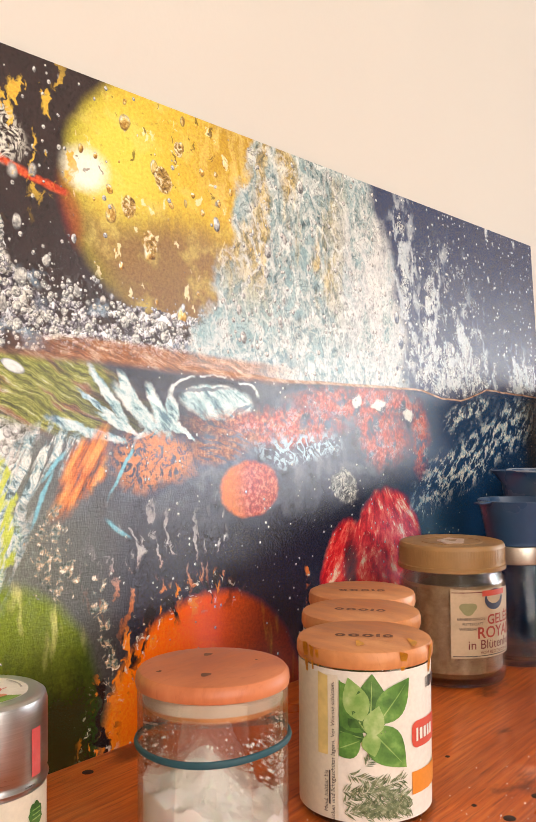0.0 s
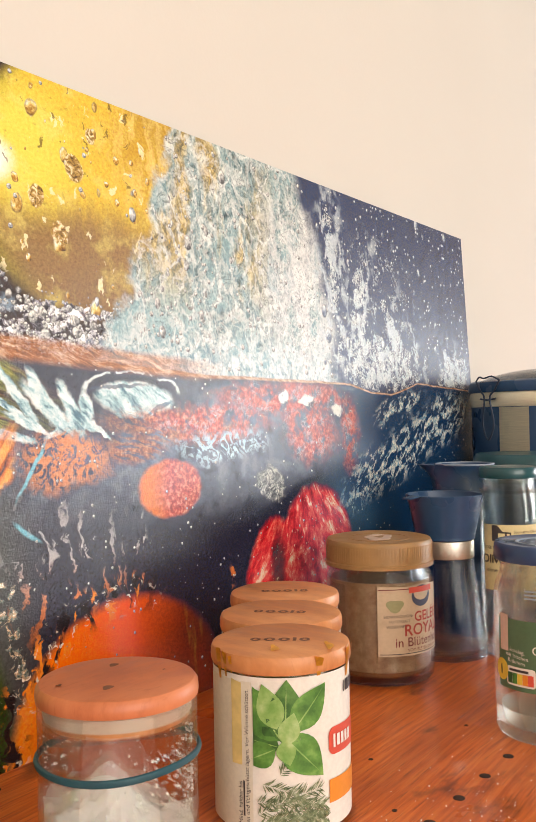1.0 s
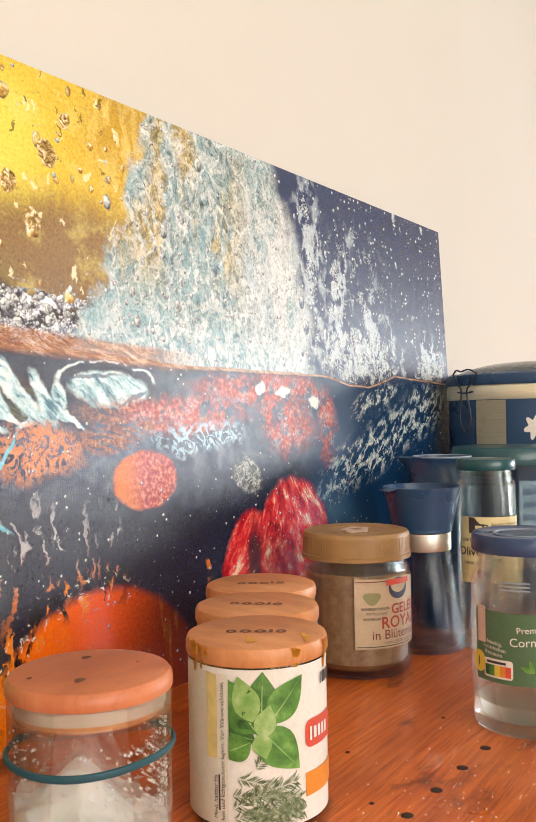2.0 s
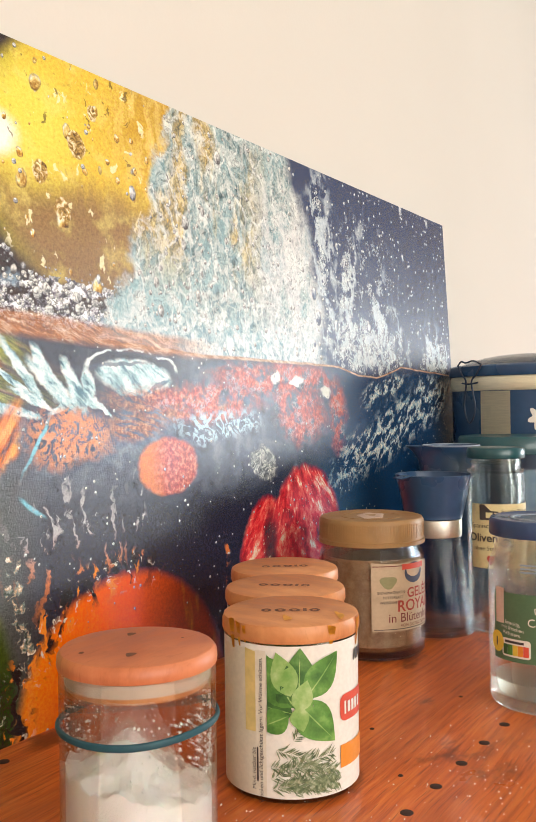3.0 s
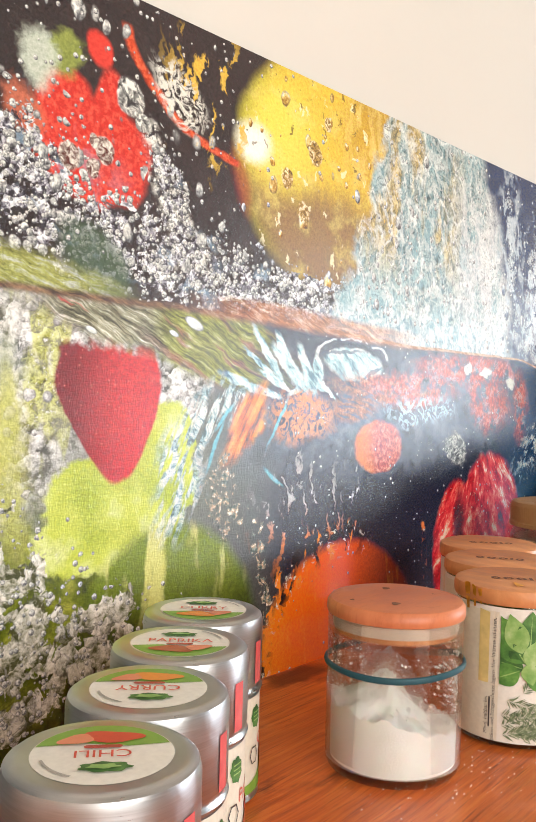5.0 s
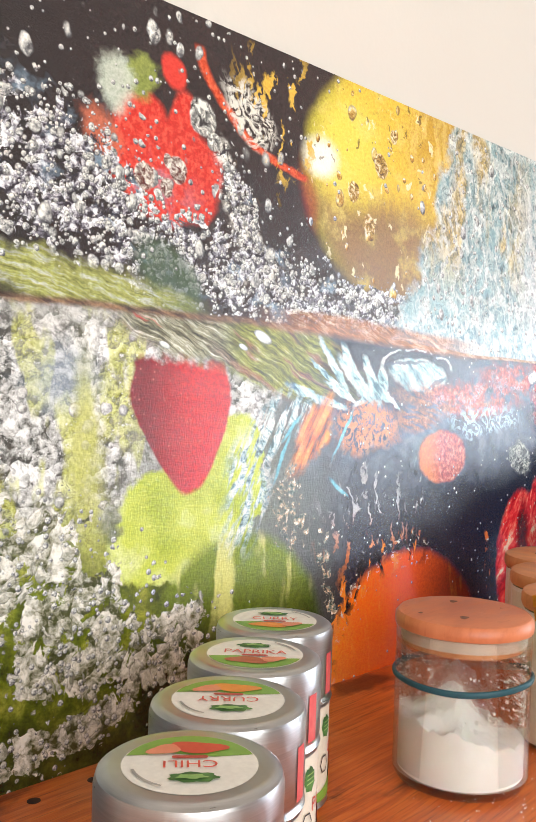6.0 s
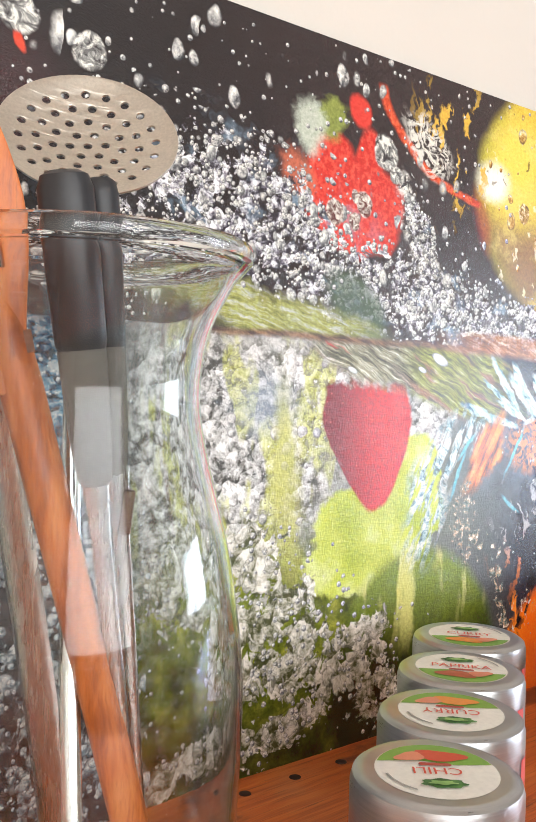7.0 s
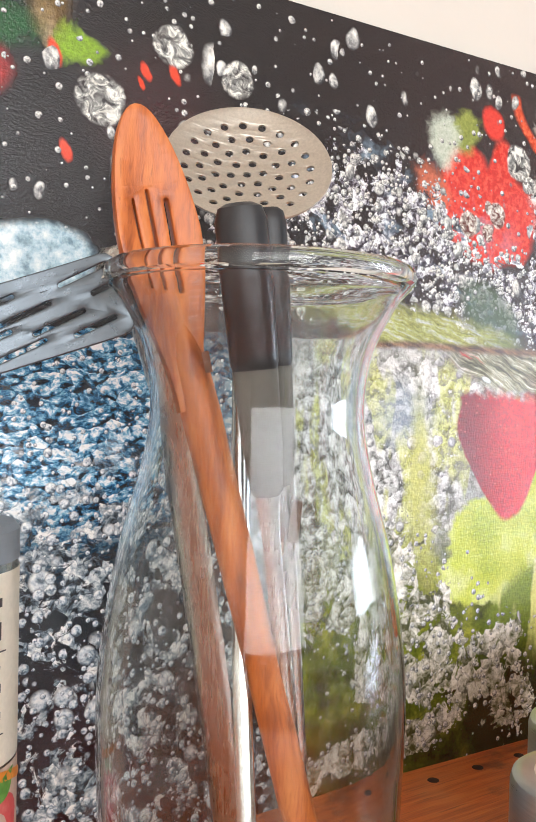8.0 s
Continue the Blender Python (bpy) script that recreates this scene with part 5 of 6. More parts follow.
    for k in range(4):
        part("logo_bars", wrap(plate([rect(-0.0022 + 0.0036 * k, -0.003, 0.0002 + 0.0036 * k, 0.003)]), r, -93, 0.048, 0.0011), M["label_white"], paper)
    part("colour_field", wrap(plate([rect(-0.008, -0.006, 0.022, 0.006)]), r, -93, 0.0225, 0.0008), M["orange"], paper)
    part("brand_bars", wrap(plate([rect(-0.001, -0.003, 0.0, 0.003), rect(0.0015, -0.003, 0.006, 0.003), rect(0.0075, -0.003, 0.012, 0.003)]), r, -84, 0.074, 0.0008), M["ink"], paper)
    if stained:
        # spilt turmeric paste along the lid's edge
        for a, w, z0 in ((-207, 8, 0.0795), (-190, 4, 0.084), (-197, 5, 0.0815), (-118, 8, 0.0835), (-82, 8, 0.0785), (-64, 6, 0.081)):
            bm = sleeve(r + 0.0018, a, a + w, z0, 0.0935, 0.0002, 10, 0.004)
            for v in bm.verts:
                if v.co.z < 0.0875:
                    turn = math.atan2(v.co.y, v.co.x) - radians(a + w / 2)
                    turn = (turn + math.pi) % (2 * math.pi) - math.pi
                    bend = -turn * 0.62 * min(1, (0.0875 - v.co.z) / 0.004)
                    v.co.x, v.co.y = v.co.x * math.cos(bend) - v.co.y * math.sin(bend), v.co.x * math.sin(bend) + v.co.y * math.cos(bend)
                if v.co.z < 0.0845:
                    d = math.hypot(v.co.x, v.co.y)
                    v.co.x, v.co.y = v.co.x * (r + 0.0006) / d, v.co.y * (r + 0.0006) / d
            bmesh.ops.solidify(bm, geom=bm.faces, thickness=0.0005)
            part("yellow_drip", bm, M["turmeric"], lid, "dried yellow drip")
        for x, y, rx, ry in ((-0.020, -0.010, 0.006, 0.0022), (0.0, -0.0315, 0.008, 0.002)):
            part("yellow_smear", raise_to(plate([oval(x, y, rx, ry, 40, 20, 0.25)]), 0.0954), M["turmeric"], lid)
    return jar


herb_jar(pose(0.4218, -0.174, 0), True, "glass herb jar with basil label and stained bamboo lid")
clean_jar = herb_jar(pose(0.4785, -0.1345, 0, 0, 0, -6), False, "glass herb jar with a clean bamboo lid, behind another jar")
copy_thing(clean_jar, pose(0.5345, -0.0985, 0, 0, 0, 4))


# ---- salt jar ----
def salt_jar():
    jar = thing("salt_jar", "glass jar of white salt with wooden lid and teal rubber band", "jar", pose(0.3230, -0.1480, 0) @ Matrix.Diagonal((0.99, 0.99, 1.025, 1)))
    r = 0.0382
    part("glass_body", lathe([(0, 0.001), (r - 0.007, 0.0002), (r - 0.002, 0.0008), (r, 0.004), (r, 0.0825), (r - 0.0008, 0.0834), (r - 0.002, 0.0834), (r - 0.0026, 0.0825), (r - 0.0026, 0.007), (r - 0.006, 0.0048), (0, 0.0042)], 128), M["glass"], jar)
    lid = part("lid", lathe([(0, 0.0836), (r - 0.001, 0.0836), (r + 0.0006, 0.0842), (r + 0.0009, 0.0862), (r + 0.0006, 0.0895), (r - 0.001, 0.0915), (r - 0.004, 0.0922), (0, 0.0923)], 64), M["bamboo_red"], jar, "reddish wooden lid with knots")
    part("lid_plug", lathe([(0, 0.074), (r - 0.0045, 0.074), (r - 0.0036, 0.0748), (r - 0.0036, 0.0835), (0, 0.0835)], 48), M["bamboo"], lid, "paler plug inside the glass")
    part("seal", lathe([(r - 0.0036, 0.0772), (r - 0.0027, 0.0772), (r - 0.0027, 0.0832), (r - 0.0036, 0.0832)], 48, True), M["seal"], lid, "clear silicone seal")
    for x, y, s in ((-0.016, -0.010, 1.0), (0.012, 0.015, 0.9), (-0.026, 0.012, 0.5), (0.02, -0.012, 0.3)):
        part("knot", raise_to(plate([oval(x, y, 0.0034 * s, 0.0024 * s, 20, 18, 0.15)]), 0.0925), M["burnt"], lid)
    part("rubber_band", ring(r + 0.0006, 0.0580, 0.0012, 72, 0.0012, 0.0005), M["teal_rubber"], jar, "teal rubber band")
    bm = bmesh.new()
    # heaped salt, higher on one side
    n, seg = 22, 96
    grid = []
    for i in range(n + 1):
        k = i / n
        row = []
        for j in range(seg):
            a = 2 * math.pi * j / seg
            x, y = (r - 0.003) * k * math.cos(a), (r - 0.003) * k * math.sin(a)
            s, d = x * 0.78 - y * 0.62, x * 0.62 + y * 0.78
            h = 0.0305 - 0.20 * s + 0.020 * math.exp(-((s + 0.003) ** 2 + (d - 0.004) ** 2) / 0.00019)
            h += 0.0045 * noise.noise((x * 95, y * 95, 1.0)) + 0.0022 * noise.noise((x * 330, y * 330, 3.0))
            row.append(bm.verts.new((x, y, h)))
        grid.append(row)
    # the side against the glass
    for drop in (0.0006, 0.4, 1.0):
        row = []
        for j, v in enumerate(grid[n]):
            z = v.co.z - 0.0006 if drop < 0.1 else v.co.z + (0.0054 - v.co.z) * drop
            row.append(bm.verts.new((v.co.x * 1.002, v.co.y * 1.002, z)))
        grid.append(row)
    low = grid[-1]
    for p, q in zip(grid, grid[1:]):
        for j in range(seg):
            bm.faces.new((p[j], p[(j + 1) % seg], q[(j + 1) % seg], q[j]))
    bm.faces.new(low)
    bmesh.ops.remove_doubles(bm, verts=bm.verts, dist=1e-6)
    part("salt_heap", bm, M["salt"], jar, "heap of damp white salt")
    rnd = random.Random(3)
    bm = bmesh.new()
    for _ in range(260):
        a, z = rnd.gauss(-1.4, 0.5) if rnd.random() < 0.6 else rnd.uniform(0, 6.28), rnd.uniform(0.035, 0.068)
        s = rnd.uniform(0.0004, 0.0011)
        bmesh.ops.create_cube(bm, size=s, matrix=pose((r - 0.0031) * math.cos(a), (r - 0.0031) * math.sin(a), z, rnd.uniform(0, 90), rnd.uniform(0, 90), 0))
    part("clinging_grains", bm, M["salt"], jar, "salt grains stuck to the glass", False)


salt_jar()


# ---- honey jar ----
def honey_jar():
    jar = thing("honey_jar", "empty honey jar with brown screw lid and peeling parchment label", "jar", pose(0.6781, -0.096, 0))
    r = 0.0445
    part("glass_body", lathe(smooth_path([(0.0, 0.002), (r - 0.012, 0.0004), (r - 0.004, 0.001), (r - 0.001, 0.004), (r, 0.012), (r, 0.07), (r - 0.0005, 0.084), (r - 0.003, 0.0895), (r - 0.0045, 0.094)], 3) + [(r - 0.007, 0.094), (r - 0.0055, 0.0885), (r - 0.003, 0.08), (r - 0.003, 0.012), (r - 0.008, 0.007), (0, 0.0065)], 64), M["glass"], jar)
    part("honey_film", lathe([(0, 0.0068), (r - 0.008, 0.0073), (r - 0.0031, 0.0125), (r - 0.0031, 0.083), (r - 0.0042, 0.083), (r - 0.0045, 0.021), (0, 0.0185)], 56), M["honey"], jar, "thin crystallised honey film")
    lid = part("lid", lathe([(r - 0.002, 0.0935), (r + 0.0006, 0.0937), (r + 0.0008, 0.097), (r - 0.0001, 0.0975), (r - 0.0001, 0.1125), (r - 0.0014, 0.1148), (r - 0.004, 0.1155), (r - 0.007, 0.1148), (0, 0.1146)], 96), M["honey_lid"], jar, "ribbed gold-brown plastic lid")
    ribs = bmesh.new()
    for k in range(120):
        bmesh.ops.create_cube(ribs, size=1, matrix=Matrix.Rotation(math.tau * k / 120, 4, "Z") @ Matrix.Translation((r - 0.0001, 0, 0.1055)) @ Matrix.Diagonal((0.0003, 0.0012, 0.012, 1)))
    part("ribs", ribs, M["honey_lid"], lid, "fine upright ribs", False)
    part("lid_relief", raise_to(plate([oval(0, 0, 0.026, 0.026, 0, 40), oval(0, 0, 0.024, 0.024, 0, 40)], 0.0006), 0.1148), M["honey_lid"], lid)
    part("lid_mark", raise_to(plate([oval(0, 0, 0.018, 0.011, 25, 30, 0.12, 5), oval(0.004, 0.002, 0.008, 0.005, 25, 20, 0.2)], 0.0004), 0.1149), M["label_pink"], lid, "worn pale mark")
    paper = part("label", sleeve(r, -154, -70, 0.026, 0.081, 0.0004, 48, 0.002), M["parchment"], jar, "stained parchment-coloured label")
    part("label_line", sleeve(r, -153, -112, 0.0785, 0.0792, 0.0008, 20), M["dark_red"], paper)
    part("label_line", sleeve(r, -152, -70, 0.0275, 0.0281, 0.0008, 30), M["ink"], paper)
    for words, size, a, z, mat in (("GELÉE", 0.0112, -95, 0.0560, "brick"), ("ROYALE", 0.0130, -96, 0.0458, "brick"), ("in Blütenhonig", 0.0104, -98, 0.0365, "dark_red"), ("VOM BESTEN DER NATUR", 0.0036, -96, 0.0302, "dark_red"), ("BIENENKÖNIGIN-", 0.0031, -132, 0.0575, "ink"), ("FUTTERSAFT", 0.0031, -131, 0.0535, "ink"), ("WEISELSAFT-", 0.0031, -134, 0.0495, "ink")):
        part("lettering", wrap(lettering(words, size, "CENTER", 0.00018 if mat == "brick" else 0.0), r, a, z, 0.0009), M[mat], paper)
    part("emblem", wrap(plate([oval(0, 0, 0.0105, 0.0085, 0, 26), oval(0, 0.0025, 0.0085, 0.006, 0, 26)]), r, -104, 0.0725, 0.0009), M["ink_blue"], paper)
    part("emblem_ribbon", wrap(plate([rect(-0.013, -0.002, 0.013, 0.0025)]), r, -104, 0.0775, 0.0012), M["red"], paper)
    part("green_patch", wrap(plate([oval(0, 0, 0.007, 0.005, 0, 18, 0.15)]), r, -136, 0.066, 0.0008), M["moss"], paper)


honey_jar()


# ---- spice tins ----
def spice_tin(m, words, turn, fruit, label):
    tin = thing("spice_tin", label, "tin", m, "row of spice tins")
    r = 0.0303
    part("body", lathe([(0, 0.0006), (r - 0.004, 0), (r - 0.001, 0.0004), (r + 0.0004, 0.0018), (r - 0.0004, 0.0032), (r - 0.0004, 0.0555), (0, 0.0555)], 64), M["tin"], tin)
    lid = part("lid", lathe([(r - 0.0008, 0.0552), (r + 0.0008, 0.0552), (r + 0.0011, 0.0562), (r + 0.0002, 0.0578), (r - 0.0001, 0.059), (r + 0.0006, 0.0606), (r + 0.0006, 0.0895), (r - 0.0002, 0.0925), (r - 0.002, 0.0938), (r - 0.0045, 0.0940), (0, 0.0938)], 72), M["tin"], tin, "brushed silver lid")
    paper = part("label", sleeve(r - 0.0004, -212, 120, 0.005, 0.0535, 0.0004, 80), M["label_cream"], tin, "cream paper label with green edge")
    sweep = bmesh.new()
    cols = []
    for a in np.linspace(-200, 100, 70):
        h = 0.019 + 0.009 * math.sin(radians(a * 1.6 + 60))
        cols.append([sweep.verts.new(((r + 0.0003) * math.cos(radians(a)), (r + 0.0003) * math.sin(radians(a)), z)) for z in (0.0052, h)])
    for p, q in zip(cols, cols[1:]):
        sweep.faces.new((p[0], q[0], q[1], p[1]))
    part("green_sweep", sweep, M["label_green"], paper)
    part("fruit_print", wrap(plate([oval(0, 0, 0.010, 0.008, 20, 22, 0.12)]), r, -38, 0.014, 0.0006), M[fruit], paper)
    part("icon", wrap(plate([oval(0, 0, 0.0048, 0.0058, 15, 20, 0.1, 7)]), r, -72, 0.043, 0.0003), M["leaf_dark"], paper)
    for k in range(3):
        part("icon_line", wrap(plate([rect(-0.003, 0.0022 - 0.002 * k, 0.003, 0.0028 - 0.002 * k)]), r, -72, 0.043, 0.0006), M["leaf_light"], paper)
    part("lettering", wrap(lettering(words, 0.0088, "LEFT"), r, -67, 0.030, 0.0003), M["red"], paper)
    part("small_bar", wrap(plate([rect(0, -0.0018, 0.012, 0.0018)]), r, -52, 0.0225, 0.0006), M["red"], paper)
    part("seal_mark", wrap(plate([oval(0, 0, 0.0042, 0.005, 0, 6), oval(0, 0, 0.0034, 0.0042, 0, 6)]), r, -76, 0.024, 0.0006), M["ink"], paper)
    part("price_tab", sleeve(r + 0.0006, -79, -67, 0.0605, 0.0815, 0.0003, 8), M["tab_red"], lid, "faded red paper tab")
    s = part("sticker", raise_to(plate([oval(0, 0, 0.0222, 0.0222, 0, 48)]), 0.0941, turn), M["label_white"], lid, "round white sticker")
    edge = [(0.0217 * math.cos(radians(a)), 0.0217 * math.sin(radians(a))) for a in np.linspace(-164, -16, 26)]
    part("green_field", raise_to(plate([edge + [(0.006, -0.0075), (-0.008, -0.0045)]]), 0.0943, turn), M["label_green"], s)
    part("fruit_print", raise_to(plate([oval(-0.003, -0.0115, 0.0095, 0.0045, -8, 22, 0.15)]), 0.0946, turn), M[fruit], s)
    part("fruit_print", raise_to(plate([oval(0.0085, -0.0095, 0.0058, 0.0036, 20, 22, 0.15)]), 0.0948, turn), M["salmon"], s)
    part("lettering", raise_to(place(lettering(words, 0.0076), Matrix.Translation((0, 0.0012, 0))), 0.0946, turn), M["red"], s)
    part("small_bar", raise_to(plate([slot(0, -0.0040, 0.012, 0.0024)]), 0.0946, turn), M["brick"], s)
    part("icon", raise_to(plate([oval(-0.001, 0.0112, 0.0078, 0.0036, 0, 26, 0.12, 7)]), 0.0946, turn), M["leaf_dark"], s)
    part("icon", raise_to(plate([oval(-0.0005, 0.0114, 0.0048, 0.0016, 0, 20, 0.2, 5)]), 0.0949, turn), M["leaf_light"], s)
    part("small_print", raise_to(plate([[(0.0195 * math.cos(radians(a)), 0.0195 * math.sin(radians(a))) for a in np.linspace(15, 62, 12)] + [(0.0185 * math.cos(radians(a)), 0.0185 * math.sin(radians(a))) for a in np.linspace(62, 15, 12)]]), 0.0946, turn), M["print_grey"], s)
    return tin


for i, (words, turn, fruit) in enumerate((("CHILI", 140, "chilli"), ("CURRY", 131, "orange"), ("PAPRIKA", -43, "paprika"), ("CURRY", -50, "orange"))):
    spice_tin(pose(0.0755 + 0.0497 * i, -0.2 + 0.0355 * i, 0, 0, 0, (0, 5, -4, 3)[i]), words, turn, fruit, "silver spice tin with a round white sticker reading " + words.lower())


# ---- coffee mill ----
def coffee_mill():
    mill = thing("coffee_mill", "hand coffee mill with smoked glass foot and dark blue hopper", "mill", pose(0.768, -0.1157, 0))
    part("glass_foot", lathe(smooth_path([(0.0, 0.0015), (0.033, 0.0005), (0.0355, 0.003), (0.0355, 0.008), (0.031, 0.045), (0.0265, 0.075), (0.0245, 0.088)], 4) + [(0.0225, 0.088), (0.024, 0.075), (0.0285, 0.045), (0.033, 0.009), (0.03, 0.0045), (0, 0.004)], 56), M["smoke_glass"], mill)
    part("steel_collar", lathe([(0.0225, 0.088), (0.0252, 0.0882), (0.0256, 0.0892), (0.0256, 0.1028), (0.0252, 0.1038), (0.0225, 0.104)], 64, True), M["satin_steel"], mill, "brushed steel collar")
    part("hopper", lathe(smooth_path([(0.0, 0.106), (0.024, 0.1042), (0.027, 0.109), (0.031, 0.128), (0.0352, 0.1446)], 4) + [(0.0345, 0.1452), (0.0335, 0.1446), (0.029, 0.128), (0.024, 0.112), (0, 0.11)], 56), M["blue"], mill, "dark blue plastic hopper")
    part("hopper_lip", place(box((-0.012, -0.006, -0.0008), (0.0, 0.006, 0.0008), 0.0006, 1), pose(-0.0325, 0.0125, 0.1448, 0, -8, -22)), M["blue"], mill)


coffee_mill()


# ---- jug behind the mill ----
def jug():
    j = thing("jug", "small dark blue enamel jug with a pouring lip", "jug", pose(0.843, -0.104, 0))
    bm = lathe(smooth_path([(0.0, 0.001), (0.024, 0.0005), (0.0285, 0.006), (0.031, 0.06), (0.0295, 0.12), (0.0265, 0.158), (0.0285, 0.168)], 4) + [(0.0272, 0.1682), (0.0252, 0.158), (0.028, 0.12), (0.029, 0.06), (0.026, 0.009), (0, 0.004)], 56)
    for v in bm.verts:
        a = math.atan2(v.co.y, v.co.x) - radians(118)
        k = max(0.0, math.cos(a)) ** 14 * max(0.0, (v.co.z - 0.145) / 0.023)
        v.co.x *= 1 + 0.62 * k
        v.co.y *= 1 + 0.62 * k
    part("body", bm, M["blue"], j)
    part("rim_line", ring(0.0282, 0.1682, 0.0006, 56), M["grey_blue"], j)


jug()


# ---- olive jar ----
def olive_jar():
    jar = thing("olive_jar", "empty olive jar with teal lid and yellow paper label", "jar", pose(0.801, -0.164, 0))
    r = 0.0262
    part("glass_body", lathe(smooth_path([(0.0, 0.002), (r - 0.006, 0.0004), (r - 0.001, 0.003), (r, 0.01), (r, 0.137), (r - 0.0015, 0.146), (r - 0.004, 0.152), (r - 0.0045, 0.159)], 3) + [(r - 0.0065, 0.159), (r - 0.006, 0.152), (r - 0.0026, 0.136), (r - 0.0026, 0.011), (0, 0.006)], 48), M["frosted_glass"], jar)
    part("thread", ring(r - 0.0035, 0.1555, 0.0008, 48), M["frosted_glass"], jar)
    part("lid", lathe([(r - 0.003, 0.1592), (r - 0.0002, 0.1592), (r + 0.0003, 0.1602), (r + 0.0001, 0.1675), (r - 0.001, 0.169), (r - 0.003, 0.1692), (r - 0.005, 0.1684), (0, 0.1682)], 56), M["teal"], jar, "teal metal twist lid")
    paper = part("label", sleeve(r, -215, -60, 0.06, 0.1185, 0.0004, 48), M["label_yellow"], jar, "pale yellow paper label")
    f = -146
    part("band", wrap(plate([[(-0.022, -0.005), (-0.005, -0.005), (-0.005, 0.003), (-0.012, 0.0035), (-0.017, 0.009), (-0.022, 0.009)]]), r, f, 0.109, 0.0008), M["ink"], paper)
    part("band_mark", wrap(plate([rect(-0.0085, -0.003, -0.006, 0.002), rect(-0.016, -0.003, -0.010, 0.002)]), r, f, 0.109, 0.0011), M["label_yellow"], paper)
    part("lettering", wrap(lettering("Spanische Oliven grün,\nohne Stein", 0.0036, "LEFT"), r, f - 6, 0.1105, 0.0008), M["ink"], paper)
    part("lettering", wrap(lettering("Spanische", 0.0062, "RIGHT"), r, f - 16, 0.0985, 0.0008), M["ink"], paper)
    part("lettering", wrap(lettering("Oliven", 0.0105, "RIGHT", 0.0002), r, f - 12, 0.0875, 0.0008), M["ink"], paper)
    part("lettering", wrap(lettering("ohne Stein", 0.0055, "RIGHT"), r, f - 10, 0.078, 0.0008), M["ink"], paper)
    for k, (w, n) in enumerate(((0.008, 0.0995), (0.010, 0.0935), (0.006, 0.0865), (0.011, 0.0805))):
        part("small_print", wrap(plate([rect(0, -0.001, w, 0.001)]), r, f - 4, n, 0.0008), M["ink"], paper)
    for a, mat in ((f - 26, "brick"), (f - 13, "teal")):
        part("heart_mark", wrap(plate([[(0, -0.006), (0.0035, 0.0), (0.0028, 0.0035), (0.0, 0.0026), (-0.0028, 0.0035), (-0.0035, 0.0)]]), r, a, 0.0685, 0.0008), M[mat], paper)


olive_jar()


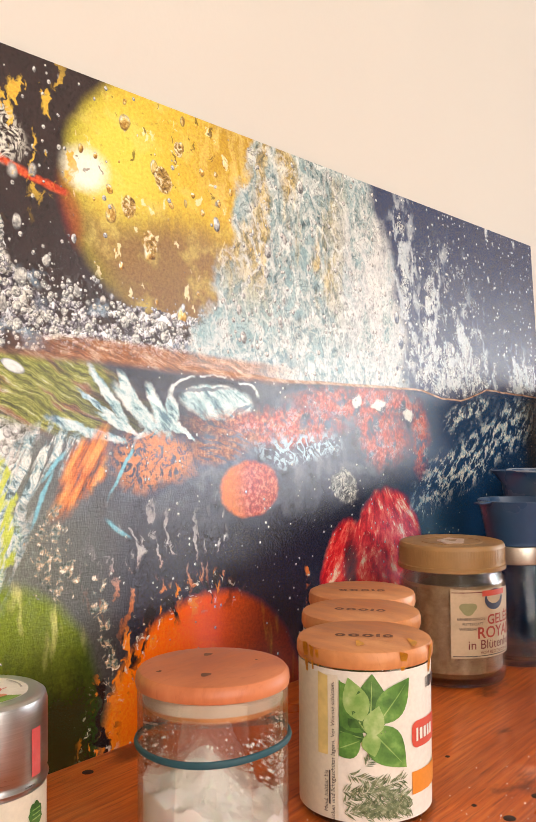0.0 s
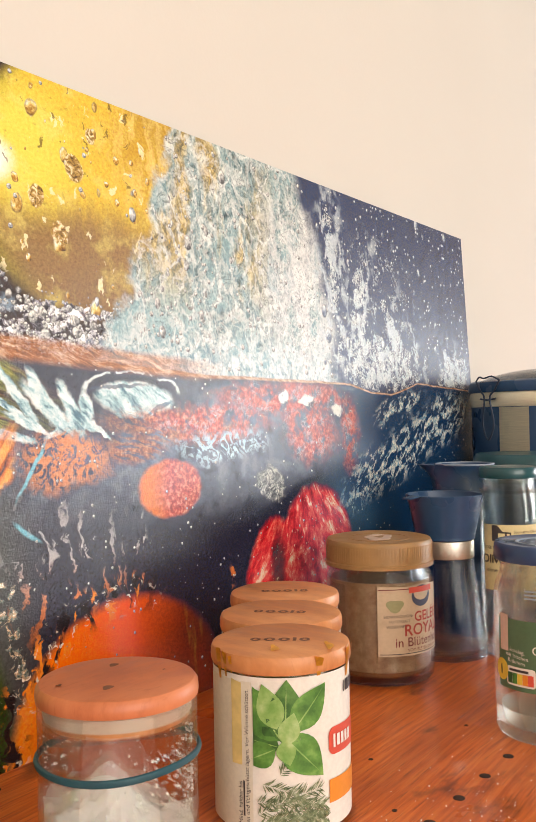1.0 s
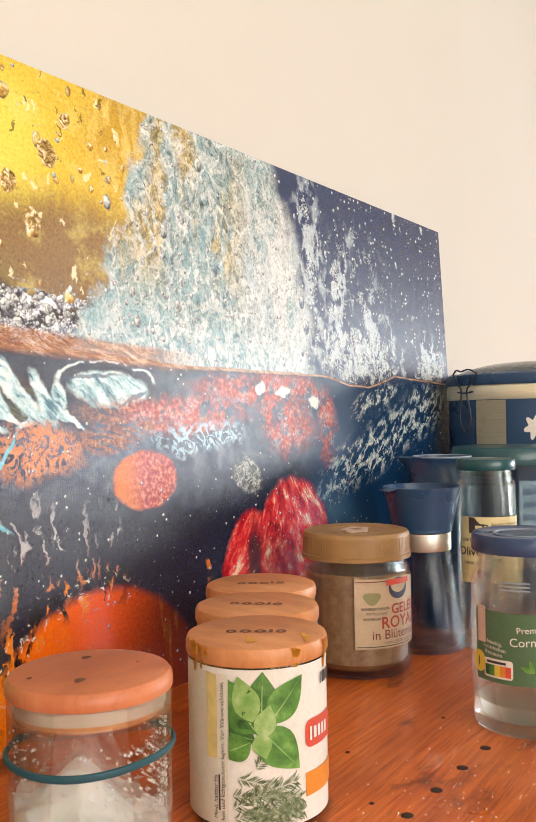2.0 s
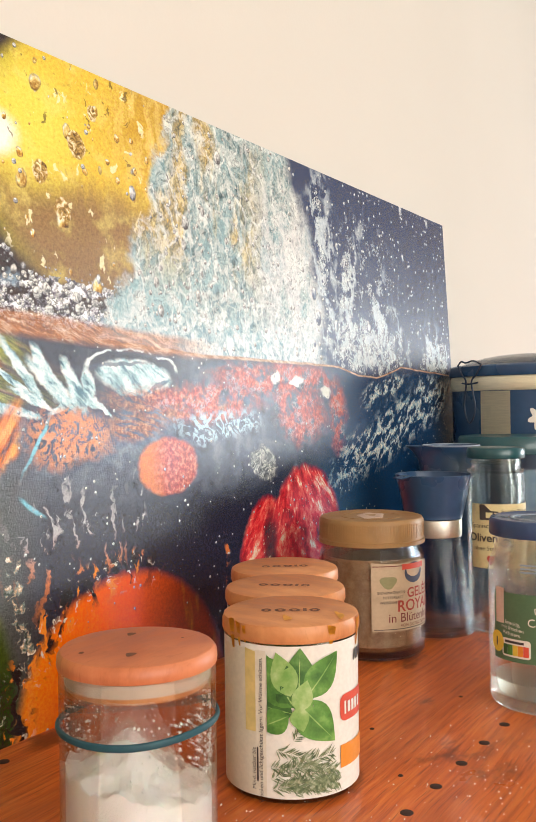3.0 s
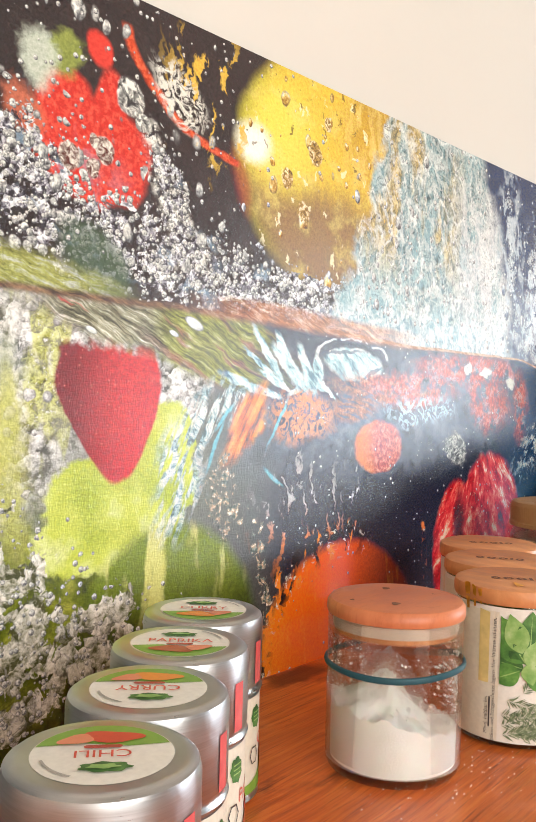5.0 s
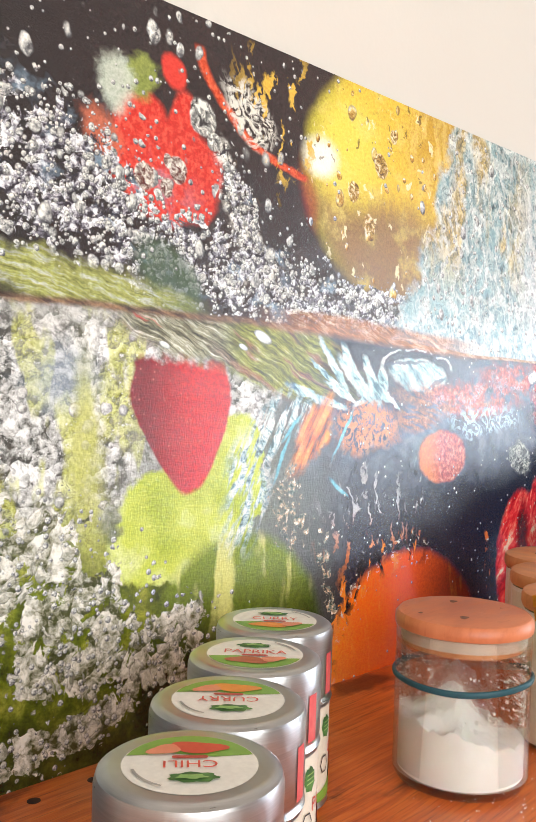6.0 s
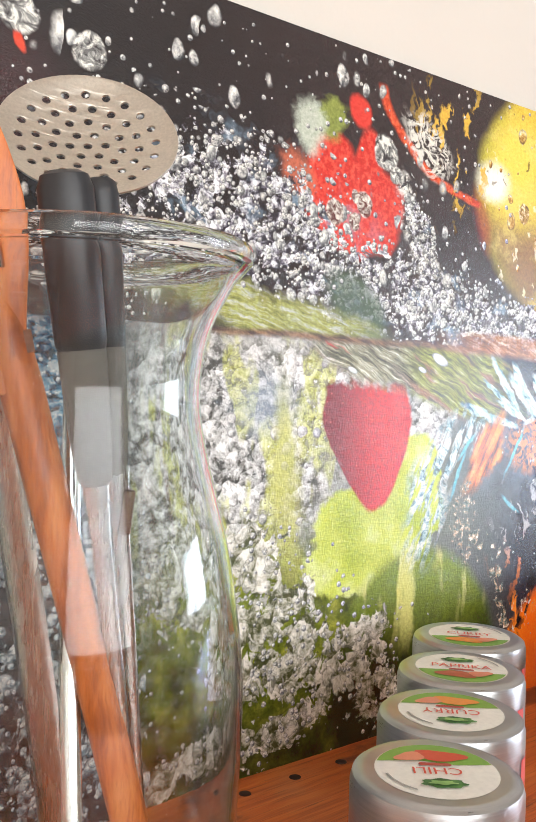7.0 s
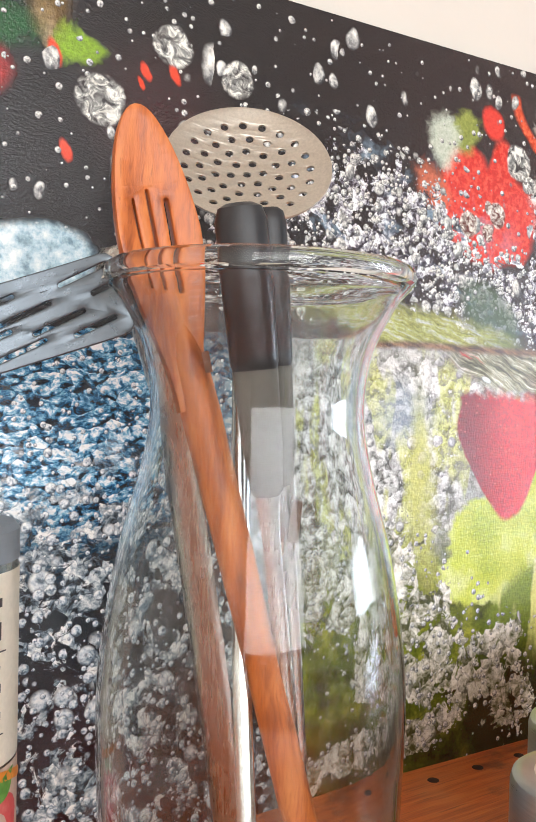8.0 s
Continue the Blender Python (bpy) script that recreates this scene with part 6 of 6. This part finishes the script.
# ---- gherkin jar ----
def gherkin_jar():
    jar = thing("gherkin_jar", "empty gherkin jar with blue lid and green label", "jar", pose(0.6205, -0.2577, 0))
    r = 0.0364
    part("glass_body", lathe(smooth_path([(0.0, 0.003), (r - 0.012, 0.001), (r - 0.005, 0.0004), (r - 0.001, 0.004), (r - 0.0006, 0.02), (r, 0.035), (r, 0.084), (r - 0.0006, 0.098), (r - 0.004, 0.108), (r - 0.0055, 0.118)], 3) + [(r - 0.008, 0.118), (r - 0.007, 0.108), (r - 0.0032, 0.097), (r - 0.003, 0.035), (r - 0.0036, 0.02), (r - 0.006, 0.008), (0, 0.0065)], 64), M["frosted_glass"], jar)
    lid = part("lid", lathe([(r - 0.0045, 0.1178), (r - 0.0012, 0.1178), (r - 0.0006, 0.119), (r - 0.001, 0.1275), (r - 0.0022, 0.1296), (r - 0.0045, 0.13), (r - 0.007, 0.1286), (0.012, 0.1288), (0, 0.1284)], 64), M["blue_lid"], jar, "dark blue metal twist lid")
    part("lid_relief", raise_to(plate([oval(0, 0, 0.021, 0.021, 0, 40), oval(0, 0, 0.019, 0.019, 0, 40)], 0.0005), 0.129), M["grey_blue"], lid)
    for a, w in ((20, 30), (140, 40), (250, 25)):
        part("lid_print", raise_to(plate([[(0.0165 * math.cos(radians(a + k)), 0.0165 * math.sin(radians(a + k))) for k in np.linspace(0, w, 8)] + [(0.0145 * math.cos(radians(a + k)), 0.0145 * math.sin(radians(a + k))) for k in np.linspace(w, 0, 8)]]), 0.1291), M["grey_blue"], lid)
    paper = part("label", sleeve(r, -222, -20, 0.0352, 0.0815, 0.0004, 60), M["gherkin_green"], jar, "dark green printed label")
    f = -152
    part("white_flap", sleeve(r, f - 66, f - 54, 0.060, 0.0835, 0.0008, 10, 0.002), M["label_pink"], paper)
    part("lettering", wrap(lettering("Premium", 0.0058, "LEFT"), r, f - 20, 0.0705, 0.0008, 5), M["label_white"], paper)
    part("lettering", wrap(lettering("Cornichons", 0.0078, "LEFT"), r, f - 27, 0.0625, 0.0008, 4), M["label_white"], paper)
    part("lettering", wrap(lettering("knackig,\nmit frischen\nKräutern", 0.0036), r, f - 44, 0.0575, 0.0008, -6), M["label_white"], paper)
    part("round_mark", wrap(plate([oval(0, 0, 0.0062, 0.0072, 0, 26)]), r, f - 64, 0.047, 0.0009), M["yellow"], paper)
    part("round_mark_bar", wrap(plate([rect(-0.0006, -0.003, 0.0006, 0.003)]), r, f - 64, 0.047, 0.0012), M["ink"], paper)
    part("score_box", wrap(plate([rect(-0.0105, -0.0062, 0.0105, 0.0062, 0.002)]), r, f - 40, 0.0445, 0.0008), M["label_white"], paper)
    for k, mat in enumerate(("leaf_dark", "leaf", "yellow", "orange", "red")):
        part("score_field", wrap(plate([rect(-0.0092 + 0.0037 * k, -0.0048, -0.0056 + 0.0037 * k, 0.0022)]), r, f - 40, 0.0445, 0.0011), M[mat], paper)
    part("score_caption", wrap(plate([rect(-0.008, 0.0032, 0.006, 0.0048)]), r, f - 40, 0.0445, 0.0011), M["ink"], paper)
    for x, y, rot in ((0.004, 0.0, 60), (0.005, -0.001, 20), (0.003, 0.0, 110), (0.006, 0.0, -20), (0.002, 0.0, 150)):
        part("herb_print", wrap(plate([leaf(x, y, 0.009, 0.003, rot)]), r, f - 8, 0.044, 0.0009), M["leaf"], paper)
    part("gherkin_print", wrap(plate([oval(0.016, -0.001, 0.011, 0.0042, 12, 24, 0.05)]), r, f - 8, 0.043, 0.0009), M["leaf_light"], paper)
    for k in range(3):
        part("stamped_code", wrap(plate([rect(-0.009, -0.0005, 0.009, 0.0005)]), r, f - 20, 0.101 - 0.0024 * k, 0.0003), M["grey_blue"], jar)
    part("rest_of_brine", lathe([(0, 0.0068), (r - 0.0065, 0.0085), (r - 0.004, 0.019), (r - 0.006, 0.0195), (0, 0.019)], 40), M["brine"], jar)


gherkin_jar()


# ---- food box with teal lid ----
def food_box():
    b = thing("food_box", "round clear food box with a teal snap lid", "box", pose(0.959, -0.131, 0))
    part("body", lathe([(0, 0.001), (0.05, 0), (0.053, 0.003), (0.057, 0.158), (0.055, 0.158), (0.051, 0.005), (0, 0.004)], 48), M["cloudy"], b)
    part("lid", lathe([(0.054, 0.156), (0.0605, 0.156), (0.0612, 0.158), (0.0605, 0.171), (0.058, 0.1745), (0.05, 0.1735), (0, 0.1735)], 56), M["teal"], b, "teal plastic lid")
    part("clip", place(box((-0.008, -0.002, -0.014), (0.008, 0.002, 0.006), 0.0015), Matrix.Rotation(radians(-120), 4, "Z") @ Matrix.Translation((0.062, 0, 0.166)) @ Matrix.Rotation(radians(90), 4, "Z")), M["teal"], b)
    p = part("paper_slip", sleeve(0.0520, -150, -120, 0.09, 0.14, 0.0002, 12), M["label_white"], b)
    for k in range(3):
        part("slip_mark", sleeve(0.0520, -146, -130, 0.10 + 0.013 * k, 0.106 + 0.013 * k, 0.0006, 6), M["grey_blue"], p)


food_box()


# ---- cooking pot ----
def pot():
    p = thing("cooking_pot", "cooking pot with its steel's navy reflections painted as dark blue, steel band and glass lid", "pot", pose(1.145, -0.105, 0))
    # the body's blue paint stands in for navy reflections on steel
    part("body", lathe([(0, 0.002), (0.098, 0.0), (0.106, 0.005), (0.1095, 0.02), (0.1095, 0.228), (0.107, 0.228), (0.106, 0.02), (0, 0.006)], 80), M["blue"], p)
    part("steel_band", lathe([(0.1088, 0.226), (0.1105, 0.2262), (0.1118, 0.229), (0.1118, 0.2415), (0.1105, 0.244), (0.1088, 0.244)], 80, True), M["gold_reflection_steel"], p, "polished steel band")
    lid = part("lid_rim", lathe([(0.1, 0.2442), (0.1125, 0.2442), (0.1135, 0.247), (0.1125, 0.256), (0.109, 0.2585), (0.1, 0.2585)], 80, True), M["blue"], p, "dark blue lid rim")
    part("lid_dome", lathe(smooth_path([(0.1005, 0.258), (0.085, 0.265), (0.055, 0.2715), (0.02, 0.2745), (0.0, 0.275)], 4), 64), M["lid_glass"], lid, "domed glass lid")
    bracket = bmesh.new()
    cols = []
    for a in np.linspace(-202, -181, 12):
        cols.append([bracket.verts.new((0.1102 * math.cos(radians(a)), 0.1102 * math.sin(radians(a)), z)) for z in (0.150, 0.2255)])
    for q, s in zip(cols, cols[1:]):
        bracket.faces.new((q[0], s[0], s[1], q[1]))
    bmesh.ops.solidify(bracket, geom=bracket.faces, thickness=-0.0012)
    part("handle_plate", bracket, M["gold_reflection_steel"], p, "polished steel handle plate")
    for a in (-199, -184):
        part("rivet", place(lathe([(0, 0.0), (0.0022, 0.0), (0.0018, 0.0008), (0, 0.0011)], 12), Matrix.Rotation(radians(a), 4, "Z") @ Matrix.Translation((0.1112, 0, 0.155)) @ Matrix.Rotation(radians(90), 4, "Y")), M["steel"], p)
    # wire clasp that holds the lid down
    def wire(*pts):
        return tube([(0.1155 * math.cos(radians(a)), 0.1155 * math.sin(radians(a)), z) for a, z in smooth_path(pts, 5)], 0.0011, 8)

    clasp = part("clasp", wire((-221, 0.258), (-216, 0.246), (-212, 0.236), (-214, 0.205), (-209, 0.186), (-204, 0.205), (-207, 0.236), (-203, 0.246), (-199, 0.258)), M["dark_wire"], p, "dark wire clasp")
    part("clasp_loop", wire((-221, 0.258), (-217, 0.263), (-212, 0.261), (-205, 0.263), (-199, 0.258)), M["dark_wire"], clasp)
    part("clasp_bar", wire((-216, 0.236), (-209, 0.2345), (-202, 0.236)), M["dark_wire"], clasp)
    blossom = part("flower_print", place(plate([oval(0, 0, 0.010, 0.012, 0, 40, 0.3, 6)]), Matrix.Rotation(radians(-164), 4, "Z") @ Matrix.Translation((0.1104, 0, 0.193)) @ Matrix.Rotation(radians(90), 4, "Z") @ Matrix.Rotation(radians(90), 4, "X")), M["label_white"], p)
    return p


pot()


# ---- vase and utensils ----
VX, VY = -0.026, -0.1216
vase = thing("glass_vase", "tall waisted clear glass vase holding kitchen utensils", "vase", pose(VX, VY, 0))
outer = smooth_path([(0.043, 0.0), (0.049, 0.012), (0.0555, 0.05), (0.0581, 0.105), (0.0572, 0.135), (0.0515, 0.172), (0.0432, 0.205), (0.0402, 0.226), (0.0428, 0.247), (0.0508, 0.264), (0.0558, 0.2705)], 5)
inner = [(max(r - 0.0024 - 0.001 * (z < 0.03), 0), z) for r, z in outer[::-1] if z > 0.012]
part("bowl", lathe([(0.0492, 0.0128), *[q for q in outer if q[1] > 0.0128], (0.0565, 0.2712), (0.0538, 0.2716), *[q for q in inner if q[1] > 0.0128]], 96, True), M["vase_glass"], vase)
part("rolled_rim", lathe([(0.0562, 0.2718), (0.0577, 0.2728), (0.0583, 0.2752), (0.0575, 0.2778), (0.0558, 0.2789), (0.0541, 0.2781), (0.0533, 0.2755), (0.0540, 0.2722)], 96, True), M["vase_glass"], vase, "thick rolled glass rim")
part("foot", lathe([(0, 0.0015), (0.036, 0.001), *[q for q in outer if q[1] < 0.0122], (0.0488, 0.0124), (0.0448, 0.0124), (0.03, 0.0095), (0, 0.009)], 96), M["vase_glass"], vase, "thick glass foot")


def wooden_spoon():
    s = thing("wooden_spoon", "slotted wooden spoon of reddish wood standing in the vase", "spoon")
    tip, foot = Vector((-0.0708, -0.0985, 0.3350)), Vector((0.0035, -0.1395, 0.0125))
    along = (tip - foot).normalized()
    side = Vector((0.97, -0.16, 0.20))
    m = axes(tip - along * 0.046, side, along)
    edge = [(0.0146 * math.cos(a), 0.0460 * math.sin(a)) for a in np.linspace(0, math.pi, 25)]
    low = [(0.0046 + 0.0100 * math.cos(math.pi / 2 * k) ** 2, -0.066 * k) for k in np.linspace(0.08, 1, 14)]
    outline = edge + [(-x, y) for x, y in low] + low[::-1]
    bm = refine(plate([outline, slot(-0.0074, -0.004, 0.036, 0.0030, 92), slot(-0.0018, -0.003, 0.040, 0.0034, 90), slot(0.0045, -0.006, 0.038, 0.0040, 88)], 0.0042, 0.0012), 0.006)
    for v in bm.verts:
        v.co.x *= 1 - 3.2 * max(0, v.co.y)
        v.co.z += 9.0 * v.co.x ** 2 + 1.2 * max(v.co.y, -0.015) ** 2
    part("bowl", place(bm, m), M["spoon_wood"], s, "slotted oval bowl")
    start = tip - along * 0.087
    part("handle", tube([start + along * 0.012, start - along * 0.006, start - along * 0.026, start - along * 0.10, start - along * 0.2, foot], [0.0030, 0.0070, 0.0078, 0.0070, 0.0068, 0.0072], 14, 0.85, side), M["spoon_wood"], s)
    part("burnt_stamp", place(plate([rect(-0.0014, -0.004, 0.0014, 0.004)]), axes(start - along * 0.008 + Vector((0.0035, -0.0085, 0)), side, along)), M["burnt"], s)


wooden_spoon()


def skimmer():
    s = thing("skimmer", "steel skimmer with a round perforated head in the vase", "skimmer")
    m = axes((0.0025, -0.0602, 0.3295), (0.867, -0.498, -0.13), (0.29, 0.51, 0.81))
    holes = [oval(0, 0, 0.0021, 0.0021, 0, 10)]
    for n, q in ((6, 0.0075), (11, 0.0145), (16, 0.0215), (20, 0.0285)):
        holes += [oval(q * math.cos(math.tau * k / n + q * 40), q * math.sin(math.tau * k / n + q * 40), 0.0021, 0.0021, 0, 10) for k in range(n)]
    bm = refine(plate([oval(0, 0, 0.0375, 0.0375, 0, 64), *holes], 0.0008, 0.0002), 0.008)
    for v in bm.verts:
        v.co.z += 5.5 * (v.co.x ** 2 + v.co.y ** 2)
    part("head", place(bm, m), M["satin_steel"], s, "perforated satin steel disc")
    a = m @ Vector((-0.004, -0.0345, 0.006))
    foot = Vector((-0.035, -0.142, 0.013))
    mid = a.lerp(foot, 0.14) + Vector((0.002, -0.004, 0))
    part("handle", tube(smooth_path([a, mid, a.lerp(foot, 0.5), foot], 5), 0.0036, 10, 0.4, (0.85, -0.5, 0)), M["steel"], s)


skimmer()


def tongs():
    s = thing("tongs", "steel kitchen tongs with black grips standing in the vase", "tongs")
    side, front = Vector((0.853, -0.522, 0)), Vector((-0.522, -0.853, 0))
    for k, (top, foot, w) in enumerate(((Vector((-0.0390, -0.1275, 0.3005)), Vector((-0.0020, -0.1300, 0.018)), 0.0096), (Vector((-0.0208, -0.1180, 0.3028)), Vector((0.0040, -0.1200, 0.018)), 0.0066))):
        way = (foot - top).normalized()
        length = (foot - top).length
        at = lambda d: top + way * d
        arm = part("arm", tube([at(0.104), at(0.125), at(0.18), at(length)], [0.0048, 0.0034, 0.0034, 0.0028], 10, 0.45, side), M["arm_steel"], s, "bright steel arm")
        part("grip", tube([at(0), at(0.0015), at(0.006), at(0.03), at(0.058), at(0.0605)], [w * 0.55, w * 0.85, w, w, w * 0.93, w * 0.85], 18, 0.62, side), M["black"], arm, "black plastic grip")
        part("ferrule", tube([at(0.0605), at(0.09), at(0.106), at(0.108)], [w * 0.88, w * 0.78, w * 0.62, w * 0.45], 16, 0.6, side), M["grey_plastic"], arm, "grey-beige ferrule")
    part("slide_lock", place(box((-0.0022, -0.002, -0.008), (0.0022, 0.002, 0.008), 0.001), pose(-0.0125, -0.1285, 0.1835, 0, 6, -30)), M["brown"], s)


tongs()


def slotted_turner():
    s = thing("slotted_turner", "steel slotted turner hanging out over the vase rim", "turner")
    m = axes((-0.1013, -0.0884, 0.2574), (0.91, -0.38, 0.34), (-0.2, 0.1, 0.97))
    slots = [slot(x, y, length, 0.0026, 8) for x, y, length in ((0.021, 0.0100, 0.020), (0.027, 0.0030, 0.011), (-0.014, 0.0085, 0.020), (-0.003, 0.0022, 0.022), (0.008, -0.0040, 0.022), (0.020, -0.0092, 0.018), (-0.029, 0.0030, 0.020), (-0.019, -0.0035, 0.021), (-0.008, -0.0100, 0.021))]
    bm = refine(plate([rect(-0.046, -0.0152, 0.034, 0.0152, 0.005), *slots], 0.0009, 0.0004), 0.008)
    for v in bm.verts:
        v.co.z += 4.0 * (v.co.x) ** 2 * 0.6
    part("blade", place(bm, m), M["dark_steel"], s, "slotted dark steel blade")
    start = m @ Vector((0.028, 0.006, 0.002))
    path = smooth_path([start, Vector((-0.0748, -0.0965, 0.2840)), Vector((-0.0665, -0.1000, 0.2660)), Vector((-0.0545, -0.1045, 0.2280)), Vector((-0.0480, -0.1045, 0.195)), Vector((-0.0395, -0.1080, 0.141)), Vector((-0.0285, -0.1110, 0.065)), Vector((-0.0210, -0.1110, 0.0125))], 5)
    part("handle", tube(path, [0.0045 + 0.0035 * min(1, i / 14) for i in range(len(path))], 12, 0.28, (0.5, -0.87, 0)), M["arm_steel"], s, "bright flat steel handle")


slotted_turner()


# ---- bottle at the far end ----
def sauce_bottle():
    b = thing("sauce_bottle", "glass bottle with grey cap and cream printed label", "bottle", pose(-0.1250, -0.0450, 0))
    r = 0.0302
    part("glass_body", lathe(smooth_path([(0.0, 0.002), (r - 0.005, 0.0005), (r - 0.001, 0.004), (r, 0.01), (r, 0.16), (r - 0.001, 0.164)], 3) + [(r - 0.003, 0.164), (r - 0.0026, 0.012), (0, 0.006)], 48), M["glass"], b)
    part("cap", lathe([(r - 0.003, 0.1642), (r + 0.0004, 0.1642), (r + 0.0004, 0.176), (r - 0.002, 0.1785), (0, 0.179)], 48), M["grey_cap"], b, "grey plastic cap")
    part("contents", lathe([(0, 0.0062), (r - 0.003, 0.008), (r - 0.003, 0.15), (0, 0.15)], 40), M["honey"], b)
    paper = part("label", sleeve(r, -190, 10, 0.086, 0.161, 0.0004, 50), M["label_cream"], b)
    part("picture", sleeve(r, -190, 10, 0.045, 0.085, 0.0004, 50), M["label_pink"], b)
    part("picture_fruit", wrap(plate([oval(0, 0, 0.012, 0.014, 0, 26, 0.08)]), r, -55, 0.062, 0.0009), M["tab_red"], paper)
    part("picture_leaf", wrap(plate([leaf(0, 0, 0.016, 0.008, 50)]), r, -58, 0.072, 0.0012), M["leaf"], paper)
    part("picture_swash", wrap(plate([slot(0, 0, 0.03, 0.004, -12)]), r, -52, 0.082, 0.0012), M["orange"], paper)
    for words, size, z in ((0.006, 0.0035, 0.150), (0.005, 0.007, 0.139), (0.013, 0.0006, 0.131), (0.004, 0.0012, 0.125), (0.005, 0.0035, 0.117), (0.005, 0.0035, 0.106), (0.010, 0.0006, 0.099)):
        part("printed_bar", wrap(plate([rect(-words, -size / 2, words * 0.35, size / 2)]), r, -58, z, 0.0009), M["ink"], paper)


sauce_bottle()
